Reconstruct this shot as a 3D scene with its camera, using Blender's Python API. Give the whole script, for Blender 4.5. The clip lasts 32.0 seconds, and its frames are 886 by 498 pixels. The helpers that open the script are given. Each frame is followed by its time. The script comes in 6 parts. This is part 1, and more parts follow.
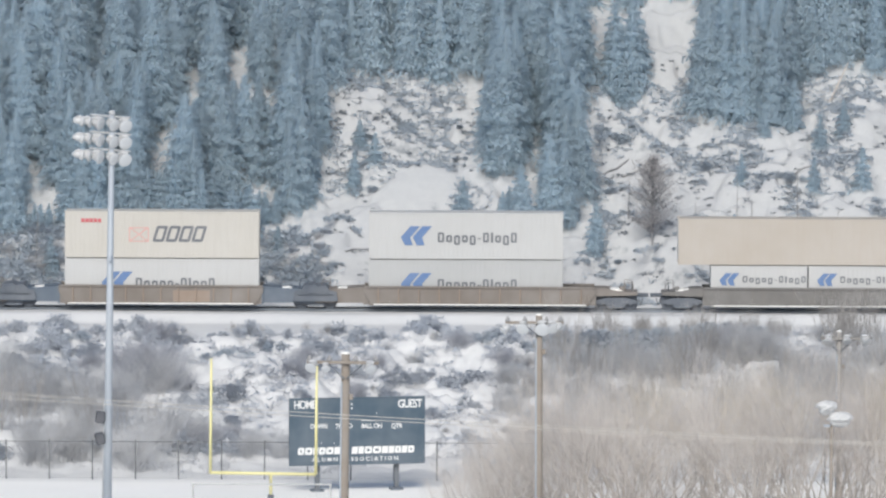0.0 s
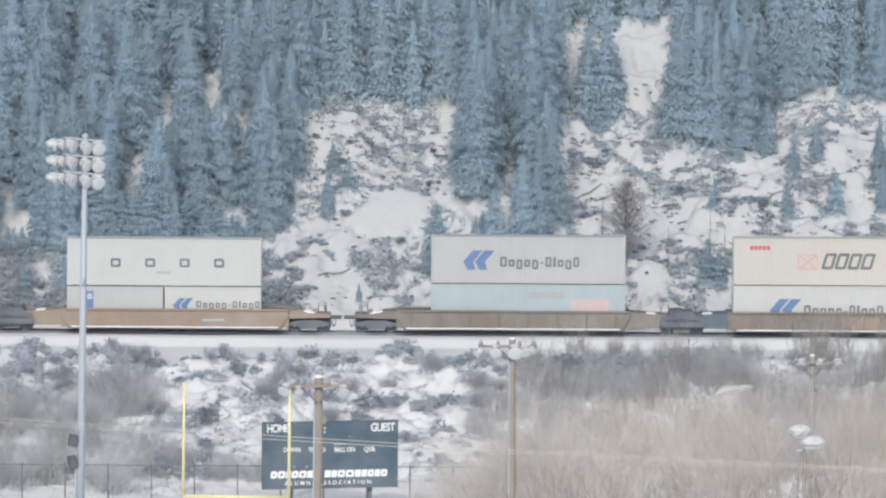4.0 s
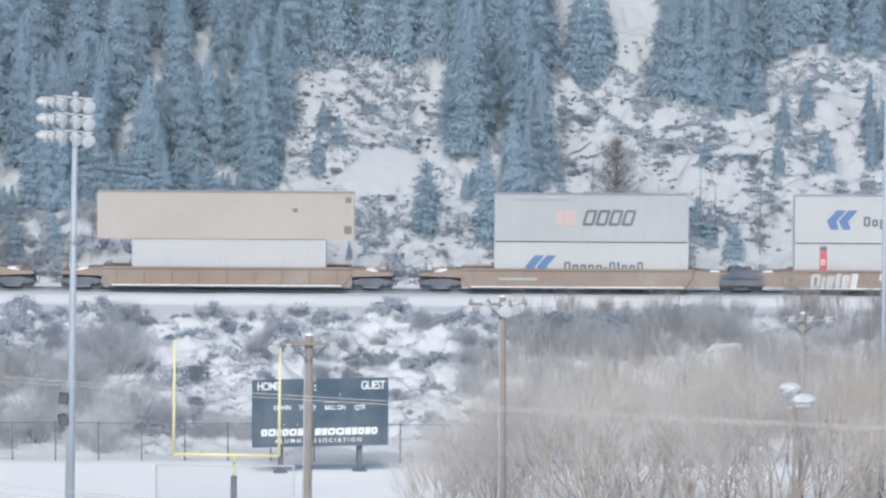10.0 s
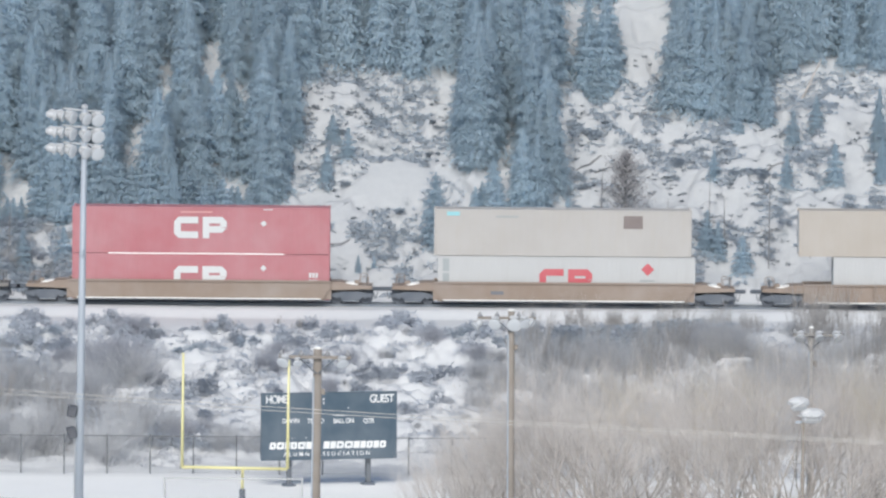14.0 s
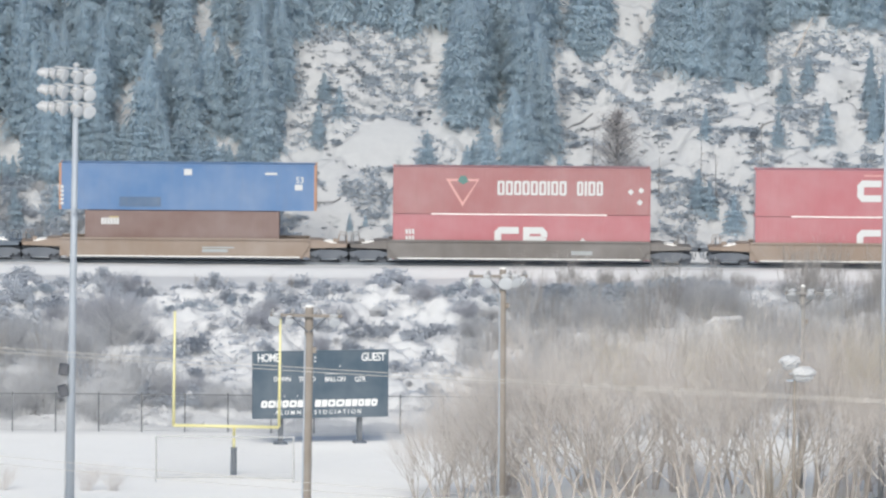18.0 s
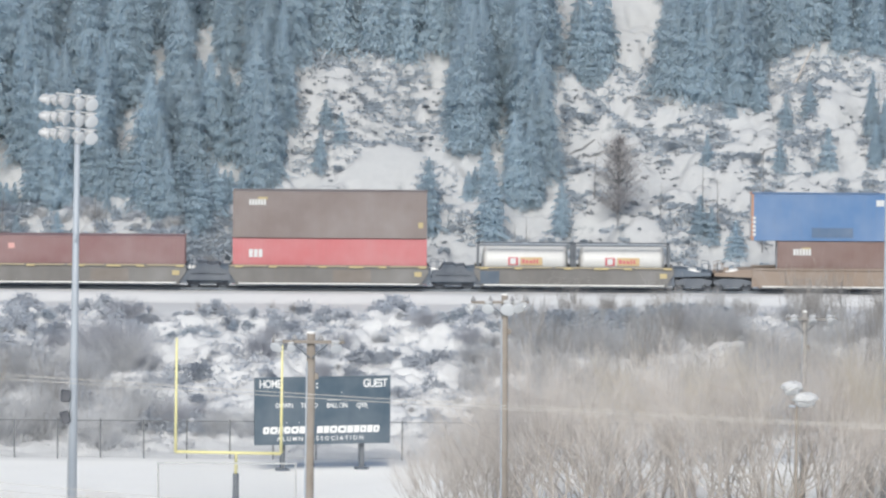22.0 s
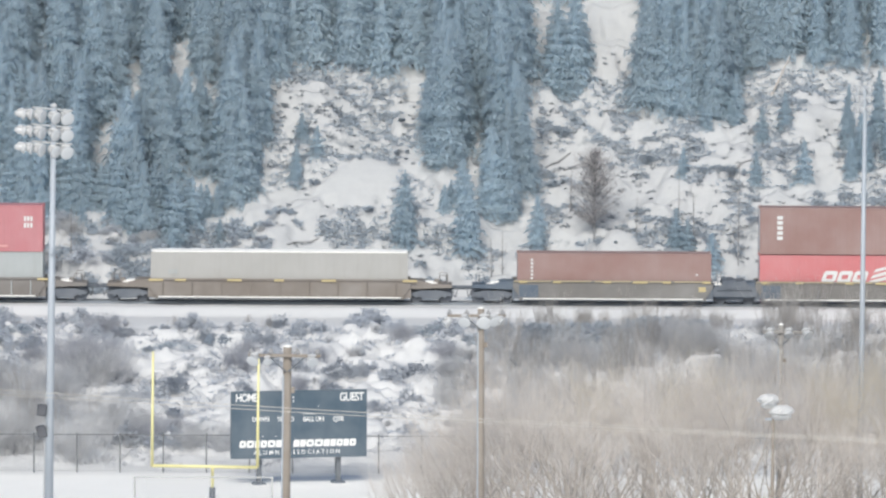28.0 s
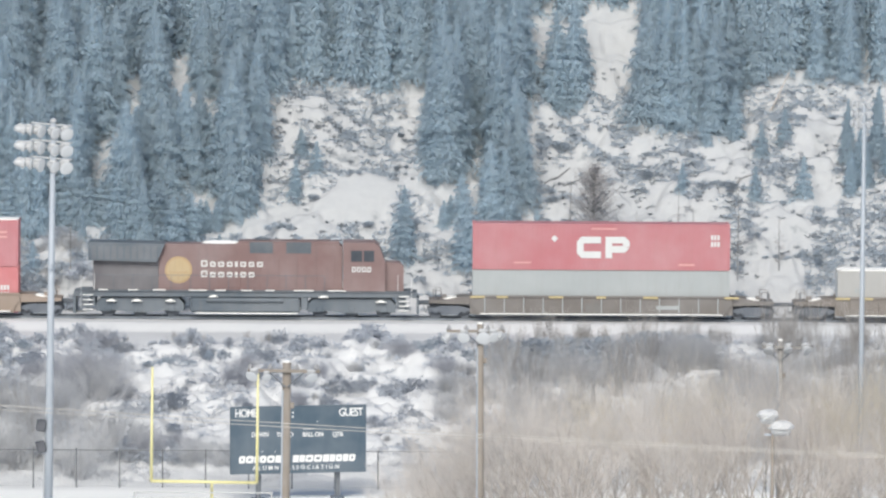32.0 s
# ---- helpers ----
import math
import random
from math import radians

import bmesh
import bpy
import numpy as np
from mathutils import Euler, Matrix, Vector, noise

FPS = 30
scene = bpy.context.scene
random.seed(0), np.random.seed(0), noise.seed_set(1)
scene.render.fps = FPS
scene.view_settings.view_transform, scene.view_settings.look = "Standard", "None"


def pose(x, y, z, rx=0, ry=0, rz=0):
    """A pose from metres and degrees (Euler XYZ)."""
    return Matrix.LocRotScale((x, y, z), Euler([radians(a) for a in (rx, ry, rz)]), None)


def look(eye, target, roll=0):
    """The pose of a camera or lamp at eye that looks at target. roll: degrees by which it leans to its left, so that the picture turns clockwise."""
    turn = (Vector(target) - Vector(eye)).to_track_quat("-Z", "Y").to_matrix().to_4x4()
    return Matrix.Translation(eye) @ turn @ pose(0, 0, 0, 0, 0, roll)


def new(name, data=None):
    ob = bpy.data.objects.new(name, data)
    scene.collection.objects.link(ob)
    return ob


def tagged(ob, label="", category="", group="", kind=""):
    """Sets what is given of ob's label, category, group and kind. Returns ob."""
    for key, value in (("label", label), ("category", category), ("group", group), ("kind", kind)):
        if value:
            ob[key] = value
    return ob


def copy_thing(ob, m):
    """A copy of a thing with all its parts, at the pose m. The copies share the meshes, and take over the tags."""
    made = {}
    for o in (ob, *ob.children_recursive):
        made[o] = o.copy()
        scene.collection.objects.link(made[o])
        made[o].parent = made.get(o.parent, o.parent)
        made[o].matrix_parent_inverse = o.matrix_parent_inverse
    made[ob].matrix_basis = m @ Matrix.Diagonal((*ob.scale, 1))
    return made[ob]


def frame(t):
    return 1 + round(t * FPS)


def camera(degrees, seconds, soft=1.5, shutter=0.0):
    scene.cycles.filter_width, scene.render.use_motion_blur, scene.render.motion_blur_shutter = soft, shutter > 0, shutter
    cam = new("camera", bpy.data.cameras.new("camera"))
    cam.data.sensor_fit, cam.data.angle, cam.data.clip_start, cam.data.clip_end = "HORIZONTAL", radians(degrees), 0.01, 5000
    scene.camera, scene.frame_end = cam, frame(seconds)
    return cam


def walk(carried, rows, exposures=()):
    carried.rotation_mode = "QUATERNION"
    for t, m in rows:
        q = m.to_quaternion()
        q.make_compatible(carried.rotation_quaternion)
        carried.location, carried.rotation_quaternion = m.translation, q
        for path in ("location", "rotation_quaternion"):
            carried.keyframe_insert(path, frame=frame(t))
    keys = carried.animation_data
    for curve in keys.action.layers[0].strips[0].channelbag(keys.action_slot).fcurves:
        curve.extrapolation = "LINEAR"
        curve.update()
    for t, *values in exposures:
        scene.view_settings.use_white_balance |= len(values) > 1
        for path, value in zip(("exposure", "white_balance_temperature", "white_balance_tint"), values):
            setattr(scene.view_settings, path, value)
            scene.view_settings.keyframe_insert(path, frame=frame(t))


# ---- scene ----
import functools

# ---------------------------------------------------------------- camera
EYE = 43.0          # height of the bluff-top eye over the playing field
cam = camera(6.618, 32.0, soft=2.4)
# seconds, pitch, yaw, roll of a long lens on a shaky stand
PATH = [
    (0, -3.948, 0.226, 0.254), (0.5, -3.884, 0.225, 0.250), (1, -3.772, 0.187, 0.318),
    (1.5, -3.646, 0.131, 0.304), (2, -3.671, 0.063, 0.360), (2.5, -3.702, 0.037, 0.332),
    (4.5, -3.790, 0.011, 0.368), (5, -3.815, -0.003, 0.416), (5.5, -3.854, 0.042, 0.418),
    (6, -3.886, 0.035, 0.365), (6.5, -3.880, 0.031, 0.455), (7, -3.874, 0.035, 0.436),
    (7.5, -3.886, 0.022, 0.440), (8, -3.997, 0.047, 0.388), (8.5, -4.053, 0.051, 0.362),
    (9, -4.046, 0.046, 0.376), (9.5, -4.045, 0.036, 0.312), (10, -4.084, -0.049, 0.329),
    (10.5, -4.017, -0.128, 0.389), (11, -4.236, -0.046, 0.367), (11.5, -4.195, -0.049, 0.369),
    (12, -3.990, -0.014, 0.322), (12.5, -3.849, 0.009, 0.393), (13, -3.815, 0.030, 0.420),
    (13.5, -3.898, 0.035, 0.434), (14, -3.983, 0.019, 0.457), (14.5, -4.057, 0.027, 0.431),
    (15, -4.153, 0.043, 0.490), (15.5, -4.275, 0.052, 0.464), (17.5, -4.320, -0.028, 0.462),
    (18, -4.294, -0.047, 0.469), (18.5, -4.267, -0.001, 0.400), (19, -4.184, -0.000, 0.450),
    (19.5, -4.089, -0.034, 0.501), (20, -4.131, -0.045, 0.407), (20.5, -4.067, -0.085, 0.430),
    (21, -4.096, -0.090, 0.384), (21.5, -4.149, -0.060, 0.402), (22, -4.099, -0.032, 0.412),
    (22.5, -4.073, -0.051, 0.441), (23, -3.970, -0.078, 0.483), (23.5, -3.925, -0.078, 0.390),
    (24, -3.972, -0.041, 0.378), (24.5, -3.964, -0.066, 0.339), (25, -3.947, -0.064, 0.379),
    (25.5, -3.860, -0.114, 0.419), (27.5, -4.018, -0.190, 0.305), (28, -3.997, -0.210, 0.330),
    (28.5, -3.926, -0.280, 0.316), (29, -3.992, -0.240, 0.339), (29.5, -3.991, -0.176, 0.293),
    (30, -4.015, -0.154, 0.443), (30.5, -4.054, -0.157, 0.326), (31, -4.010, -0.183, 0.331),
    (31.5, -3.940, -0.220, 0.318), (32, -3.882, -0.214, 0.335),
]


def run(t):
    """Metres the train has gone after t seconds; it slows a little."""
    return 10.902 * t - 0.00225 * t * t


SPEED = 10.86       # its mean pace, metres a second
# seconds, stops, kelvin, tint: the picture is bluest about the first third
EXPOSURES = [(0, -0.03, 6480, 8), (5, -0.03, 6460, 8), (7, -0.03, 6260, 8), (9.5, -0.03, 6040, 8), (13, -0.08, 6020, 8), (15, -0.03, 6510, 7), (22, 0.02, 6480, 7), (25, 0.05, 6510, 7), (32, 0.08, 6550, 7)]
walk(cam, [(t, pose(0, 0, EYE, 90 + p, 0, y) @ pose(0, 0, 0, 0, 0, r)) for t, p, y, r in PATH], EXPOSURES)

# ---------------------------------------------------------------- light
world = bpy.data.worlds.new("winter_sky")
scene.world = world
world.use_nodes = True
wn, wl = world.node_tree.nodes, world.node_tree.links
sky = wn.new("ShaderNodeTexSky")
sky.sky_type, sky.sun_disc = "NISHITA", False
SUN_UP, SUN_ROUND = 38.0, 8.0      # degrees over the horizon, and round from straight behind the eye
sky.sun_elevation, sky.sun_rotation = radians(SUN_UP), radians(180 + SUN_ROUND)
sky.air_density, sky.dust_density, sky.ozone_density = 1.0, 1.5, 1.5
wl.new(sky.outputs[0], wn["Background"].inputs[0])
wn["Background"].inputs[1].default_value = 0.105
sun = new("sun", bpy.data.lights.new("sun", "SUN"))
sun.data.energy, sun.data.angle, sun.data.color = 3.0, radians(36), (1.0, 0.96, 0.91)
sun.matrix_world = look((0, 0, 0), (math.sin(radians(SUN_ROUND)) * math.cos(radians(SUN_UP)), math.cos(radians(SUN_ROUND)) * math.cos(radians(SUN_UP)), -math.sin(radians(SUN_UP))))


# ---------------------------------------------------------------- materials
def blank(name):
    m = bpy.data.materials.new(name)
    m.use_nodes = True
    n = m.node_tree.nodes
    return m, n, m.node_tree.links, n["Principled BSDF"]


def noise_node(n, l, scale, detail=4.0, coord="Object", rough=0.6, stretch=None):
    tc = n.new("ShaderNodeTexCoord")
    out = tc.outputs[coord]
    if stretch:
        mp = n.new("ShaderNodeMapping")
        mp.inputs["Scale"].default_value = stretch
        l.new(out, mp.inputs["Vector"])
        out = mp.outputs[0]
    t = n.new("ShaderNodeTexNoise")
    t.inputs["Scale"].default_value, t.inputs["Detail"].default_value, t.inputs["Roughness"].default_value = scale, detail, rough
    l.new(out, t.inputs["Vector"])
    return t.outputs["Fac"]


def ramp(n, l, fac, lo, hi, a=(0, 0, 0), b=(1, 1, 1)):
    r = n.new("ShaderNodeValToRGB")
    r.color_ramp.elements[0].position, r.color_ramp.elements[1].position = lo, hi
    r.color_ramp.elements[0].color, r.color_ramp.elements[1].color = (*a, 1), (*b, 1)
    l.new(fac, r.inputs[0])
    return r.outputs[0]


def mix(n, l, fac, a, b):
    m = n.new("ShaderNodeMix")
    m.data_type = "RGBA"
    for sock, v in ((m.inputs[0], fac), (m.inputs[6], a), (m.inputs[7], b)):
        if isinstance(v, (int, float)):
            sock.default_value = v
        elif isinstance(v, tuple):
            sock.default_value = (*v, 1)
        else:
            l.new(v, sock)
    return m.outputs[2]


def bump(n, l, fac, bsdf, strength=0.3, distance=0.02):
    b = n.new("ShaderNodeBump")
    b.inputs["Strength"].default_value, b.inputs["Distance"].default_value = strength, distance
    l.new(fac, b.inputs["Height"])
    l.new(b.outputs[0], bsdf.inputs["Normal"])


@functools.cache
def paint(name, colour, rough=0.55, grime=0.35, metal=0.0, dirt=(0.22, 0.18, 0.14), scale=1.0):
    """Painted or plain surface with broad fading, vertical streaks and fine speckle."""
    m, n, l, b = blank(name)
    fade = ramp(n, l, noise_node(n, l, 0.35 * scale, 3), 0.35, 0.75)
    pale = tuple(min(1, c * 0.85 + 0.10) for c in colour)
    c1 = mix(n, l, fade, colour, pale)
    streak = ramp(n, l, noise_node(n, l, 2.2 * scale, 5, stretch=(1.6, 1.6, 0.18)), 0.50, 0.85, (0, 0, 0), (grime * 0.6,) * 3)
    c2 = mix(n, l, streak, c1, dirt)
    speck = ramp(n, l, noise_node(n, l, 14 * scale, 6), 0.60, 0.78, (0, 0, 0), (grime * 0.8,) * 3)
    l.new(mix(n, l, speck, c2, dirt), b.inputs["Base Color"])
    b.inputs["Roughness"].default_value, b.inputs["Metallic"].default_value = rough, metal
    bump(n, l, noise_node(n, l, 9 * scale, 4), b, 0.12, 0.01)
    return m


def snow_material(name, earth=False):
    m, n, l, b = blank(name)
    big = ramp(n, l, noise_node(n, l, 0.25, 4), 0.3, 0.75, (0.94, 0.925, 0.885), (0.97, 0.955, 0.92))
    col = mix(n, l, ramp(n, l, noise_node(n, l, 3.5, 6), 0.45, 0.8, (0, 0, 0), (0.5, 0.5, 0.5)), big, (0.85, 0.83, 0.81))
    if earth:
        # clean field snow; bank and hill snow greyed by distance to imitate haze
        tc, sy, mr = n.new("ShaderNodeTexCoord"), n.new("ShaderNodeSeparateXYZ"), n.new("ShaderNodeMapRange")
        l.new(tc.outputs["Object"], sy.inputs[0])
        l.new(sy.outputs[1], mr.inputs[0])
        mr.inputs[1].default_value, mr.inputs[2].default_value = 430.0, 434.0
        bank_hazed = mix(n, l, noise_node(n, l, 1.2, 6), (0.585, 0.59, 0.60), (0.675, 0.675, 0.672))
        col = mix(n, l, mr.outputs[0], col, bank_hazed)
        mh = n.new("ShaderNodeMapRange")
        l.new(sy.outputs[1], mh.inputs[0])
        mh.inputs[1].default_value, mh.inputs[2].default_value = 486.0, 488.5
        # hill snow darkened further, haze on the sunlit slope put into its colour
        hill_hazed = mix(n, l, noise_node(n, l, 1.5, 6), (0.43, 0.438, 0.452), (0.54, 0.545, 0.545))
        col = mix(n, l, mh.outputs[0], col, hill_hazed)
        g = n.new("ShaderNodeNewGeometry")
        sep = n.new("ShaderNodeSeparateXYZ")
        l.new(g.outputs["Normal"], sep.inputs[0])
        add = n.new("ShaderNodeMath")
        add.operation = "MULTIPLY_ADD"
        l.new(noise_node(n, l, 1.6, 5), add.inputs[0])
        add.inputs[1].default_value = 0.5
        l.new(sep.outputs[2], add.inputs[2])
        bare = ramp(n, l, add.outputs[0], 0.60, 0.72, (1, 1, 1), (0, 0, 0))
        soil = mix(n, l, noise_node(n, l, 6, 5), (0.17, 0.185, 0.20), (0.38, 0.40, 0.42))
        col = mix(n, l, bare, col, soil)
    l.new(col, b.inputs["Base Color"])
    b.inputs["Roughness"].default_value = 0.75
    b.inputs["Specular IOR Level"].default_value = 0.2
    bump(n, l, noise_node(n, l, 5, 6), b, 0.35, 0.06)
    return m


@functools.cache
def foliage(name, dark, haze_tone, amount, scale=1.2, thin=0.4, patchy=0.5):
    """Needles or twigs, their base colour lifted to a pale tone to imitate haze."""
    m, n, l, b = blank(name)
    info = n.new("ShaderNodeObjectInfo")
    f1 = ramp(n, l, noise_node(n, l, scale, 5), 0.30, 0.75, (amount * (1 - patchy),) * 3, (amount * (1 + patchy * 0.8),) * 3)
    c = mix(n, l, f1, dark, haze_tone)
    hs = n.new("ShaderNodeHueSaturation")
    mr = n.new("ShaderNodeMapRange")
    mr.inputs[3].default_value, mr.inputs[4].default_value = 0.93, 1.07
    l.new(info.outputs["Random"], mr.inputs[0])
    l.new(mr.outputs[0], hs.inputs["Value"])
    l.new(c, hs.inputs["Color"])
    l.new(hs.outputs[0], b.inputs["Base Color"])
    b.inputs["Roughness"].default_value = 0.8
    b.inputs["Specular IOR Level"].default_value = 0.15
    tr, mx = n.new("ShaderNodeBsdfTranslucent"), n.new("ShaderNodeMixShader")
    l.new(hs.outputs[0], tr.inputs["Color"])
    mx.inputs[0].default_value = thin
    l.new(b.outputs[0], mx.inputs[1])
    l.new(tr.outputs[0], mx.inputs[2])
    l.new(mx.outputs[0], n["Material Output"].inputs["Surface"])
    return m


SNOW = snow_material("snow")
WEATHERED = paint("weathered_grey_porcelain", (0.27, 0.27, 0.275), 0.6, 0.3)
OLD_SNOW = paint("crusted_old_snow", (0.53, 0.535, 0.54), 0.8, 0.35, 0.0, (0.46, 0.47, 0.49), 2.0)
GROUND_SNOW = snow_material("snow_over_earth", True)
# spruce base colour raised far above green needles to imitate haze
NEEDLES = foliage("hazed_spruce_needles", (0.50, 0.595, 0.66), (0.60, 0.70, 0.765), 0.5, 0.5, 0.62, 0.2)
# low growth greyed and paled in its base colour to imitate haze
JUNIPER = foliage("hazed_juniper", (0.33, 0.36, 0.395), (0.57, 0.635, 0.70), 0.62)
TWIGS = foliage("hazed_grey_twigs", (0.47, 0.465, 0.47), (0.80, 0.81, 0.83), 0.68)
RED_TWIGS = foliage("hazed_purple_twigs", (0.36, 0.365, 0.41), (0.66, 0.68, 0.73), 0.66)
# bare trees: twig and limb colours lightened to stand in for haze
TAN_TWIGS = foliage("hazed_tan_twigs", (0.58, 0.535, 0.50), (0.88, 0.845, 0.815), 0.72)
YELLOW_TWIGS = foliage("hazed_willow_twigs", (0.54, 0.48, 0.38), (0.88, 0.83, 0.74), 0.66)
PALE_LIMBS = foliage("hazed_pale_limbs", (0.38, 0.345, 0.315), (0.64, 0.60, 0.57), 0.5, 2.0, 0.0)
BROWN_LIMBS = foliage("brown_limbs", (0.38, 0.345, 0.315), (0.62, 0.58, 0.545), 0.4, 2.0, 0.0)
SAPLING = foliage("hazed_sapling_twigs", (0.33, 0.305, 0.29), (0.68, 0.66, 0.64), 0.55)
TUSSOCK = foliage("dark_tussock_grass", (0.20, 0.215, 0.235), (0.42, 0.45, 0.48), 0.5)
DRY_LEAVES = foliage("withered_brown_leaves", (0.37, 0.345, 0.345), (0.60, 0.58, 0.58), 0.5)
# haze over the bushes put into this pale grey colour
BUSH = foliage("hazed_grey_bush", (0.40, 0.415, 0.455), (0.63, 0.67, 0.72), 0.66)
# bark likewise carries haze in its pale second tone
BARK = foliage("hazed_bark", (0.16, 0.15, 0.15), (0.5, 0.52, 0.54), 0.40, 3.0, 0.0)
WOOD = paint("weathered_pole_wood", (0.24, 0.207, 0.175), 0.85, 0.5, dirt=(0.17, 0.15, 0.13), scale=2)
GREY_WOOD = paint("weathered_grey_wood", (0.27, 0.258, 0.245), 0.85, 0.4, dirt=(0.18, 0.17, 0.16), scale=2)
GALV = paint("galvanised_steel", (0.37, 0.41, 0.46), 0.55, 0.25, 0.1)
LAMP_WHITE = paint("frosted_aluminium", (0.47, 0.48, 0.49), 0.5, 0.3, 0.1, (0.33, 0.35, 0.38))
DARK_STEEL = paint("dark_steel", (0.12, 0.135, 0.155), 0.6, 0.3, 0.0, (0.2, 0.18, 0.16))
# grimy steel with its base tone lifted to imitate haze
TRUCK_STEEL = paint("grimy_hazed_truck_steel", (0.085, 0.102, 0.128), 0.8, 0.3, 0.0, (0.17, 0.175, 0.18))
RAIL_STEEL = paint("rail_steel", (0.20, 0.225, 0.26), 0.5, 0.3, 0.1, (0.2, 0.15, 0.12))


# ---------------------------------------------------------------- geometry helpers
class Geo:
    """Collects vertices and faces for one mesh."""

    def __init__(self):
        self.v, self.f = [], []

    def add(self, vs, fs):
        k = len(self.v)
        self.v += [tuple(p) for p in vs]
        self.f += [tuple(i + k for i in q) for q in fs]
        return self

    def box(self, x0, x1, y0, y1, z0, z1, c=0.0):
        if c <= 0:
            return self.add([(x, y, z) for z in (z0, z1) for y in (y0, y1) for x in (x0, x1)],
                            [(0, 2, 3, 1), (4, 5, 7, 6), (0, 1, 5, 4), (2, 6, 7, 3), (0, 4, 6, 2), (1, 3, 7, 5)])
        bm = bmesh.new()
        vs = [bm.verts.new(p) for p in [(x, y, z) for z in (z0, z1) for y in (y0, y1) for x in (x0, x1)]]
        for q in [(0, 2, 3, 1), (4, 5, 7, 6), (0, 1, 5, 4), (2, 6, 7, 3), (0, 4, 6, 2), (1, 3, 7, 5)]:
            bm.faces.new([vs[i] for i in q])
        bmesh.ops.bevel(bm, geom=bm.edges[:], offset=c, segments=1, affect="EDGES")
        bm.verts.index_update()
        self.add([v.co for v in bm.verts], [[v.index for v in f.verts] for f in bm.faces])
        bm.free()
        return self

    def tube(self, p, q, r0, r1=None, n=8, caps=True):
        p, q = Vector(p), Vector(q)
        r1 = r0 if r1 is None else r1
        d = (q - p).normalized()
        a = d.orthogonal().normalized()
        b = d.cross(a)
        ring = [(math.cos(2 * math.pi * i / n), math.sin(2 * math.pi * i / n)) for i in range(n)]
        vs = [p + (a * c + b * s) * r0 for c, s in ring] + [q + (a * c + b * s) * r1 for c, s in ring]
        fs = [(i, (i + 1) % n, n + (i + 1) % n, n + i) for i in range(n)]
        if caps:
            fs += [tuple(range(n - 1, -1, -1)), tuple(range(n, 2 * n))]
        return self.add(vs, fs)

    def line(self, pts, r, n=5):
        """One round rod along the points."""
        pts = [Vector(p) for p in pts]
        vs, fs = [], []
        for i, p in enumerate(pts):
            d = (pts[min(i + 1, len(pts) - 1)] - pts[max(i - 1, 0)]).normalized()
            a = d.cross(Vector((0.0, 0.3, 1.0))).normalized()
            b = d.cross(a)
            vs += [p + (a * math.cos(6.2832 * k / n) + b * math.sin(6.2832 * k / n)) * r for k in range(n)]
        for i in range(len(pts) - 1):
            fs += [(i * n + k, i * n + (k + 1) % n, (i + 1) * n + (k + 1) % n, (i + 1) * n + k) for k in range(n)]
        fs += [tuple(range(n - 1, -1, -1)), tuple(range((len(pts) - 1) * n, len(pts) * n))]
        return self.add(vs, fs)

    def revolve(self, p, axis, prof, n=14):
        """prof: (distance along the axis, radius) pairs."""
        p, d = Vector(p), Vector(axis).normalized()
        a = d.orthogonal().normalized()
        b = d.cross(a)
        vs, fs = [], []
        for h, r in prof:
            vs += [p + d * h + (a * math.cos(2 * math.pi * i / n) + b * math.sin(2 * math.pi * i / n)) * r for i in range(n)]
        for k in range(len(prof) - 1):
            fs += [(k * n + i, k * n + (i + 1) % n, (k + 1) * n + (i + 1) % n, (k + 1) * n + i) for i in range(n)]
        fs += [tuple(range(n - 1, -1, -1)), tuple(range((len(prof) - 1) * n, len(prof) * n))]
        return self.add(vs, fs)

    def prism(self, poly, y0, y1):
        """A polygon of (x, z) points, drawn out from y0 to y1."""
        n = len(poly)
        vs = [(x, y0, z) for x, z in poly] + [(x, y1, z) for x, z in poly]
        fs = [tuple(range(n)), tuple(range(2 * n - 1, n - 1, -1))] + [(i, n + i, n + (i + 1) % n, (i + 1) % n) for i in range(n)]
        return self.add(vs, fs)

    def mesh(self, name, smooth=False):
        me = bpy.data.meshes.new(name)
        me.from_pydata(self.v, [], self.f)
        if smooth:
            me.shade_smooth()
        me.materials.append(None)
        return me


def put(name, me, material, parent=None, label="", m=None):
    ob = new(name, me)
    ob.material_slots[0].link = "OBJECT"
    ob.material_slots[0].material = material
    ob.parent = parent
    if m is not None:
        ob.matrix_basis = m
    return tagged(ob, label)


def part(name, geo, material, parent, label="", smooth=False):
    return put(name, geo.mesh(name, smooth), material, parent, label)


def thing(name, label, category, group="", m=None):
    ob = new(name)
    if m is not None:
        ob.matrix_basis = m
    return tagged(ob, label, category, group)


def hash2(ix, iy, seed):
    h = np.sin(ix * 127.1 + iy * 311.7 + seed * 74.7) * 43758.5453
    return h - np.floor(h)


def vnoise(x, y, scale, seed):
    x, y = np.asarray(x, float) / scale, np.asarray(y, float) / scale
    ix, iy = np.floor(x), np.floor(y)
    fx, fy = x - ix, y - iy
    fx, fy = fx * fx * (3 - 2 * fx), fy * fy * (3 - 2 * fy)
    a, b = hash2(ix, iy, seed), hash2(ix + 1, iy, seed)
    c, d = hash2(ix, iy + 1, seed), hash2(ix + 1, iy + 1, seed)
    return (a + (b - a) * fx) * (1 - fy) + (c + (d - c) * fx) * fy


def step(a, b, v):
    t = np.clip((v - a) / (b - a), 0, 1)
    return t * t * (3 - 2 * t)


TRACK_Y, RAIL_Z = 480.0, 6.15


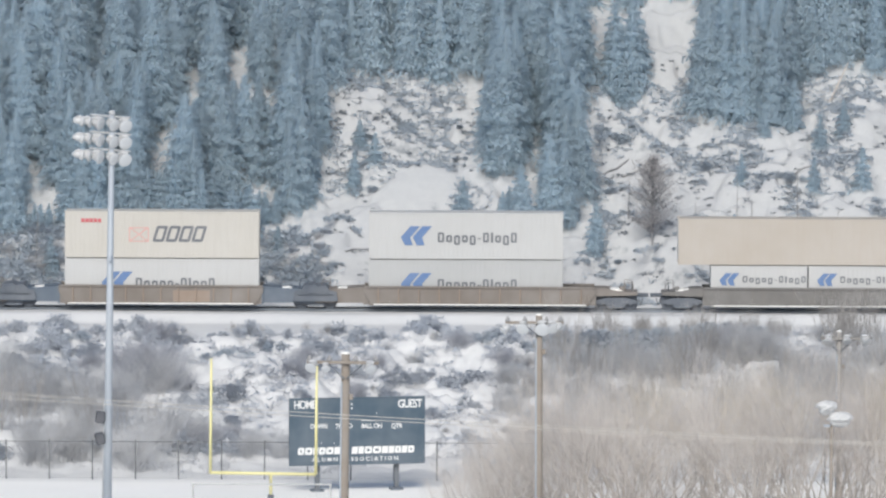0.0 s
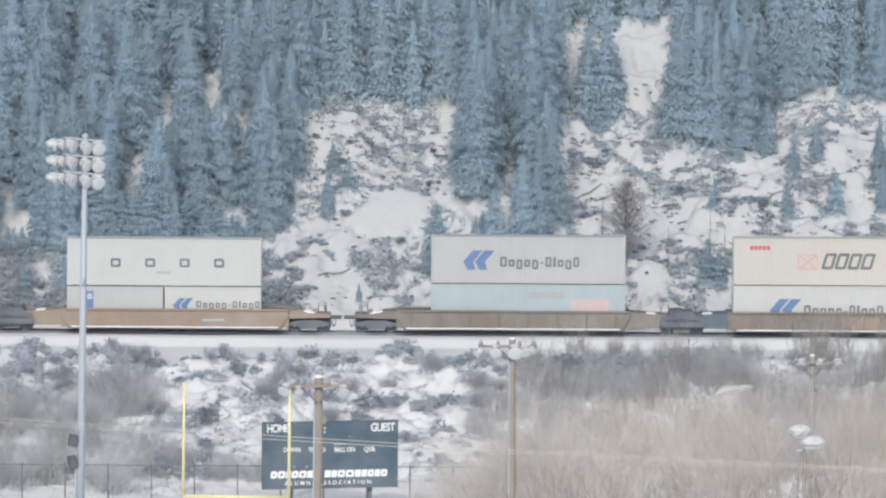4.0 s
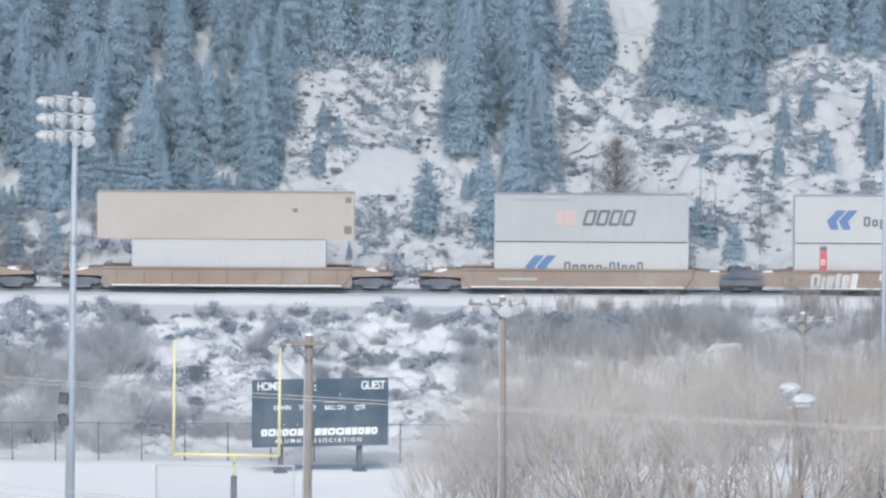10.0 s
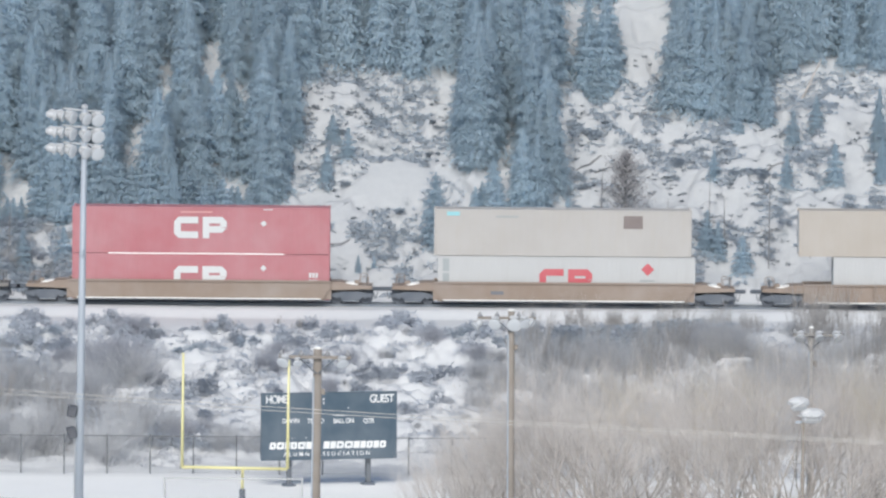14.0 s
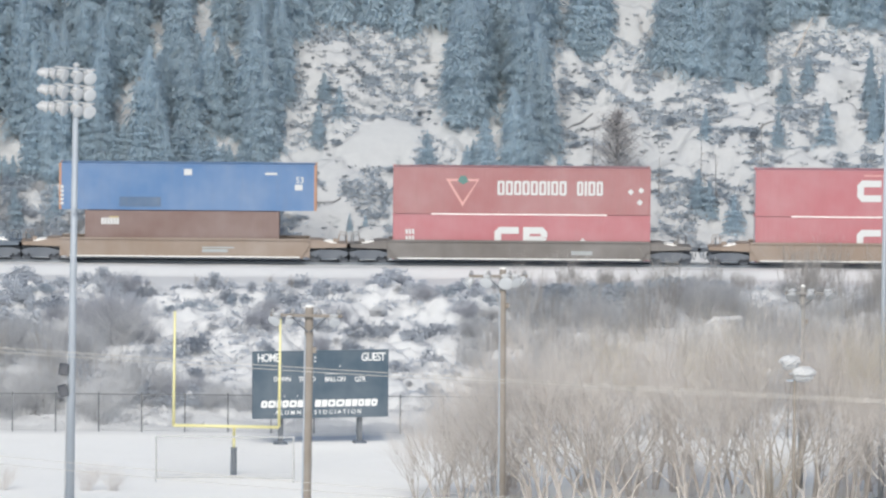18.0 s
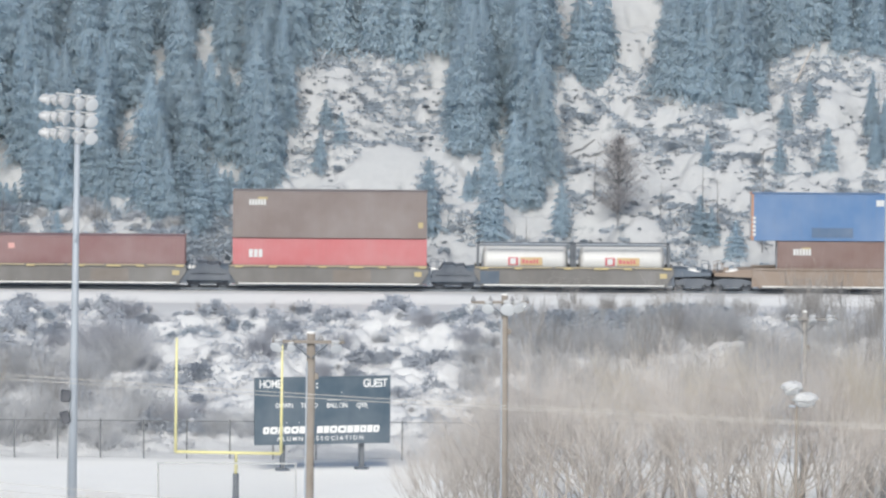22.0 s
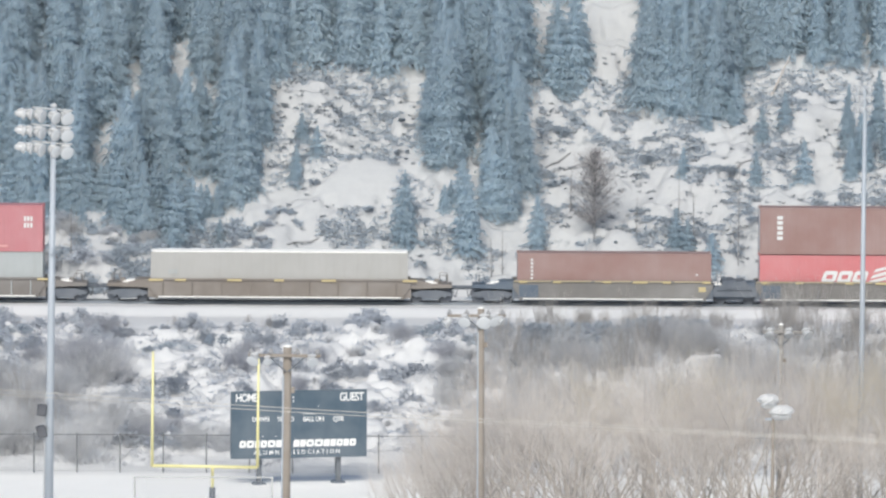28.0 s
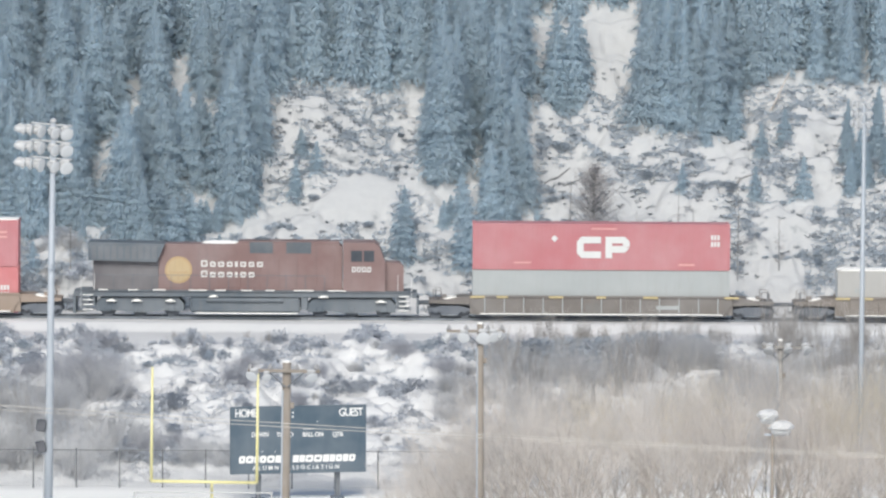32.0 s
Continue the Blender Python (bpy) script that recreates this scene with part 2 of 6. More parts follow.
def ground_z(x, y):
    """Bluff under the eye, flat field, bank, railway shelf, hillside, plateau."""
    x, y = np.asarray(x, float), np.asarray(y, float)
    z = 41.3 * (1 - step(3, 90, y))
    z = z + 0.05 * (vnoise(x, y, 3.0, 1) - 0.5) + 0.08 * (vnoise(x, y, 11.0, 2) - 0.5)
    bank = step(431, 474, y)
    rough = step(432, 438, y) * (1 - step(466, 472, y))
    z = z + 5.45 * (0.35 * bank + 0.65 * np.clip((y - 432.5) / 39.5, 0, 1))
    z = z + rough * (1.0 * (vnoise(x + 0.4 * y, y, 5.0, 3) - 0.5) + 0.5 * (vnoise(x - 0.5 * y, y, 1.9, 4) - 0.5) + 0.3 * (vnoise(x + 0.8 * y, y - 0.3 * x, 0.7, 5) - 0.5)
                     + 0.34 * step(0.48, 0.66, vnoise(x * 0.7 + 0.35 * y, y - 0.2 * x, 1.5, 13)) + 0.32 * step(0.5, 0.66, vnoise(x * 0.8 - 0.3 * y, y + 0.3 * x, 0.8, 14)))
    z = z + 0.53 * step(475.5, 477.3, y) - 0.25 * step(483.5, 485, y)
    s = np.maximum(y - 486.0, 0)
    hill = np.where(s < 2, 0.18 * s * s, 0.72 * s - 0.72)
    hill = np.minimum(hill, 78 + 0.05 * s)
    r = step(486, 489, y) * (1 - step(560, 640, y))
    hill = hill + r * (1.9 * (vnoise(x, y, 7.0, 6) - 0.5) + 1.1 * (vnoise(x, y, 3.1, 7) - 0.5)
                       + 0.42 * step(0.38, 0.68, vnoise(x * 0.7, y, 1.5, 8)) + 0.40 * step(0.40, 0.72, vnoise(x * 0.75, y, 0.8, 9)) + 0.18 * (vnoise(x, y, 0.45, 10) - 0.5))
    # a smooth drifted knoll in the clearing
    k = np.exp(-((((x + 3.3 - 0.3 * (y - 495.6)) / 2.6) ** 2 + ((y - 495.6) / 1.7) ** 2)) ** 2)
    hill = hill * (1 - k) + k * (0.72 * s - 0.72 + 1.5)
    return z + hill


def gz(x, y):
    return float(ground_z(x, y))


# ---------------------------------------------------------------- ground
def axis(fine0, fine1, fstep, far0, far1):
    out = list(np.arange(fine0, fine1 + fstep / 2, fstep))
    d, p = fstep, fine1
    while p < far1:
        d *= 1.25
        p = min(p + d, far1)
        out.append(p)
    d, p = fstep, fine0
    while p > far0:
        d *= 1.25
        p = max(p - d, far0)
        out.insert(0, p)
    return np.array(out)


def build_ground():
    xs, ys = axis(-35, 35, 0.19, -2400, 2400), np.concatenate([axis(0, 120, 6, -2400, 405)[:-1], axis(425, 514, 0.18, 405, 2600)])
    gx, gy = np.meshgrid(xs, ys)
    gzv = ground_z(gx, gy)
    nx, ny = len(xs), len(ys)
    verts = np.stack([gx, gy, gzv], -1).reshape(-1, 3)
    i = (np.arange(ny - 1)[:, None] * nx + np.arange(nx - 1)[None, :]).ravel()
    quads = np.stack([i, i + 1, i + nx + 1, i + nx], -1)
    me = bpy.data.meshes.new("ground")
    me.from_pydata(verts.tolist(), [], quads.tolist())
    me.shade_smooth()
    me.materials.append(None)
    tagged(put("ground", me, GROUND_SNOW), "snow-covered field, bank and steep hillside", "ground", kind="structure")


build_ground()


def build_rails():
    for k, y in enumerate((TRACK_Y - 0.72, TRACK_Y + 0.72)):
        half = [(0.075, -0.18), (0.075, -0.165), (0.012, -0.14), (0.010, -0.05), (0.036, -0.035), (0.036, -0.005), (0.030, 0.0)]
        prof = [(y + a, RAIL_Z + b) for a, b in half] + [(y - a, RAIL_Z + b) for a, b in reversed(half)]
        n = len(prof)
        g = Geo().add([(x, a, b) for x in (-460, 460) for a, b in prof], [(i, (i + 1) % n, n + (i + 1) % n, n + i) for i in range(n)] + [tuple(range(n - 1, -1, -1)), tuple(range(n, 2 * n))])
        tagged(put("rail", g.mesh("rail"), RAIL_STEEL), "dark steel railway rail lying in snow", "rail", "track rails", "structure")
    g = Geo()
    for i in range(-110, 111):
        g.box(i * 0.6 - 0.11, i * 0.6 + 0.11, TRACK_Y - 1.3, TRACK_Y + 1.3, RAIL_Z - 0.46, RAIL_Z - 0.28)
    tagged(put("railway_ties", g.mesh("railway_ties"), WOOD), "snow-buried wooden railway ties under the rails", "ties", kind="stuff")


build_rails()


# ---------------------------------------------------------------- plants
def spruce_meshes(h, wide, seed, coarse=False):
    rnd = random.Random(seed)
    trunk = Geo().tube((0, 0, -0.6), (0, 0, h * 0.97), 0.011 * h + 0.03, 0.015, 7)
    fuzz = 0.3 if h < 5 else 1.0          # young trees keep clear tiers of branches
    g = Geo()
    z = h * 0.06
    while z < h - 0.12:
        k = 1 - z / h
        reach = wide * (k ** 0.8) * rnd.uniform(0.8, 1.12) + 0.08
        count = 6 if k > 0.25 else 5
        off = rnd.uniform(0, 6.28)
        for b in range(count):
            az = off + b * 6.283 / count + rnd.uniform(-0.3, 0.3)
            r = reach * rnd.uniform(0.6, 1.1)
            droop = 0.30 + 0.30 * k
            d = Vector((math.cos(az), math.sin(az), 0))
            s = Vector((-d.y, d.x, 0))
            z0 = z + rnd.uniform(-0.24, 0.24) * fuzz
            for f in (0.45, 0.62, 0.78, 0.92) if coarse else (0.36, 0.48, 0.58, 0.67, 0.76, 0.84, 0.92, 1.0):
                c = d * (r * f) + Vector((0, 0, z0 - droop * r * f * f + 0.14 * r * f))
                fan = min(0.115, 0.04 + 0.08 * r)
                for j in (-4, -2, 0, 2, 4) if coarse else (-4, -3, -2, -1, 0, 1, 2, 3, 4):
                    if abs(j) >= 2 and (f > 0.9 or r < 0.5):
                        continue
                    o = c + s * (j * fan * rnd.uniform(0.6, 1.3)) - d * (abs(j) * 0.08 * r * rnd.random()) + Vector((0, 0, rnd.uniform(-0.22, 0.14) * fuzz))
                    w, hang = fan * rnd.uniform(0.2, 0.5), min(0.145, 0.05 + 0.08 * r) * rnd.uniform(0.4, 1.6)
                    if coarse:
                        w, hang = w * 1.7, hang * 1.6
                    turn = az + rnd.uniform(-1.0, 1.0)
                    e, u = Vector((math.cos(turn), math.sin(turn), 0)), Vector((-math.sin(turn), math.cos(turn), 0))
                    sway = u * rnd.uniform(-0.08, 0.08)
                    g.add([o - u * w, o + u * w, o + sway + u * w * 0.3 + e * hang * 0.55 - Vector((0, 0, hang * 0.75)), o + sway + e * hang * 0.5 - Vector((0, 0, hang * rnd.uniform(0.9, 1.3)))], [(0, 1, 2, 3)])
            e = d * (r * 1.08) + Vector((0, 0, z0 - droop * r + 0.14 * r))
            c = d * (r * 0.8) + Vector((0, 0, z0 - droop * r * 0.64 + 0.12 * r))
            g.add([c, c + s * 0.08 + d * 0.08, e, c - s * 0.08 + d * 0.08], [(0, 1, 2, 3)])
        z += rnd.uniform(0.14, 0.24) + (0.10 if h > 5 else 0.2) * k
    g.add([(0.05, 0, h - 0.3), (-0.03, 0.04, h - 0.3), (0, 0, h + 0.1)], [(0, 1, 2)])
    # ragged inner shell added close under the outer sprays to keep gaps light
    n, tiers = 16, max(8, int(h * 2.4))
    vs, fs = [], []
    for i in range(tiers + 1):
        f = 0.05 + 0.93 * i / tiers
        reach = wide * ((1 - f) ** 0.8) * (0.45 if h > 5 else 0.25) + 0.02
        vs += [(math.cos(6.2832 * k / n) * reach * m, math.sin(6.2832 * k / n) * reach * m, h * f + rnd.uniform(-0.1, 0.1)) for k in range(n) for m in (rnd.uniform(0.7, 1.2),)]
    for i in range(tiers):
        fs += [(i * n + k, i * n + (k + 1) % n, (i + 1) * n + (k + 1) % n, (i + 1) * n + k) for k in range(n)]
    g.add(vs, fs)
    return g if coarse else (trunk.mesh("trunk"), g.mesh("crown"))


def grow(g, rnd, p, d, length, r, depth, spread, tips, n=3, big=None):
    """A limb in two bends, then its forks."""
    p = Vector(p)
    q = p
    for k in range(2):
        d = (d + Vector((rnd.gauss(0, 0.10), rnd.gauss(0, 0.10), 0.06))).normalized()
        e = q + d * length * 0.5
        r2 = r * 0.82
        (big if big and depth > 2 else g).tube(q, e, r, r2, 5 if depth > 2 else 3, False)
        q, r = e, r2
        if depth > 0 and k == 0:
            grow(g, rnd, q, turn_dir(d, rnd, spread * 1.15), length * 0.62, r * 0.6, depth - 1, spread, tips, n, big)
    if depth == 0:
        tips.append(q)
        return
    for k in range(3 if depth > 1 else 2 + rnd.randrange(2)):
        grow(g, rnd, q, turn_dir(d, rnd, spread), length * rnd.uniform(0.55, 0.85), r * 0.68, depth - 1, spread, tips, n, big)


def turn_dir(d, rnd, spread):
    a = d.orthogonal().normalized()
    b = d.cross(a)
    t = rnd.uniform(0, 6.283)
    return (d + (a * math.cos(t) + b * math.sin(t)) * spread * rnd.uniform(0.6, 1.2)).normalized()


def bare_tree_meshes(h, seed, depth=5, stems=3, spread=0.42, thick=0.09, fork=(0.24, 0.34), fan=0.22):
    rnd = random.Random(seed)
    tr, g, tips = Geo(), Geo(), []
    for s in range(stems):
        az = rnd.uniform(0, 6.283)
        lean = fan * rnd.uniform(0.3, 1.3)
        d = Vector((math.cos(az) * lean, math.sin(az) * lean, 1)).normalized()
        top = d * h * rnd.uniform(*fork)
        tr.tube((math.cos(az) * 0.1, math.sin(az) * 0.1, -0.5), top, thick * 1.4, thick, 6, False)
        for k in range(3 if fork[0] > 0.2 else 2):
            grow(g, rnd, top * rnd.uniform(0.75, 1.0), turn_dir(d, rnd, spread), h * 0.28, thick * 0.72, depth - 1, spread, tips, 3, tr)
    return tr.mesh("trunk"), g.mesh("crown")


def shrub_mesh(w, h, seed, stems=60, depth=2, thick=0.012):
    rnd = random.Random(seed)
    g, tips = Geo(), []
    for s in range(stems):
        az, lean = rnd.uniform(0, 6.283), rnd.uniform(0.05, 0.95)
        d = Vector((math.cos(az) * lean, math.sin(az) * lean, 1)).normalized()
        p = Vector((rnd.gauss(0, 0.16) * w, rnd.gauss(0, 0.16) * w, -0.2))
        grow(g, rnd, p, d, h * rnd.uniform(0.4, 0.62), thick, depth, 0.5, tips)
    return g.mesh("twigs")


def ragged_bush(w, h, seed, clumps=26, sprays=34):
    """Straggling low growth in broken clumps."""
    rnd = random.Random(seed)
    g = Geo()
    p, ang = Vector((0, 0, 0)), rnd.uniform(0, 6.283)
    for i in range(clumps):
        if i % 6 == 0:
            p, ang = Vector((rnd.gauss(0, 0.12) * w, rnd.gauss(0, 0.12) * w, 0)), rnd.uniform(0, 6.283)
        ang += rnd.gauss(0, 0.8)
        p = p + Vector((math.cos(ang), math.sin(ang), 0)) * w * rnd.uniform(0.06, 0.15)
        u = min(1.0, p.length / (0.55 * w))
        r = 0.11 + 0.13 * rnd.random() * w ** 0.5
        c0 = p + Vector((0, 0, h * rnd.uniform(0.1, 0.85) * (1.05 - 0.7 * u)))
        for k in range(sprays):
            n = Vector((rnd.gauss(0, 1), rnd.gauss(0, 1), rnd.gauss(0.3, 1))).normalized()
            c = c0 + n * r * rnd.random() ** 0.5
            d = (n * 0.6 + Vector((rnd.gauss(0, .6), rnd.gauss(0, .6), rnd.gauss(0.25, .6)))).normalized()
            s = d.orthogonal().normalized() * rnd.uniform(0.02, 0.05)
            L = rnd.uniform(0.08, 0.30)
            g.add([c, c + d * L * .5 + s, c + d * L, c + d * L * .5 - s], [(0, 1, 2, 3)])
    return g.mesh("foliage")


def plant_kind(name, label, category, group, parts):
    """A master plant out of (part name, mesh, material), placed by the caller."""
    ob = thing(name, label, category, group)
    for pn, me, mt in parts:
        put(pn, me, mt, ob)
    return ob


def on_knoll(x, y):
    return ((x + 3.3) / 2.3) ** 2 + ((y - 495.2) / 1.7) ** 2 < 1


class Planter:
    """Puts the masters first and copies of them afterwards."""

    def __init__(self, masters, seed, squash=(1.0, 1.0)):
        self.masters, self.used, self.rnd, self.squash = masters, set(), random.Random(seed), squash

    def at(self, x, y, k=None, scale=1.0, sink=0.1, label=""):
        k = self.rnd.randrange(len(self.masters)) if k is None else k
        if on_knoll(x, y):
            x, y = x + 4.5, y - 2.0
        m = pose(x, y, gz(x, y) - sink, self.rnd.uniform(-2, 2), self.rnd.uniform(-2, 2), self.rnd.uniform(0, 360))
        ob = self.masters[k]
        if k in self.used:
            ob = copy_thing(ob, m)
        else:
            ob.matrix_basis = m
            self.used.add(k)
        ob.scale = (scale * self.rnd.uniform(*self.squash), scale * self.rnd.uniform(*self.squash), scale)
        return tagged(ob, label)


# snowy openings seen between the crowns: x, near and far end, half width
GLADES = ((-20.1, 498.0, 501.2, 0.6), (-17.2, 497.6, 498.6, 0.4), (-13.2, 496.2, 496.9, 0.6), (-14.7, 496.5, 497.0, 0.3), (-13.0, 503.6, 507.0, 0.45), (-15.4, 505, 506.5, 0.3),
          (-18.6, 504.6, 505.6, 0.35), (-28.4, 495.0, 496.2, 0.8), (3.9, 498.4, 499.6, 0.6), (2.0, 496.2, 497.0, 0.5), (-24.8, 506, 508.5, 0.5))


def treeline(x):
    """The lower edge of the western wood, upslope of the railway."""
    return float(np.interp(x, (-33, -25, -22, -19.5, -18, -15, -14, -11.5, -9), (492.4, 492.4, 493.4, 492.8, 491.0, 491.0, 492.6, 493.2, 495.0)))


def headroom(x, y):
    """How tall a tree may stand here without closing an opening behind it."""
    room = 99.0
    for gx, near, far, half in GLADES:
        if abs(x - gx) < half + 0.5 and y < far:
            room = min(room, max(0.0, near - y) * 0.8)
    return room



def zone(planter, x0, x1, y0, y1, gap, lo, hi, seed, jitter=0.45, pick=None, sink=0.1):
    rnd = random.Random(seed)
    y, row = y0, 0
    while y <= y1:
        x = x0 + (gap / 2 if row % 2 else 0)
        while x <= x1:
            px, py = x + rnd.uniform(-jitter, jitter) * gap, y + rnd.uniform(-jitter, jitter) * gap
            k, size = None if pick is None else rnd.choice(pick), rnd.uniform(lo, hi)
            room = headroom(px, py) if px > -9 or py > treeline(px) else 0.0
            if room > 8:
                planter.at(px, py, k, size, sink)
            elif room > 1.6:
                planter.at(px, py, 6 if room > 4.5 else 4, min(1.3, room / (6.8 if room > 4.5 else 4.4)), sink)
            x += gap
        y += gap * 0.9
        row += 1


class Wood:
    """Gathers trees too far up the hill to count into one mesh."""

    def __init__(self, kinds, seed):
        self.kinds, self.rnd, self.g = kinds, random.Random(seed), Geo()

    def at(self, x, y, k=None, scale=1.0, sink=0.1):
        src, a = self.kinds[(k or 0) % len(self.kinds)], self.rnd.uniform(0, 6.283)
        sx, sy = scale * self.rnd.uniform(0.85, 1.35), scale * self.rnd.uniform(0.85, 1.35)
        turn = np.array(((math.cos(a) * sx, -math.sin(a) * sy, 0), (math.sin(a) * sx, math.cos(a) * sy, 0), (0, 0, scale)))
        n = len(self.g.v)
        self.g.v += (np.array(src.v) @ turn.T + np.array((x, y, gz(x, y) - sink))).tolist()
        self.g.f += [tuple(i + n for i in q) for q in src.f]


def forest():
    sizes = ((7.6, 1.7), (8.6, 1.9), (6.6, 1.55), (9.4, 2.0), (4.2, 1.3), (3.2, 1.05), (6.6, 1.6), (8.0, 1.8))
    masters = []
    for i, (h, w) in enumerate(sizes):
        tr, cr = spruce_meshes(h, w, 10 + i)
        tall = "tall" if h > 6 else "small"
        masters.append(plant_kind("spruce_tree", f"{tall} dark blue-green spruce in haze-paled needle colour on the snowy hillside", "tree",
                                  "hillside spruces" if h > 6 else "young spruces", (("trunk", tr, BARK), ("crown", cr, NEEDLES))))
    p = Planter(masters, 5, (0.85, 1.35))
    big = (0, 1, 2, 3)
    zone(p, -33, -12.2, 490.8, 507.2, 1.8, 0.65, 1.15, 21, pick=big)      # western stand
    zone(p, -12.0, -9.9, 493.2, 506, 1.5, 0.7, 1.0, 22, pick=big)
    zone(p, 1.5, 6.9, 496.2, 507, 1.4, 0.75, 1.05, 24, pick=big)          # middle stand
    zone(p, 16.7, 20.1, 502.9, 507.4, 1.25, 0.7, 1.0, 25, pick=big)       # eastern stand
    zone(p, 28.0, 33, 496, 500, 2.0, 0.4, 0.55, 27, pick=big)
    wood = Wood([spruce_meshes(h, w, 60 + i, True) for i, (h, w) in enumerate(sizes[:4])], 6)
    zone(wood, -9.4, 0.5, 505.9, 512, 1.5, 0.7, 1.0, 23, pick=big)        # above the clearing
    zone(wood, 15.7, 21, 508.3, 514, 1.4, 0.8, 1.0, 30, pick=big)
    zone(wood, 21.4, 33, 507.6, 514, 1.5, 0.8, 1.0, 26, pick=big)
    zone(wood, -32, -10, 508.4, 514, 1.6, 0.75, 1.0, 31, pick=big)        # upper edge of the view
    zone(wood, 1.5, 6.9, 508.2, 514, 1.5, 0.75, 1.0, 32, pick=big)
    zone(wood, 7.6, 14.0, 512.2, 515.5, 2.0, 0.7, 0.9, 33, pick=big)
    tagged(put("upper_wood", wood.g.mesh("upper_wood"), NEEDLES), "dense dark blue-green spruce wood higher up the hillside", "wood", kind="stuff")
    young = (6, 7)
    for i, (x0, x1, y0, y1) in enumerate(((-31, -11, 491.0, 504), (-9.4, 0.5, 505, 507.5), (1.4, 6.9, 495.4, 502), (16.8, 20.2, 502.4, 505), (15.6, 32, 507.2, 510))):
        zone(p, x0, x1, y0, y1, 2.9, 0.65, 1.15, 40 + i, 0.6, young)     # younger growth between the tall ones
    low = (4, 6)
    for i, (x0, x1, y0, y1, gap) in enumerate(((-20, -10.4, 491.0, 497, 1.25), (-33, -20, 491.6, 496, 1.7), (1.2, 7.2, 494.9, 498, 1.3), (16.3, 20.6, 502.3, 505, 1.3), (20.2, 22.4, 506.6, 509, 1.4))):
        zone(p, x0, x1, y0, y1, gap, 0.75, 1.1, 50 + i, 0.6, low)         # low growth along the lower edges
    for x, y, k, s in ((9.2, 504.6, 4, 1.15), (10.4, 504.8, 4, 1.3), (9.7, 505.4, 5, 1.2), (11.0, 506.0, 5, 1.1), (10.6, 506.8, 4, 1.2), (9.3, 506.6, 4, 1.0), (9.9, 504.2, 5, 0.9),
                       (-0.7, 490.7, 4, 1.2), (3.3, 490.6, 4, 1.1), (7.8, 491.4, 4, 0.85), (-7.8, 495.9, 4, 0.65), (-6.4, 497.0, 5, 0.65), (-7.4, 498.8, 5, 0.6),
                       (16.7, 490.2, 5, 0.85), (17.5, 490.0, 5, 0.75), (19.0, 489.2, 5, 0.8), (22.0, 495.2, 5, 0.7), (25.2, 495.8, 5, 0.85), (24.2, 500.8, 5, 0.75), (22.6, 500.0, 5, 0.7),
                       (19.0, 500.8, 5, 0.6), (17.4, 496.6, 5, 0.6), (-5.6, 489.4, 5, 0.35), (-4.6, 489.4, 5, 0.35), (-27.0, 489.0, 5, 0.8), (-24.4, 489.4, 5, 0.6), (-15.6, 490.0, 5, 0.5), (-21.4, 491.6, 5, 0.55), (-12.6, 492.0, 5, 0.5)):
        p.at(x, y, k, s)


forest()


def tuft(g, rnd, x, y, w, h, n, blade):
    """One small clump of sprays or stems at a spot of the ground."""
    z = gz(x, y)
    for i in range(n):
        az = rnd.uniform(0, 6.283)
        c = Vector((x + rnd.gauss(0, 0.3) * w, y + rnd.gauss(0, 0.3) * w, z - 0.05 + rnd.random() * h * 0.5))
        d = Vector((math.cos(az), math.sin(az), rnd.uniform(0.1, 1.2))).normalized()
        s = d.orthogonal().normalized() * blade * rnd.uniform(0.5, 1.2)
        e = c + d * h * rnd.uniform(0.5, 1.1)
        m = (c + e) / 2
        g.add([c, m + s, e, m - s], [(0, 1, 2, 3)])


def brush(name, label, material, boxes, seed, blade):
    """Low growth too fine to count; boxes: x and y range, number, width, height, noise threshold."""
    g, rnd = Geo(), random.Random(seed)
    for x0, x1, y0, y1, count, w, h, lim in boxes:
        made = tries = 0
        while made < count and tries < count * 12:
            tries += 1
            x, y = rnd.uniform(x0, x1), rnd.uniform(y0, y1)
            if not on_knoll(x, y) and float(vnoise(x, y, 2.6, 31)) * 0.6 + float(vnoise(x, y, 0.9, 32)) * 0.4 > lim:
                k = rnd.uniform(0.6, 1.3)
                tuft(g, rnd, x, y, w * k, h * k, 16, blade)
                made += 1
    tagged(put(name, g.mesh(name), material), label, "undergrowth", kind="stuff")


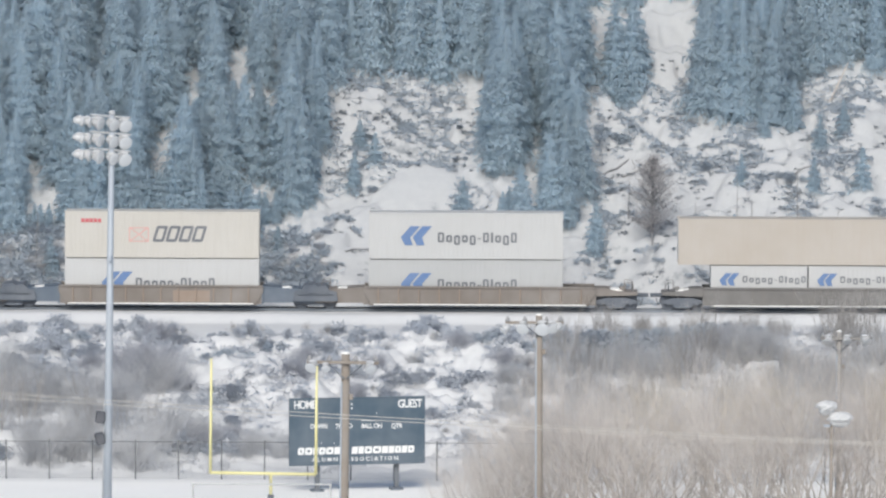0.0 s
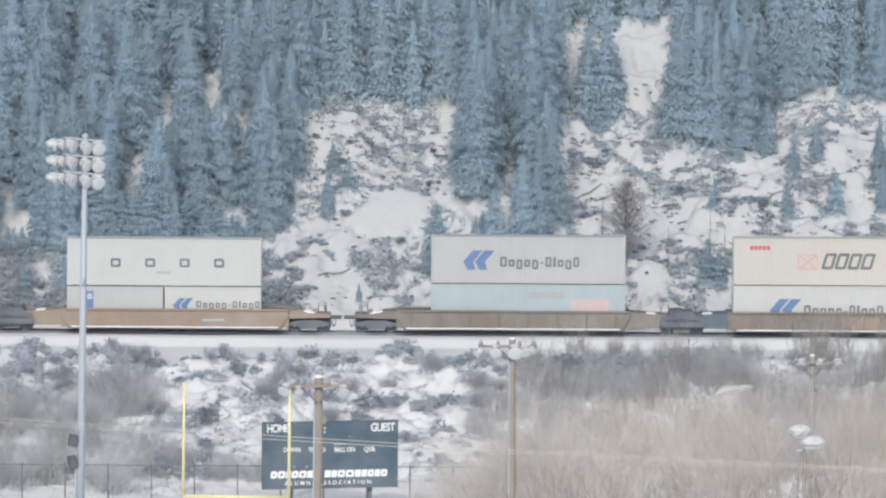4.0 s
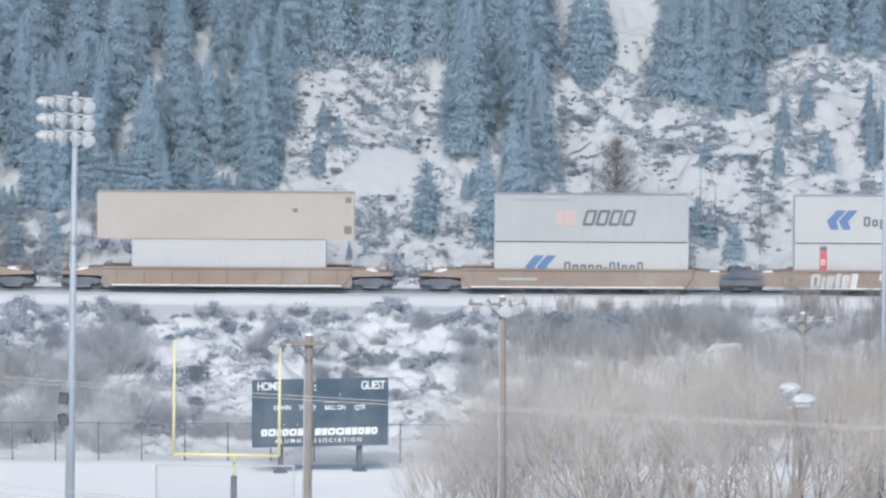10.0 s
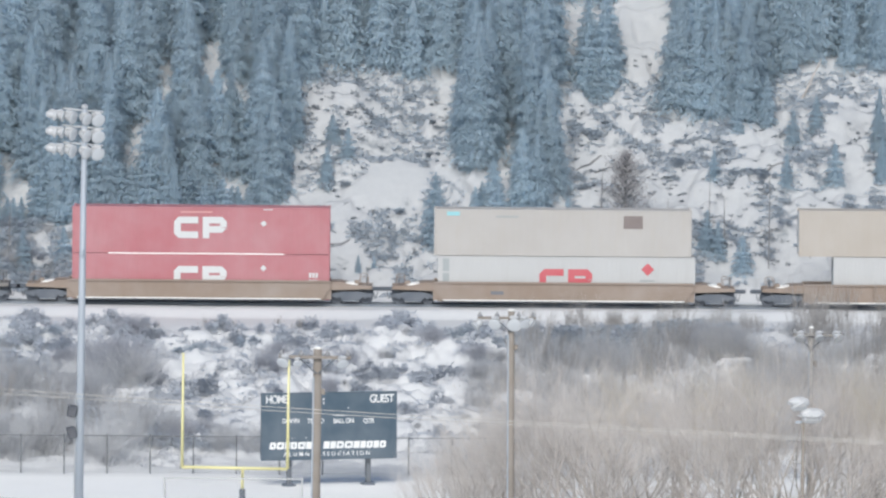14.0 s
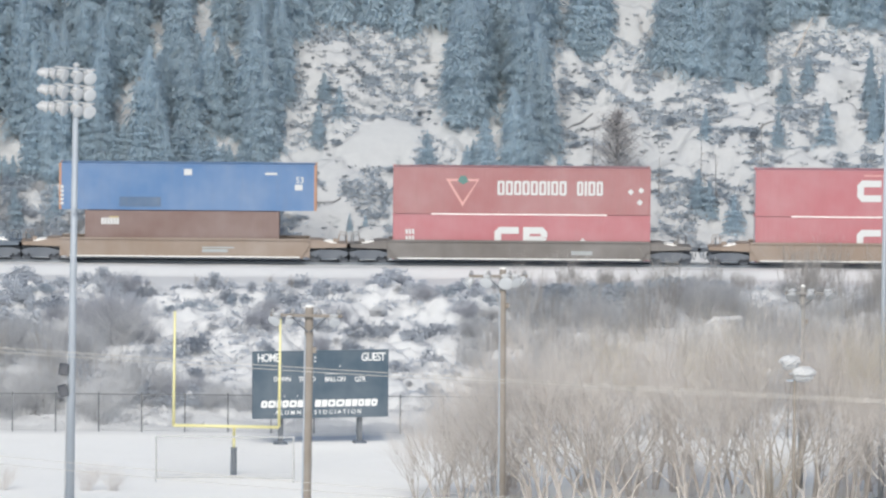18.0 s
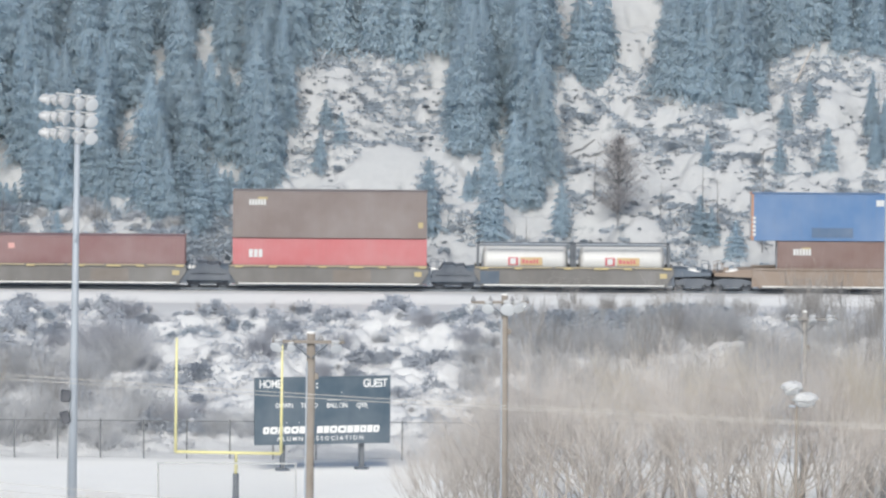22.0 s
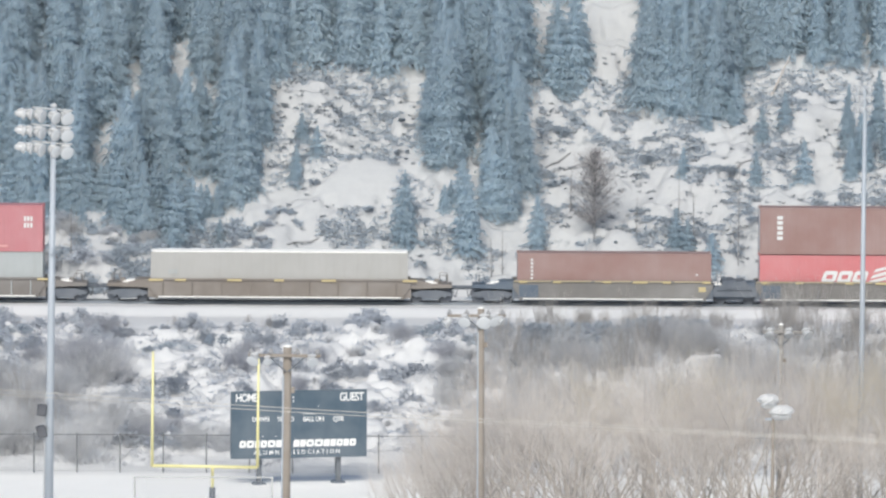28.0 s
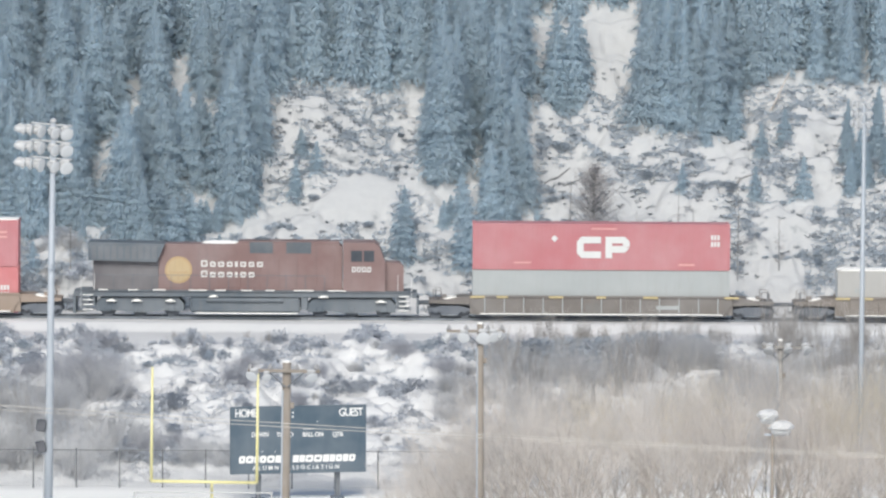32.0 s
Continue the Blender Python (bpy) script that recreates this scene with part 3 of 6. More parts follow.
def bank_plants():
    specs = ((1.6, 1.1, 80), (2.4, 1.5, 110), (1.2, 0.8, 70), (3.2, 2.0, 150), (2.6, 3.0, 110))
    shrubs = [plant_kind("shrub", "leafless grey-purple shrub on the snowy bank", "shrub", "bank shrubs",
                         (("crown", shrub_mesh(w, h, 40 + i, n, 2, 0.014), RED_TWIGS if i % 2 else TWIGS),)) for i, (w, h, n) in enumerate(specs)]
    junipers = [plant_kind("juniper_bush", "low dark juniper bush in snow, its tone hazed", "shrub", "junipers",
                           (("foliage", ragged_bush(w, h, 60 + i, n), JUNIPER),)) for i, (w, h, n) in enumerate(((1.3, 0.6, 16), (2.0, 0.9, 26), (0.8, 0.5, 9)))]
    bushes = [plant_kind("bush", "dense haze-grey bush on the snowy bank", "bush", "bank bushes",
                         (("foliage", ragged_bush(w, h, 66 + i, c), BUSH),)) for i, (w, h, c) in enumerate(((1.2, 0.8, 20), (1.9, 1.2, 34), (2.8, 2.0, 80), (0.8, 0.6, 11)))]
    pb = Planter(bushes, 16, (0.8, 1.4))
    ps, pj, rnd = Planter(shrubs, 6, (0.8, 1.5)), Planter(junipers, 7, (0.8, 1.9)), random.Random(8)
    # big bushes at the foot of the bank and the long hedge by the track
    for x, y, k, s in ((-24.4, 457.5, 3, 1.0), (-23.0, 455.6, 3, 0.85), (-25.4, 456.4, 3, 0.7), (-19.2, 462.6, 3, 0.9), (-17.6, 463.2, 3, 0.75), (-18.2, 460.4, 3, 0.6), (-15.9, 448.4, 3, 0.75),
                       (-14.0, 452.4, 3, 0.55), (-16.4, 437.0, 3, 0.9), (-13.9, 436.4, 3, 0.8), (-15.2, 437.0, 1, 1.2), (-4.5, 454.6, 3, 0.85), (-3.2, 456.2, 3, 0.6), (-1.2, 455.0, 3, 0.8),
                       (-0.2, 448.0, 3, 0.95), (-21.0, 443.0, 3, 0.9), (-20.3, 457.0, 1, 1.5), (-18.7, 457.4, 1, 1.4), (-19.6, 454.6, 1, 1.5), (-22.0, 449.0, 1, 1.3), (-7.0, 452, 1, 1.0), (-10.5, 455, 1, 1.0)):
        (pb if k == 3 else ps).at(x, y, 2 if k == 3 else k, s * 0.9)
    for i in range(16):
        pj.at(5.1 + i * 0.47, 465.3 + rnd.uniform(-0.9, 0.9), 1, rnd.uniform(1.15, 1.5))
        pj.at(5.4 + i * 0.44, 464.0 + rnd.uniform(-0.7, 0.7), rnd.choice((0, 1)), rnd.uniform(1.1, 1.4))
        ps.at(6.4 + i * 0.6, 463.2 + rnd.uniform(-1.0, 1.0), 1, rnd.uniform(0.5, 0.8))
    for i in range(7):
        pj.at(13.0 + i * 0.36, 465.4 + rnd.uniform(-0.6, 0.6), 1, rnd.uniform(0.9, 1.2))
    for i in range(14):
        ps.at(14.5 + i * 1.15, 462.5 + rnd.uniform(-4, 4), 0, rnd.uniform(0.8, 1.3))
    for i in range(30):
        ps.at(rnd.uniform(-32, 4), rnd.uniform(434, 466), rnd.choice((0, 2, 3)), rnd.uniform(0.4, 0.75))
    for i in range(150):
        pb.at(-32 + 38 * rnd.random(), 471 - 36 * rnd.random() ** 1.4, rnd.choice((0, 0, 1, 1, 3, 3)), rnd.uniform(0.6, 1.15), 0.08)
    for i in range(60):
        ps.at(rnd.uniform(2, 33), rnd.uniform(434, 464), rnd.choice((0, 0, 2)), rnd.uniform(0.8, 1.4))
    for i in range(30):
        pj.at(rnd.uniform(-30, 8), rnd.uniform(456, 470.5), None, rnd.uniform(0.4, 0.8), 0.05)
    for i in range(46):
        ps.at(3.5 + 28 * ((i * 0.618) % 1), rnd.uniform(436, 466), 4, rnd.uniform(0.5, 0.85))
    # tall airy brush at the western foot of the bank
    for i in range(15):
        ps.at(-31 + 14.5 * ((i * 0.618) % 1), rnd.uniform(434, 454), 4, rnd.uniform(0.7, 1.15))
    for i in range(5):
        ps.at(-16 + 6 * rnd.random(), rnd.uniform(434, 441), 4, rnd.uniform(0.4, 0.65))
    for i in range(60):
        (pb if i % 2 else ps).at(-33.5 + 25 * rnd.random(), rnd.uniform(487.3, 492.4), rnd.choice((0, 1, 3)) if i % 2 else rnd.choice((0, 2)), rnd.uniform(0.5, 1.0), 0.05)
    # the hillside clearings
    for x0, x1, y0, y1, n in ((-33, 32, 487.4, 491.5, 60), (8, 30, 491, 503, 60), (-9, 0, 491, 504, 34)):
        for i in range(n):
            pj.at(rnd.uniform(x0, x1), rnd.uniform(y0, y1), None, rnd.uniform(0.3, 0.7), 0.05)
    brush("hillside_undergrowth", "low haze-paled undergrowth poking through hillside snow", JUNIPER,
          ((-33, -9, 487, 493.5, 2600, 0.6, 0.42, 0.46), (-9, 33, 486.8, 492, 1500, 0.5, 0.22, 0.55), (8, 32, 491, 506, 3400, 0.42, 0.22, 0.52), (-9.5, 1, 491, 507, 1200, 0.5, 0.24, 0.53)), 51, 0.05)
    brush("hillside_tussocks", "small dark tussocks scattered over hillside snow", TUSSOCK,
          ((8, 31, 490, 507, 420, 0.30, 0.20, 0.0), (-9, 1, 489, 504, 150, 0.30, 0.20, 0.0), (-9.5, -4, 497, 506, 120, 0.4, 0.26, 0.0), (8, 31, 488, 500, 160, 0.55, 0.30, 0.4)), 54, 0.06)
    brush("bank_tufts", "small ragged dark tufts poking through bank snow", BUSH,
          ((-33, 6, 440, 471.5, 1500, 0.34, 0.30, 0.50), (6, 33, 455, 471, 500, 0.34, 0.30, 0.50)), 53, 0.045)
    brush("bank_undergrowth", "low haze-grey brush across the snowy bank", TWIGS,
          ((-34, 6, 433.5, 471, 2100, 0.7, 0.38, 0.52), (6, 34, 433.5, 470, 1800, 0.8, 0.5, 0.42)), 52, 0.035)


bank_plants()


def sapling_mesh(h, seed, stems=16):
    rnd, g, tips = random.Random(seed), Geo(), []
    for k in range(stems):
        d = Vector((rnd.gauss(0, 0.16), rnd.gauss(0, 0.16), 1)).normalized()
        grow(g, rnd, (rnd.gauss(0, 0.35), rnd.gauss(0, 0.35), -0.2), d, h * rnd.uniform(0.35, 0.6), 0.016, 2, 0.22, tips)
    return g.mesh("crown")


def thickets():
    kinds = [plant_kind("thicket", "dense leafless tan thicket at the edge of the snowy field", "shrub", "field thickets", (("crown", shrub_mesh(w, h, 90 + i, n, 2, 0.013), m),))
             for i, (w, h, n, m) in enumerate(((3.4, 3.6, 70, TAN_TWIGS), (3.0, 4.4, 65, TAN_TWIGS), (3.2, 3.4, 60, YELLOW_TWIGS)))]
    p, rnd = Planter(kinds, 17), random.Random(18)
    for i in range(11):
        x = 4.0 + 28.5 * ((i * 0.618) % 1)
        if not 18.6 < x < 21.5:
            p.at(x, rnd.uniform(396, 416), rnd.choice((0, 1, 0, 1, 2)), rnd.uniform(0.7, 1.1))
    for x, s in ((-18.3, 0.36), (-16.9, 0.30), (-22.7, 0.32)):
        p.at(x, 401, 1, s, label="small leafless bush standing alone in field snow")


thickets()


def saplings():
    kinds = [plant_kind("sapling_clump", "clump of thin upright leafless saplings by the track", "sapling", "trackside saplings", (("crown", sapling_mesh(h, 70 + i), SAPLING),)) for i, h in enumerate((1.5, 2.2, 3.4))]
    p, rnd = Planter(kinds, 14), random.Random(15)
    for i in range(26):
        p.at(7.5 + 12 * rnd.random(), rnd.uniform(466.5, 470.5), rnd.choice((0, 0, 1)), rnd.uniform(0.6, 1.0))
    for i in range(14):
        p.at(20.5 + 11 * rnd.random(), rnd.uniform(462, 469.5), rnd.choice((0, 1, 2)), rnd.uniform(0.8, 1.1))
    for i in range(10):
        p.at(-31 + 24 * rnd.random(), rnd.uniform(468.5, 470.5), 0, rnd.uniform(0.35, 0.6))
    for i in range(56):
        p.at(3.5 + 29 * ((i * 0.618) % 1), rnd.uniform(437, 462), rnd.choice((1, 2, 2)), rnd.uniform(0.8, 1.2))
    for x, y, s in ((-27.5, 441, 1.2), (-25.8, 440, 1.1), (-22.2, 438, 1.2), (-20.6, 437, 1.0), (-29.5, 439, 1.2), (-18.6, 438, 0.9)):
        p.at(x, y, 2, s)


saplings()


def withered_tree_meshes(h, wide, seed):
    """A narrow egg-shaped crown of ascending twigs that still hold brown leaves."""
    rnd = random.Random(seed)
    tr, g = Geo().tube((0, 0, -0.4), (0.05, 0, h * 0.96), 0.09, 0.02, 7, False), Geo()
    for i in range(230):
        f = 0.12 + 0.86 * rnd.random()
        az = rnd.uniform(0, 6.283)
        reach = wide * 0.5 * (math.sin(math.pi * min(1.0, 0.18 + f * 0.80)) ** 0.8) * rnd.uniform(0.5, 1.1)
        p = Vector((0, 0, h * f * 0.92))
        e = p + Vector((math.cos(az) * reach, math.sin(az) * reach, reach * rnd.uniform(0.5, 1.0)))
        tr.tube(p, e, 0.022, 0.008, 3, False)
        for k in range(18):
            c = p.lerp(e, rnd.uniform(0.25, 1.1)) + Vector((rnd.gauss(0, 0.13), rnd.gauss(0, 0.13), rnd.gauss(0, 0.13)))
            d = Vector((rnd.gauss(0, 1), rnd.gauss(0, 1), rnd.gauss(0, 1))).normalized()
            q = d.orthogonal().normalized() * rnd.uniform(0.025, 0.05)
            n = rnd.uniform(0.07, 0.14)
            g.add([c, c + d * n * 0.5 + q, c + d * n, c + d * n * 0.5 - q], [(0, 1, 2, 3)])
    return tr.mesh("trunk"), g.mesh("leaves")


def thin_tree_meshes(h, seed, twigs=46, reach=0.55):
    """A slight straight stem with short bare side twigs."""
    rnd = random.Random(seed)
    tr, g = Geo().tube((0, 0, -0.4), (0.06, 0, h), 0.05, 0.012, 6, False), Geo()
    for i in range(twigs):
        f, az = 0.15 + 0.83 * rnd.random(), rnd.uniform(0, 6.283)
        r = reach * (1.15 - f) * rnd.uniform(0.5, 1.2)
        p = Vector((0.06 * f, 0, h * f))
        m = p + Vector((math.cos(az) * r * 0.6, math.sin(az) * r * 0.6, r * 0.25))
        g.tube(p, m, 0.014, 0.010, 3, False)
        for k in (-0.5, 0.4):
            g.tube(m, m + Vector((math.cos(az + k) * r * 0.5, math.sin(az + k) * r * 0.5, r * rnd.uniform(0.0, 0.35))), 0.010, 0.005, 3, False)
    return tr.mesh("trunk"), g.mesh("twigs")


def hill_broadleaf():
    tr, cr = withered_tree_meshes(6.1, 3.7, 95)
    ob = plant_kind("withered_tree", "narrow tree holding withered brown leaves on the snowy hillside", "tree", "", (("trunk", tr, BARK), ("leaves", cr, DRY_LEAVES)))
    ob.matrix_basis = pose(11.5, 491.0, gz(11.5, 491.0) - 0.1)
    kinds = []
    for h, seed, n, r in ((4.8, 96, 40, 0.5), (6.6, 97, 70, 0.9), (3.4, 98, 34, 0.6)):
        tr, cr = thin_tree_meshes(h, seed, n, r)
        kinds.append(plant_kind("bare_tree", "thin leafless tree on the snowy hillside", "tree", "hillside bare trees", (("trunk", tr, BARK), ("crown", cr, SAPLING))))
        tagged(kinds[-1].children[1], kind="stuff")
    p = Planter(kinds, 13)
    for x, y, k, s in ((16.9, 490.6, 0, 1.0), (17.9, 490.4, 2, 1.0), (20.7, 489.4, 1, 1.0), (14.2, 490.2, 2, 0.8), (5.6, 489.2, 2, 0.9), (4.9, 489.4, 2, 0.8), (23.4, 490.4, 2, 1.0), (10.0, 493.4, 2, 0.9), (-28, 489.5, 2, 1.1), (-22.0, 489.0, 2, 0.9)):
        p.at(x, y, k, s)
    ob = thing("leaning_snag", "dead leaning pale tree trunk on the hillside", "dead tree", "", pose(23.3, 504.6, gz(23.3, 504.6) - 0.3, 0, 25, 0))
    part("trunk", Geo().tube((0, 0, -0.2), (0, 0, 3.2), 0.10, 0.04, 7), PALE_LIMBS, ob)
    for z, e in ((1.3, 0.4), (2.0, -0.3), (2.6, 0.3)):
        part("stub", Geo().tube((0, 0, z), (e, 0.1, z + 0.3), 0.03, 0.012, 5), PALE_LIMBS, ob)


hill_broadleaf()


def fallen_logs():
    for x, y, turn, n, r in ((9.3, 499.6, 35, 2.0, 0.06), (10.6, 498.6, 8, 1.8, 0.05), (13.6, 502.6, -8, 2.6, 0.07), (-7.2, 490.6, 25, 2.2, 0.06), (14.8, 490.8, -35, 1.5, 0.05), (21.5, 496.4, 15, 1.8, 0.06)):
        dx, dy = math.cos(radians(turn)) * n / 2, math.sin(radians(turn)) * n / 2
        pts = [Vector((x + dx * f, y + dy * f, gz(x + dx * f, y + dy * f) + 0.06 + 0.08 * (1 - f * f))) for f in (-1, -0.5, 0, 0.5, 1)]
        tagged(put("fallen_log", Geo().line(pts, r, 6).mesh("fallen_log"), BARK), "dark fallen branch lying on hillside snow", "log", "fallen logs")


fallen_logs()


def field_trees():
    kinds = []
    for i, (h, st, sp) in enumerate(((9.2, 5, 0.38), (8.2, 5, 0.36), (9.6, 5, 0.32), (7.4, 5, 0.40), (9.0, 5, 0.30))):
        tr, cr = bare_tree_meshes(h, 80 + i, 5, st, sp, 0.045, (0.14, 0.32), 0.5)
        kinds.append(plant_kind("bare_tree", "leafless willow with yellowish haze-paled twigs beside the field" if i == 2 else "leafless tan tree with fine haze-paled twigs beside the field", "tree",
                                "bare trees by the field", (("trunk", tr, PALE_LIMBS), ("crown", cr, YELLOW_TWIGS if i == 2 else TAN_TWIGS))))
    tr, cr = bare_tree_meshes(8.4, 99, 5, 5, 0.42, 0.05, (0.34, 0.52), 0.95)
    kinds.append(plant_kind("bare_tree", "leafless tree with long bare brown limbs spreading over the snow", "tree", "bare trees by the field", (("trunk", tr, BROWN_LIMBS), ("crown", cr, TAN_TWIGS))))
    p, rnd = Planter(kinds, 9), random.Random(10)
    for x, y, s in ((0.3, 396, 0.6), (-0.9, 398, 0.45), (1.6, 394, 0.68), (3.0, 397, 0.85), (8.6, 395, 0.95), (13.4, 394, 0.9), (17.2, 396, 0.95), (24.6, 394, 0.95)):
        p.at(x, y, 5, s)
    for i in range(40):
        x = 0.3 + 31 * ((i * 0.618) % 1)
        p.at(x, 392 + 12 * rnd.random(), rnd.randrange(5), rnd.uniform(0.95, 1.28) * (0.6 if x < 3 else 1.0))


field_trees()


# ---------------------------------------------------------------- field things
YELLOW = paint("goalpost_yellow", (0.80, 0.74, 0.36), 0.5, 0.15)
NAVY = paint("scoreboard_navy", (0.065, 0.10, 0.135), 0.6, 0.2, 0.0, (0.2, 0.22, 0.25))
WHITE = paint("white_paint", (0.80, 0.80, 0.79), 0.5, 0.12)
SPEAKER = paint("loudspeaker_black", (0.045, 0.05, 0.065), 0.7, 0.1)
NET_GREY = paint("goal_frame_offwhite", (0.50, 0.50, 0.49), 0.6, 0.2)
PAD = paint("dark_pad_vinyl", (0.10, 0.12, 0.15), 0.6, 0.2)
FENCE = paint("fence_steel", (0.16, 0.17, 0.18), 0.6, 0.2, 0.2)
WIRE = paint("weathered_cable", (0.55, 0.52, 0.47), 0.6, 0.1)
GLASS_WHITE = paint("lamp_lens", (0.55, 0.57, 0.59), 0.3, 0.2, 0.0, (0.38, 0.40, 0.43))


def lettering(text, height, depth=0.012, spacing=1.0):
    """Built-in font as a solid mesh in the x-z plane, facing -y, its left foot at the origin."""
    cu = bpy.data.curves.new("lettering", "FONT")
    cu.body, cu.size, cu.extrude, cu.space_character = text, height * 1.38, depth / 2, spacing
    cu.resolution_u, cu.offset = 3, height * 0.018
    tmp = bpy.data.objects.new("lettering", cu)
    scene.collection.objects.link(tmp)
    me = bpy.data.meshes.new_from_object(tmp.evaluated_get(bpy.context.evaluated_depsgraph_get()))
    bpy.data.objects.remove(tmp)
    me.transform(Matrix.Rotation(radians(90), 4, "X"))
    me.materials.clear()
    me.materials.append(None)
    return me


def islands(me):
    """The loose pieces of a mesh, each as a mesh."""
    link, faces = list(range(len(me.vertices))), [tuple(p.vertices) for p in me.polygons]
    def root(i):
        while link[i] != i:
            link[i] = link[link[i]]
            i = link[i]
        return i
    for f in faces:
        for i in f[1:]:
            link[root(i)] = root(f[0])
    groups = {}
    for f in faces:
        groups.setdefault(root(f[0]), []).append(f)
    out = []
    for fs in groups.values():
        ids = sorted({i for f in fs for i in f})
        at = {i: k for k, i in enumerate(ids)}
        g = Geo()
        g.v, g.f = [tuple(me.vertices[i].co) for i in ids], [tuple(at[i] for i in f) for f in fs]
        out.append(g)
    return out


def bars(spec, w, h, gap, slant=0.0, y=0.0, thick=0.012):
    """Unlettered writing: one plain bar a sign. spec: width and height of each as fractions, or (width, height, drop)."""
    out, x = [], 0.0
    for s in spec:
        bw, bh, dz = s[0] * w, s[1] * h, (s[2] if len(s) > 2 else 0) * h
        if bh > 0:
            out.append(Geo().prism([(x + slant * dz, dz), (x + bw + slant * dz, dz), (x + bw + slant * (bh + dz), bh + dz), (x + slant * (bh + dz), bh + dz)], y - thick, y))
        x += bw + gap
    return out


def rings(spec, w, h, gap, slant=0.0, stroke=0.1, thick=0.012):
    """Unlettered writing in open shapes: plain outlined blocks and single stems. spec as for bars."""
    out, x = [], 0.0
    for s in spec:
        bw, bh, dz = s[0] * w, s[1] * h, (s[2] if len(s) > 2 else 0) * h
        t = min(stroke, bw / 2)
        at = lambda px, pz: (x + px + slant * (dz + pz), dz + pz)
        g = Geo()
        if bw < 2.6 * t or bh < 2.6 * t:
            g.prism([at(0, 0), at(bw, 0), at(bw, bh), at(0, bh)], -thick, 0)
        else:
            g.prism([at(0, t * 0.5), at(t, t), at(t, bh - t), at(0, bh - t * 0.5)], -thick, 0)
            g.prism([at(bw - t, t), at(bw, t * 0.5), at(bw, bh - t * 0.5), at(bw - t, bh - t)], -thick, 0)
            g.prism([at(0, bh - t * 0.5), at(t, bh - t), at(bw - t, bh - t), at(bw, bh - t * 0.5), at(bw - t * 0.5, bh), at(t * 0.5, bh)], -thick, 0)
            g.prism([at(t * 0.5, 0), at(bw - t * 0.5, 0), at(bw, t * 0.5), at(bw - t, t), at(t, t), at(0, t * 0.5)], -thick, 0)
        if bh > 0:
            out.append(g)
        x += bw + gap
    return out


def put_bars(name, geos, material, parent, label, m):
    for g in geos:
        put(name, g.mesh(name), material, parent, label, m)


def floodlight(parent, p, az, tilt, size, lens=GLASS_WHITE):
    """A spun reflector bowl with its lens rim and rear ballast cone; az: degrees from -y towards +x."""
    d = Vector((math.sin(radians(az)) * math.cos(radians(tilt)), -math.cos(radians(az)) * math.cos(radians(tilt)), -math.sin(radians(tilt))))
    prof = [(-0.80, 0.07), (-0.72, 0.20), (-0.50, 0.29), (-0.24, 0.31), (-0.10, 0.40), (0.0, 0.46), (0.02, 0.46)]
    lamp = part("floodlight", Geo().revolve(p, d, [(a * size, r * size) for a, r in prof], 14), LAMP_WHITE, parent, "frosted aluminium floodlight")
    part("lens", Geo().revolve(Vector(p) + d * size * 0.021, d, [(0, 0.44 * size), (0.03 * size, 0.40 * size), (0.05 * size, 0.2 * size)], 14), lens, lamp)
    part("snow", lump(Vector(p) - d * size * 0.3 + Vector((0, 0, 0.27 * size)), 0.34 * size, 0.3 * size, 0.15 * size, int(az) + 90), OLD_SNOW, lamp, "crust of snow")


def lump(c, rx, ry, rz, seed, rings=5, n=10):
    """An uneven rounded clod."""
    rnd, c = random.Random(seed), Vector(c)
    vs, fs = [c - Vector((0, 0, rz * 0.6))], []
    for i in range(1, rings):
        t = math.pi * i / rings
        for k in range(n):
            f = rnd.uniform(0.82, 1.14)
            a = 6.2832 * k / n
            vs.append(c + Vector((math.cos(a) * math.sin(t) * rx * f, math.sin(a) * math.sin(t) * ry * f, -math.cos(t) * rz * rnd.uniform(0.85, 1.1) * (0.6 if t < 1.57 else 1))))
    vs.append(c + Vector((0, 0, rz)))
    for k in range(n):
        fs.append((0, 1 + (k + 1) % n, 1 + k))
        for i in range(rings - 2):
            a, b = 1 + i * n, 1 + (i + 1) * n
            fs.append((a + k, a + (k + 1) % n, b + (k + 1) % n, b + k))
        fs.append((1 + (rings - 2) * n + k, 1 + (rings - 2) * n + (k + 1) % n, len(vs) - 1))
    return Geo().add(vs, fs)


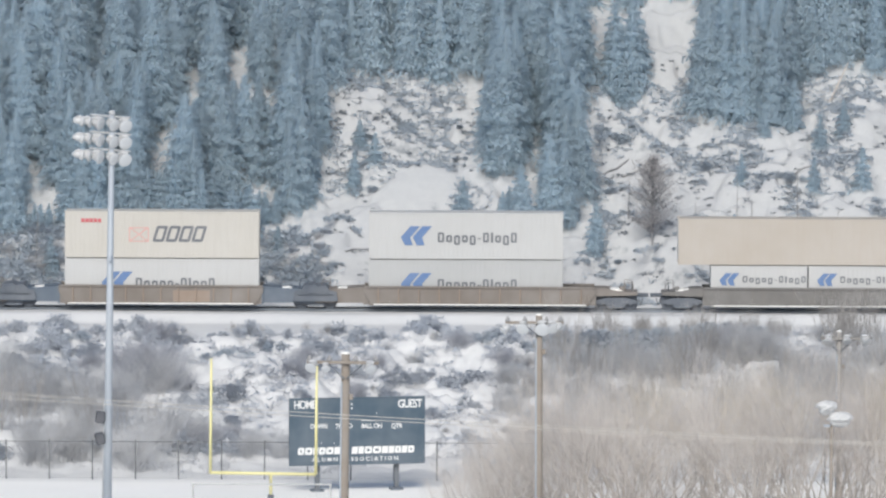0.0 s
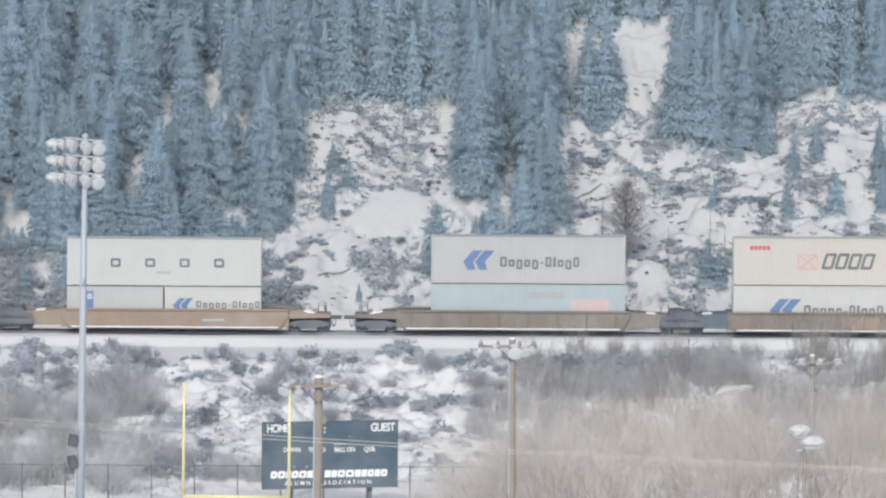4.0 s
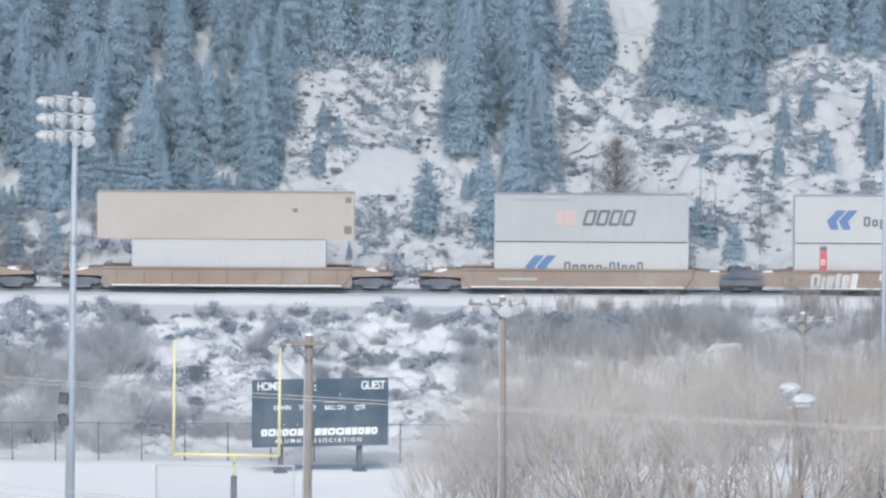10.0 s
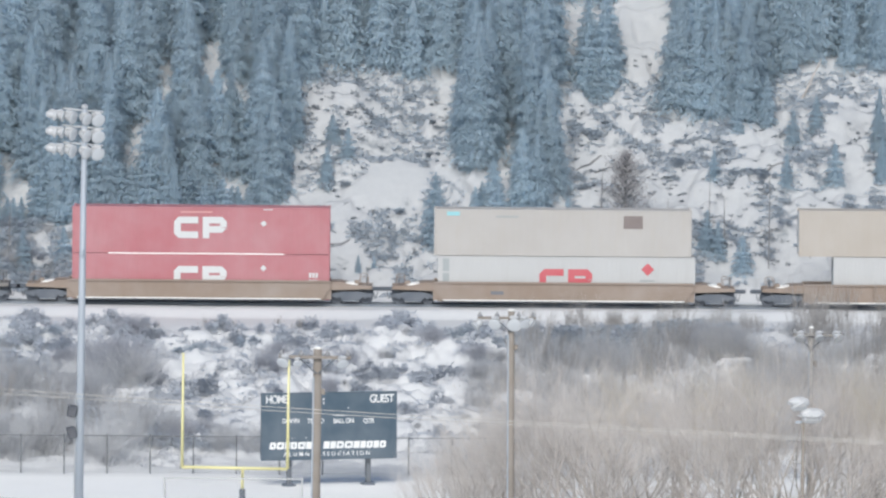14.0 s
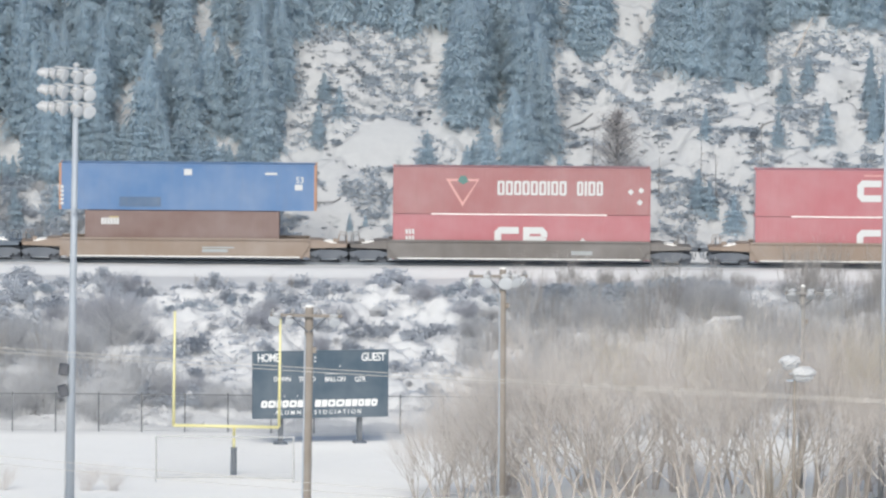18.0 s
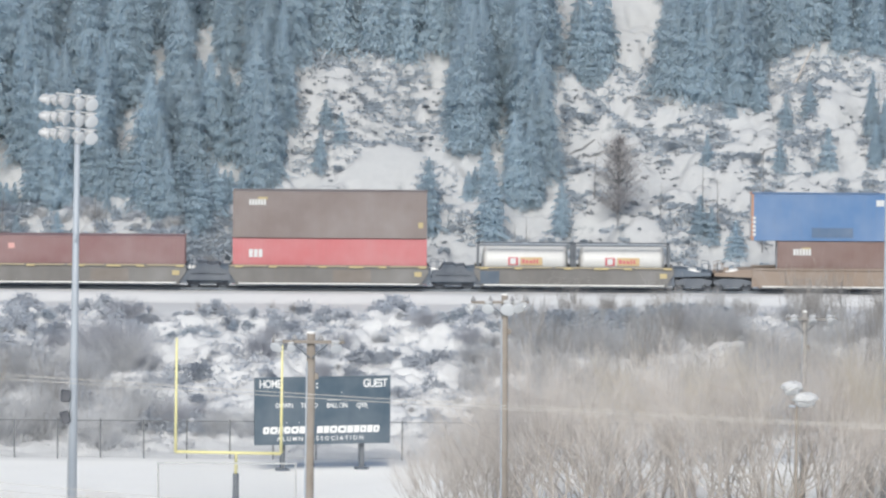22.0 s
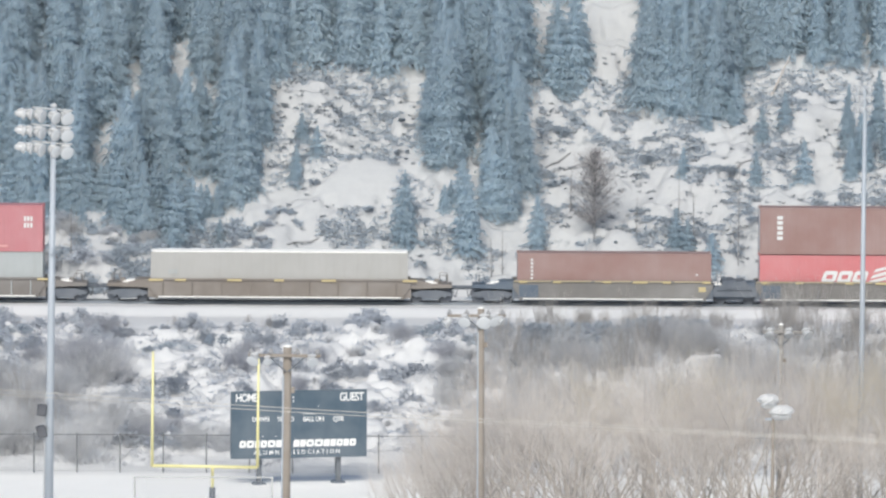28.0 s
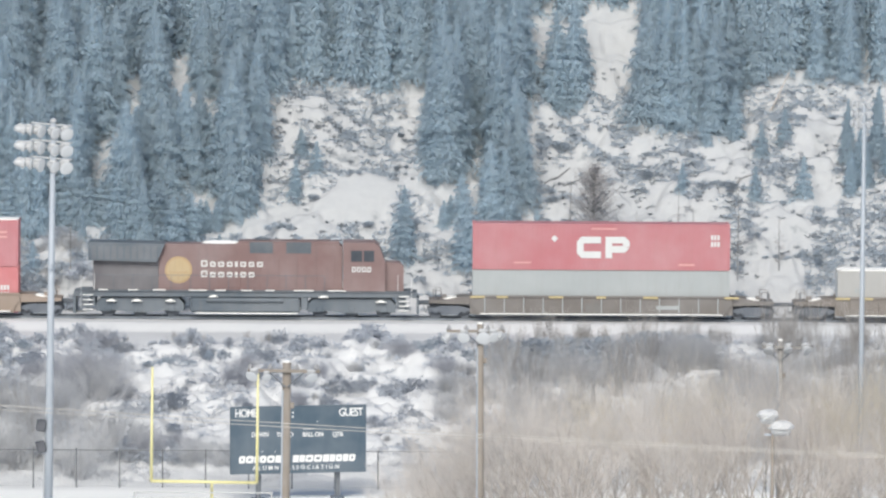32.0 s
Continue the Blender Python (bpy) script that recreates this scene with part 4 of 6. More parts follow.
def light_mast(x, y, h, base_r, top_r, turn, rows=3, extras=True, lean=0.0):
    ob = thing("light_mast", "tall galvanised sports light mast with banks of frosted floodlights" if extras else "tall grey light mast with frosted floodlights seen edge-on", "light mast",
               "sports light masts", pose(x, y, 0, 0, lean, 0))
    part("pole", Geo().tube((0, 0, -0.5), (0, 0, h), base_r, top_r, 14).revolve((0, 0, -0.1), (0, 0, 1), [(0, base_r * 2), (0.15, base_r * 2), (0.2, base_r * 1.1)], 14), GALV, ob, smooth=True)
    part("cap", Geo().revolve((0, 0, h), (0, 0, 1), [(0, top_r * 1.3), (0.12, top_r * 1.3), (0.2, top_r * 0.5)], 12), LAMP_WHITE, ob, "snow-capped mast head")
    c, s = math.cos(radians(turn)), math.sin(radians(turn))
    for r in range(rows):
        z = h - 0.12 - r * (0.86 if extras else 0.52)
        part("crossarm", Geo().box(*((-1.12, 0.98) if extras else (-0.7, 0.5)), -0.06, 0.06, -0.045, 0.045, 0.02), LAMP_WHITE, ob).matrix_basis = pose(0.0, 0.0, z, 0, 4.5, turn)
        for i, (px, drop, size) in enumerate(((-1.46, 0.25, 0.66), (-1.08, 0.29, 0.66), (-0.56, 0.38, 0.78), (0.15, 0.46, 0.74), (0.72, 0.50, 0.80)) if extras else ((-1.3, 0.10, 0.42), (-0.8, 0.12, 0.46), (-0.3, 0.14, 0.46), (0.4, 0.10, 0.40))):
            f = i / 4
            az = 78 - 66 * f + turn * 2 if extras else -70 + 20 * f
            part("bracket", Geo().tube((px * c, px * s - 0.1, z - drop + 0.12), (px * c * 0.72, px * s * 0.72, z - 0.079 * px * 0.72), 0.025, 0.025, 5), GALV, ob)
            floodlight(ob, (px * c, px * s - 0.18, z - drop), az, 8 + 16 * f, size)
    if extras:
        for z, tl in ((7.4, 6), (6.3, -14)):
            sp = put("loudspeaker", Geo().box(-0.22, 0.22, -0.25, 0.2, -0.3, 0.3, 0.04).mesh("loudspeaker"), SPEAKER, ob, "dark weathered loudspeaker", pose(-0.42, -0.1, z, 0, tl, 12))
            part("grille", Geo().box(-0.16, 0.16, -0.262, -0.252, -0.25, 0.25), SPEAKER, sp)
            part("mount", Geo().box(-0.25, 0.02, -0.05, 0.05, z - 0.05, z + 0.05), GALV, ob)
        part("conduit", Geo().tube((-base_r - 0.05, -0.02, -0.2), (-base_r + 0.02, -0.02, 8.2), 0.035, 0.035, 6), LAMP_WHITE, ob, "pale conduit")
        part("access_box", Geo().box(-0.07, 0.07, -0.36, -0.14, 15.4, 15.7, 0.02), GALV, ob)
    return ob


light_mast(-18.68, 390.0, 22.9, 0.24, 0.135, 8, lean=0.6)
light_mast(23.4, 400.0, 23.75, 0.165, 0.10, -62, extras=False, lean=0.2)


def utility_pole(x, y, h, r, arm0, arm1, lamps, label, lean=0.0, second=False, wood=WOOD):
    ob = thing("utility_pole", label, "utility pole", "wooden poles", pose(x, y, 0, 0, lean, 0))
    part("pole", Geo().tube((0, 0, -0.8), (0, 0, h), r * 1.15, r * 0.92, 12), wood, ob, smooth=True)
    part("crossarm", Geo().box(arm0, arm1, -r - 0.12, -r, h - 0.42, h - 0.28, 0.015), wood, ob)
    if second:
        part("crossarm", Geo().box(arm0 * 0.6, arm1 * 0.6, -r - 0.11, -r, h - 0.72, h - 0.62, 0.015), WOOD, ob)
    for s in (-1, 1):
        part("brace", Geo().tube((s * 0.75, -r - 0.05, h - 0.42), (s * 0.05, -r - 0.03, h - 1.05), 0.035, 0.035, 5), DARK_STEEL, ob)
    for k, px in enumerate((arm0 + 0.12, arm0 * 0.42, arm1 * 0.3, arm1 - 0.14)):
        part("insulator", Geo().revolve((px, -r - 0.06, h - 0.29), (0, 0, 1), [(0, 0.10), (0.07, 0.14), (0.13, 0.09), (0.2, 0.06), (0.26, 0.03)], 8), WEATHERED, ob)
    part("snow", lump((0, 0, h + 0.01), r * 0.95, r * 0.95, 0.09, 3), SNOW, ob, "small cap of snow")
    for px, dz, az, dip, size in lamps:
        part("bracket", Geo().tube((px, -r - 0.06, h - 0.38), (px, -r - 0.2, h - 0.6 + dz), 0.025, 0.025, 5), GALV, ob)
        floodlight(ob, (px, -r - 0.25, h - 0.72 + dz), az, dip, size)
    part("conduit", Geo().tube((-r * 0.8, -r * 0.75, -0.3), (-r * 0.8, -r * 0.75, h - 1.2), 0.04, 0.04, 6), GALV, ob)
    part("service_box", Geo().box(r * 0.85, r * 0.85 + 0.17, -0.2, 0.0, h - 1.98, h - 1.72, 0.02), WOOD, ob)
    return ob


utility_pole(-5.62, 330, 15.66, 0.205, -1.68, 1.44, ((-1.5, 0.12, -30, 38, 0.62), (-0.85, 0.1, 10, 40, 0.45), (1.1, 0.1, 20, 40, 0.6)), "weathered wooden utility pole with crossarm and floodlights", 0.5)
utility_pole(3.42, 389, 12.79, 0.19, -1.72, 1.25, ((-1.85, -0.05, -75, 40, 0.62), (-0.85, 0.05, -15, 34, 0.72), (0.16, 0.02, 0, 30, 0.85), (0.72, 0.08, 25, 36, 0.72), (1.1, 0.1, 60, 36, 0.5)),
             "brown wooden pole with a row of snowy floodlights", -0.2)
utility_pole(19.4, 405, 10.75, 0.15, -1.0, 1.75, ((-0.62, 0.15, -15, 50, 0.68), (0.42, 0.2, 20, 50, 0.6), (1.45, 0.2, 40, 40, 0.68)), "grey wooden pole with snowy floodlights among bare trees", 0.2, wood=GREY_WOOD)


def short_light_pole(x, y):
    ob = thing("floodlight_pole", "short pole with two snow-covered box floodlights", "light pole", "", pose(x, y, 0))
    part("pole", Geo().tube((0, 0, -0.6), (0, 0, 7.4), 0.10, 0.08, 10), WOOD, ob, smooth=True)
    for px, z, w in ((-0.24, 8.0, 1.0), (0.42, 7.42, 1.2)):
        h = part("lamp_housing", Geo().box(px - w / 2 + 0.1, px + w / 2 - 0.1, -0.38, 0.2, z - 0.40, z + 0.12, 0.14), LAMP_WHITE, ob)
        part("snow_cap", lump((px, -0.14, z + 0.0), w * 0.55, 0.44, 0.36, int(z * 10), 7, 16), OLD_SNOW, h, "lumpy cap of snow")
    part("yoke", Geo().box(-0.06, 0.06, -0.06, 0.06, 7.3, 7.75).box(-0.4, 0.6, -0.05, 0.05, 6.98, 7.08), GALV, ob)


short_light_pole(18.4, 391)


def scoreboard():
    a = math.degrees(math.atan2(4.2, 7.55))
    ob = thing("scoreboard", "navy football scoreboard with white lettering on two posts", "scoreboard", "", pose(-10.14, 424.94, 0, 0, 0, 16))
    W = 7.74
    part("panel", Geo().box(0, W, 0, 0.35, 1.55, 5.25, 0.02), NAVY, ob)
    fr = Geo().box(-0.05, W + 0.05, -0.03, 0.05, 5.2, 5.29).box(-0.05, W + 0.05, -0.03, 0.05, 1.5, 1.57)
    fr.box(-0.05, 0.02, -0.03, 0.05, 1.57, 5.2).box(W - 0.02, W + 0.05, -0.03, 0.05, 1.57, 5.2)
    part("frame", fr, NAVY, ob)
    for x in (1.7, 6.28):
        leg = part("post", Geo().box(x - 0.13, x + 0.13, 0.36, 0.62, -0.5, 5.1, 0.02), DARK_STEEL, ob)
        part("footing", Geo().box(x - 0.35, x + 0.35, 0.2, 0.85, -0.2, 0.14, 0.05), PAD, leg, "snow-dusted concrete footing")
    texts = (("HOME", 0.2, 4.70, 0.47), ("GUEST", 6.2, 4.66, 0.47), ("DOWN", 1.16, 3.58, 0.27), ("TO GO", 2.6, 3.56, 0.27), ("BALL ON", 4.1, 3.54, 0.27), ("QTR", 5.83, 3.52, 0.27))
    for txt, x, z, h in texts:
        me = lettering(txt, h, spacing=0.86)
        width = max(v.co.x for v in me.vertices)
        want = {"HOME": 1.28, "GUEST": 1.42, "DOWN": 0.98, "TO GO": 0.98, "BALL ON": 1.2, "QTR": 0.66}[txt]
        for v in me.vertices:
            v.co.x *= want / width
        put_bars("letter", islands(me), WHITE, ob, f"white letter of the word {txt}", pose(x, -0.008, z))
    put_bars("letter", islands(lettering("ALUMNI ASSOCIATION", 0.24, spacing=1.55)), WHITE, ob, "thin white letter of ALUMNI ASSOCIATION", pose(1.25, -0.008, 1.72))
    put_bars("letter_bar", rings([(0.42, 1), (0.5, 1), (0.34, 1), (0.42, 1), (0.5, 1), (0.4, 1), (0.42, 1), (0.2, 0.0), (0.4, 1), (0.36, 1), (0.5, 1), (0.56, 1), (0.4, 1), (0.36, 1), (0.42, 1), (0.36, 1), (0.42, 1)], 0.86, 0.40, 0.045, 0.12, 0.135), WHITE, ob, "bold white block", pose(0.42, -0.006, 2.12))
    put("underline", Geo().box(4.1, 4.95, -0.012, -0.002, 3.95, 3.98).mesh("underline"), WHITE, ob)
    for z in (4.62, 4.84):
        put("colon_dot", Geo().box(3.5, 3.58, -0.014, -0.002, z, z + 0.1).mesh("colon_dot"), WHITE, ob)
    for x, z in ((4.95, 4.35), (1.75, 2.72), (2.5, 2.72)):
        put("lamp", Geo().box(x, x + 0.06, -0.02, -0.002, z, z + 0.06, 0.01).mesh("lamp"), WHITE, ob)


scoreboard()


def goalpost():
    ob = thing("goalpost", "yellow football goalpost with a dark padded stem", "goalpost", "", pose(-11.2, 408, 0, 0, 0.4, 1.5))
    part("crossbar", Geo().tube((-2.82, 0, 2.78), (2.82, 0, 2.74), 0.085, 0.085, 10), YELLOW, ob, smooth=True)
    for s, h in ((-2.82, 8.9), (2.82, 8.6)):
        part("upright", Geo().tube((s, 0, 2.75), (s, 0, h), 0.085, 0.06, 10), YELLOW, ob, smooth=True)
    stem = Geo().tube((0.42, 1.2, 1.4), (0.42, 0.9, 2.1), 0.085, 0.085, 10).tube((0.42, 0.9, 2.1), (0.42, 0, 2.74), 0.085, 0.085, 10)
    part("gooseneck", stem.tube((0.42, 1.2, -0.3), (0.42, 1.2, 1.45), 0.085, 0.085, 10), YELLOW, ob, smooth=True)
    part("pad", Geo().revolve((0.42, 1.2, 0.02), (0, 0, 1), [(0, 0.16), (0.03, 0.175), (1.46, 0.175), (1.5, 0.15)], 12), PAD, ob, "dark vinyl pad")


goalpost()


def soccer_goal():
    ob = thing("soccer_goal", "white soccer goal frame with net standing on snow", "goal", "", pose(-14.85, 405.5, 0.0, 0, 0, 0))
    for x in (0, 7.32):
        part("post", Geo().tube((x, 0, -0.1), (x, 0, 2.44), 0.04, 0.04, 8), NET_GREY, ob)
        part("side_bar", Geo().tube((x, 0, 2.44), (x, 0.9, 2.3), 0.03, 0.03, 6).tube((x, 0.9, 2.3), (x, 2.0, 0.03), 0.03, 0.03, 6), NET_GREY, ob)
    part("crossbar", Geo().tube((-0.06, 0, 2.44), (7.38, 0, 2.44), 0.04, 0.04, 8), NET_GREY, ob)
    part("back_bar", Geo().tube((0, 2.0, 0.05), (7.32, 2.0, 0.05), 0.03, 0.03, 6), NET_GREY, ob)
    net = Geo()
    for i in range(49):
        x = 7.32 * i / 48
        net.tube((x, 0.05, 2.42), (x, 0.9, 2.28), 0.004, 0.004, 3, False).tube((x, 0.9, 2.28), (x, 2.0, 0.05), 0.004, 0.004, 3, False)
    for j in range(15):
        z = 0.05 + 2.23 * j / 14
        net.tube((0, 2.0 - 1.1 * j / 14, z), (7.32, 2.0 - 1.1 * j / 14, z), 0.004, 0.004, 3, False)
    part("net", net, NET_GREY, ob)


soccer_goal()


def fence():
    ob = tagged(thing("chain_link_fence", "dark chain-link fence along the field edge", "fence"), kind="")
    y = 432.0
    for i in range(-16, 15):
        x = i * 2.44 + 0.45
        g = Geo().tube((x, y, gz(x, y) - 0.4), (x, y, 2.2), 0.042, 0.042, 7).revolve((x, y, 2.2), (0, 0, 1), [(0, 0.05), (0.05, 0.05), (0.09, 0.02)], 7)
        part("post", g, FENCE, ob)
    x0, x1 = -16 * 2.44 + 0.45, 14 * 2.44 + 0.45
    part("top_rail", Geo().tube((x0, y, 2.17), (x1, y, 2.17), 0.028, 0.028, 6), FENCE, ob)
    part("bottom_wire", Geo().tube((x0, y, 0.12), (x1, y, 0.12), 0.008, 0.008, 4), FENCE, ob)
    g, n = Geo(), int((x1 - x0) / 0.16)
    for i in range(n):
        x = x0 + i * 0.16
        for a, b in ((x, x + 1.0), (x + 1.0, x)):
            if x + 1.0 <= x1:
                g.tube((a, y - 0.05, 0.1), (b, y - 0.05, 2.15), 0.0035, 0.0035, 3, False)
    tagged(part("mesh", g, FENCE, ob), kind="stuff")


fence()


def overhead_wires():
    for k, (dz0, dz1) in enumerate(((0, 0), (-0.28, -0.06))):
        g, pts = Geo(), []
        for i in range(41):
            f = i / 40
            x = -48 + 96 * f
            pts.append(Vector((x, 300 + k * 0.4, 18.6 - 4.95 * f - 4 * 0.65 * f * (1 - f) + dz0 + (dz1 - dz0) * f)))
        g.line(pts, 0.013)
        tagged(put("overhead_cable", g.mesh("overhead_cable"), WIRE), "thin pale overhead cable strung between poles", "cable", "overhead cables")
    for drop in (0.0, 0.35):
        pts = [Vector((x, 300.1 + drop, 10.87 - 0.0635 * x + 0.000641 * x * x - drop)) for x in range(-48, 49, 2)]
        tagged(put("overhead_cable", Geo().line(pts, 0.012).mesh("overhead_cable"), WIRE), "thin pale lower cable strung between poles", "cable", "overhead cables")
    for x, h in ((-48, 19.0), (48, 14.2)):
        ob = thing("line_pole", "weathered wooden line pole carrying cables", "utility pole", "", pose(x, 300.2, 0))
        part("pole", Geo().tube((0, 0, -0.8), (0, 0, h), 0.19, 0.14, 10), WOOD, ob, smooth=True)
        part("crossarm", Geo().box(-0.06, 0.06, -0.9, 0.9, h - 0.55, h - 0.42), WOOD, ob)
        z = 10.6 - 0.0635 * x + 0.000641 * x * x
        part("crossarm", Geo().box(-0.06, 0.06, -0.9, 0.9, z - 0.2, z - 0.08), WOOD, ob)


overhead_wires()


# ---------------------------------------------------------------- the train
MOVERS = []      # (thing, place at the clip's start)


def rolling(ob, x, z=0.0):
    m = pose(x, TRACK_Y, RAIL_Z + z)
    ob.matrix_basis = m
    MOVERS.append((ob, m))
    return ob


C_WHITE = paint("container_white", (0.50, 0.50, 0.495), 0.5, 0.16)
C_CREAM = paint("container_cream", (0.52, 0.495, 0.45), 0.5, 0.2)
C_BEIGE = paint("container_beige", (0.445, 0.40, 0.35), 0.6, 0.3, dirt=(0.40, 0.30, 0.22))
C_PALE = paint("container_pale_beige", (0.455, 0.43, 0.405), 0.6, 0.30, dirt=(0.45, 0.38, 0.28))
C_GREY = paint("container_grey", (0.355, 0.38, 0.385), 0.55, 0.25)
C_LIGHT = paint("container_light_grey", (0.37, 0.365, 0.352), 0.55, 0.25)
C_DULL = paint("container_dull_white", (0.425, 0.43, 0.43), 0.55, 0.18)
C_TEAL = paint("container_teal", (0.36, 0.43, 0.46), 0.55, 0.25)
C_RED = paint("container_red", (0.45, 0.165, 0.185), 0.5, 0.18)
C_RED2 = paint("container_orange_red", (0.52, 0.165, 0.175), 0.5, 0.18)
C_BRICK = paint("container_brick", (0.375, 0.165, 0.168), 0.55, 0.25)
C_MAROON = paint("container_maroon", (0.235, 0.13, 0.13), 0.6, 0.3)
C_BROWN = paint("container_brown", (0.20, 0.13, 0.115), 0.6, 0.3)
C_UMBER = paint("container_umber", (0.215, 0.175, 0.165), 0.6, 0.3)
C_RUST = paint("container_red_brown", (0.27, 0.165, 0.15), 0.6, 0.3)
C_BLUE = paint("container_blue", (0.10, 0.20, 0.385), 0.5, 0.22)
STAIN_BLUE = paint("sooty_blue", (0.08, 0.14, 0.24), 0.6, 0.3)
ORANGE = paint("orange_paint", (0.46, 0.25, 0.16), 0.5, 0.25)
LOGO_BLUE = paint("logo_blue", (0.11, 0.195, 0.38), 0.5, 0.1)
LOGO_RED = paint("logo_red", (0.55, 0.10, 0.12), 0.5, 0.1)
FAINT_RED = paint("faint_red", (0.53, 0.42, 0.40), 0.6, 0.2)
FADED_RED = paint("faded_red", (0.66, 0.36, 0.33), 0.6, 0.1)
INK = paint("dark_lettering", (0.14, 0.15, 0.17), 0.5, 0.1)
MARK_WHITE = paint("white_marking", (0.64, 0.645, 0.64), 0.5, 0.1)
MARK_ORANGE = paint("orange_marking", (0.56, 0.40, 0.20), 0.5, 0.1)
MARK_YELLOW = paint("yellow_marking", (0.48, 0.39, 0.20), 0.5, 0.2)
STRIPE = paint("worn_stripe", (0.40, 0.33, 0.20), 0.6, 0.5)
MARK_GREEN = paint("green_marking", (0.10, 0.22, 0.20), 0.5, 0.1)
CYAN = paint("cyan_scrap", (0.30, 0.60, 0.64), 0.5, 0.1)
SILVER = paint("graffiti_silver", (0.60, 0.59, 0.57), 0.5, 0.45)
W_BROWN = paint("well_car_brown", (0.18, 0.155, 0.135), 0.65, 0.45)
W_TAN = paint("well_car_tan", (0.27, 0.205, 0.16), 0.65, 0.4)
W_DARK = paint("well_car_dark_brown", (0.15, 0.135, 0.125), 0.65, 0.4)
W_GREY = paint("well_car_grey_brown", (0.152, 0.145, 0.138), 0.65, 0.4)
# dark navy that stands in for shadow at the well ends
W_NAVY = paint("well_end_shadow_navy", (0.075, 0.105, 0.145), 0.65, 0.3)
TANK_WHITE = paint("tank_white", (0.58, 0.575, 0.56), 0.4, 0.3)
WIDTH = 2.44


@functools.cache
def corrugated(length, height, pitch, depth, y, side):
    """A ribbed side sheet with thickness; side -1 faces the near side."""
    g = Geo()
    n = int(length / pitch)
    pts = []
    for i in range(n):
        x = -length / 2 + i * pitch
        pts += [(x, 0), (x + pitch * 0.32, 0), (x + pitch * 0.5, depth), (x + pitch * 0.82, depth)]
    pts.append((length / 2, 0))
    outer = [(x, y - side * d) for x, d in pts]
    inner = [(x, y - side * (depth + 0.03)) for x, d in pts]
    vs = [(x, yy, 0) for x, yy in outer] + [(x, yy, height) for x, yy in outer] + [(x, yy, 0) for x, yy in inner] + [(x, yy, height) for x, yy in inner]
    k = len(pts)
    fs = []
    for i in range(k - 1):
        fs += [(i, i + 1, k + i + 1, k + i), (2 * k + i + 1, 2 * k + i, 3 * k + i, 3 * k + i + 1), (k + i, k + i + 1, 3 * k + i + 1, 3 * k + i), (i + 1, i, 2 * k + i, 2 * k + i + 1)]
    return g.add(vs, fs).mesh("side_panel")


@functools.cache
def box_mesh(name, *a):
    return Geo().box(*a).mesh(name)


def container(x, z, length, height, paint_mat, label, marks=(), frame_mat=None, post_mat=None, smooth_side=False, snow=False):
    """A box container; x: its rear (left) end at the clip's start, z: floor over the rail."""
    ob = thing("shipping_container", label, "container", "train containers")
    fm, L, w, h = frame_mat or paint_mat, length, WIDTH / 2, height
    pm = post_mat or fm
    pitch, depth = (0.46, 0.005) if smooth_side else (0.28, 0.005)
    for s in (-1, 1):
        put("side_panel", corrugated(L - 0.3, h - 0.30, pitch, depth, s * (w - 0.012), s), paint_mat, ob, "", pose(0, 0, 0.17))
        put("bottom_rail", box_mesh("bottom_rail", -L / 2 + 0.17, L / 2 - 0.17, s * w - 0.06 * (s + 1) + 0.0, s * w - 0.06 * (s - 1), 0.0, 0.17), fm, ob)
        put("top_rail", box_mesh("top_rail", -L / 2 + 0.17, L / 2 - 0.17, s * w - 0.05 * (s + 1), s * w - 0.05 * (s - 1), h - 0.13, h - 0.015), fm, ob)
    # end posts with their castings (long boxes carry posts at the 40-foot points too)
    for e in (-1, 1):
        for s in (-1, 1):
            px = e * (L / 2 - 0.09)
            put("corner_post", box_mesh("corner_post", -0.08, 0.08, -0.08, 0.08, 0.12, h - 0.12, 0.015), pm, ob, "", pose(px, s * (w - 0.08), 0))
            for zz in (0.0, h - 0.118):
                put("corner_casting", box_mesh("corner_casting", -0.09, 0.09, -0.085, 0.085, 0, 0.118, 0.012), pm, ob, "", pose(e * (L / 2 - 0.09), s * (w - 0.081), zz))
    put("roof", box_mesh("roof", -L / 2 + 0.1, L / 2 - 0.1, -w + 0.08, w - 0.08, h - 0.05, h - 0.022), paint_mat, ob)
    put("floor_frame", box_mesh("floor_frame", -L / 2 + 0.1, L / 2 - 0.1, -w + 0.13, w - 0.13, 0.02, 0.15), DARK_STEEL, ob)
    put("front_wall", box_mesh("front_wall", L / 2 - 0.13, L / 2 - 0.07, -w + 0.16, w - 0.16, 0.1, h - 0.08), paint_mat, ob)
    for s in (-1, 1):
        door = put("door", box_mesh("door", -0.03, 0.03, -0.515, 0.515, 0.14, h - 0.12, 0.01), paint_mat, ob, "", pose(-L / 2 + 0.08, s * 0.53, 0))
        for k in (-0.25, 0.25):
            put("locking_bar", bar_mesh(h), GALV, door, "", pose(-0.055, k, 0))
    if snow:
        put("snow_cover", snow_slab(L - 0.1, WIDTH - 0.06), SNOW, ob, "thin snow on the roof", pose(0, 0, h - 0.02))
    for mk in marks:
        mk(ob, L, h)
    return rolling(ob, x + L / 2, z)


@functools.cache
def bar_mesh(h):
    return Geo().tube((0, 0, 0.16), (0, 0, h - 0.14), 0.018, 0.018, 6).box(-0.03, 0.0, -0.03, 0.16, 1.0, 1.06).mesh("locking_bar")


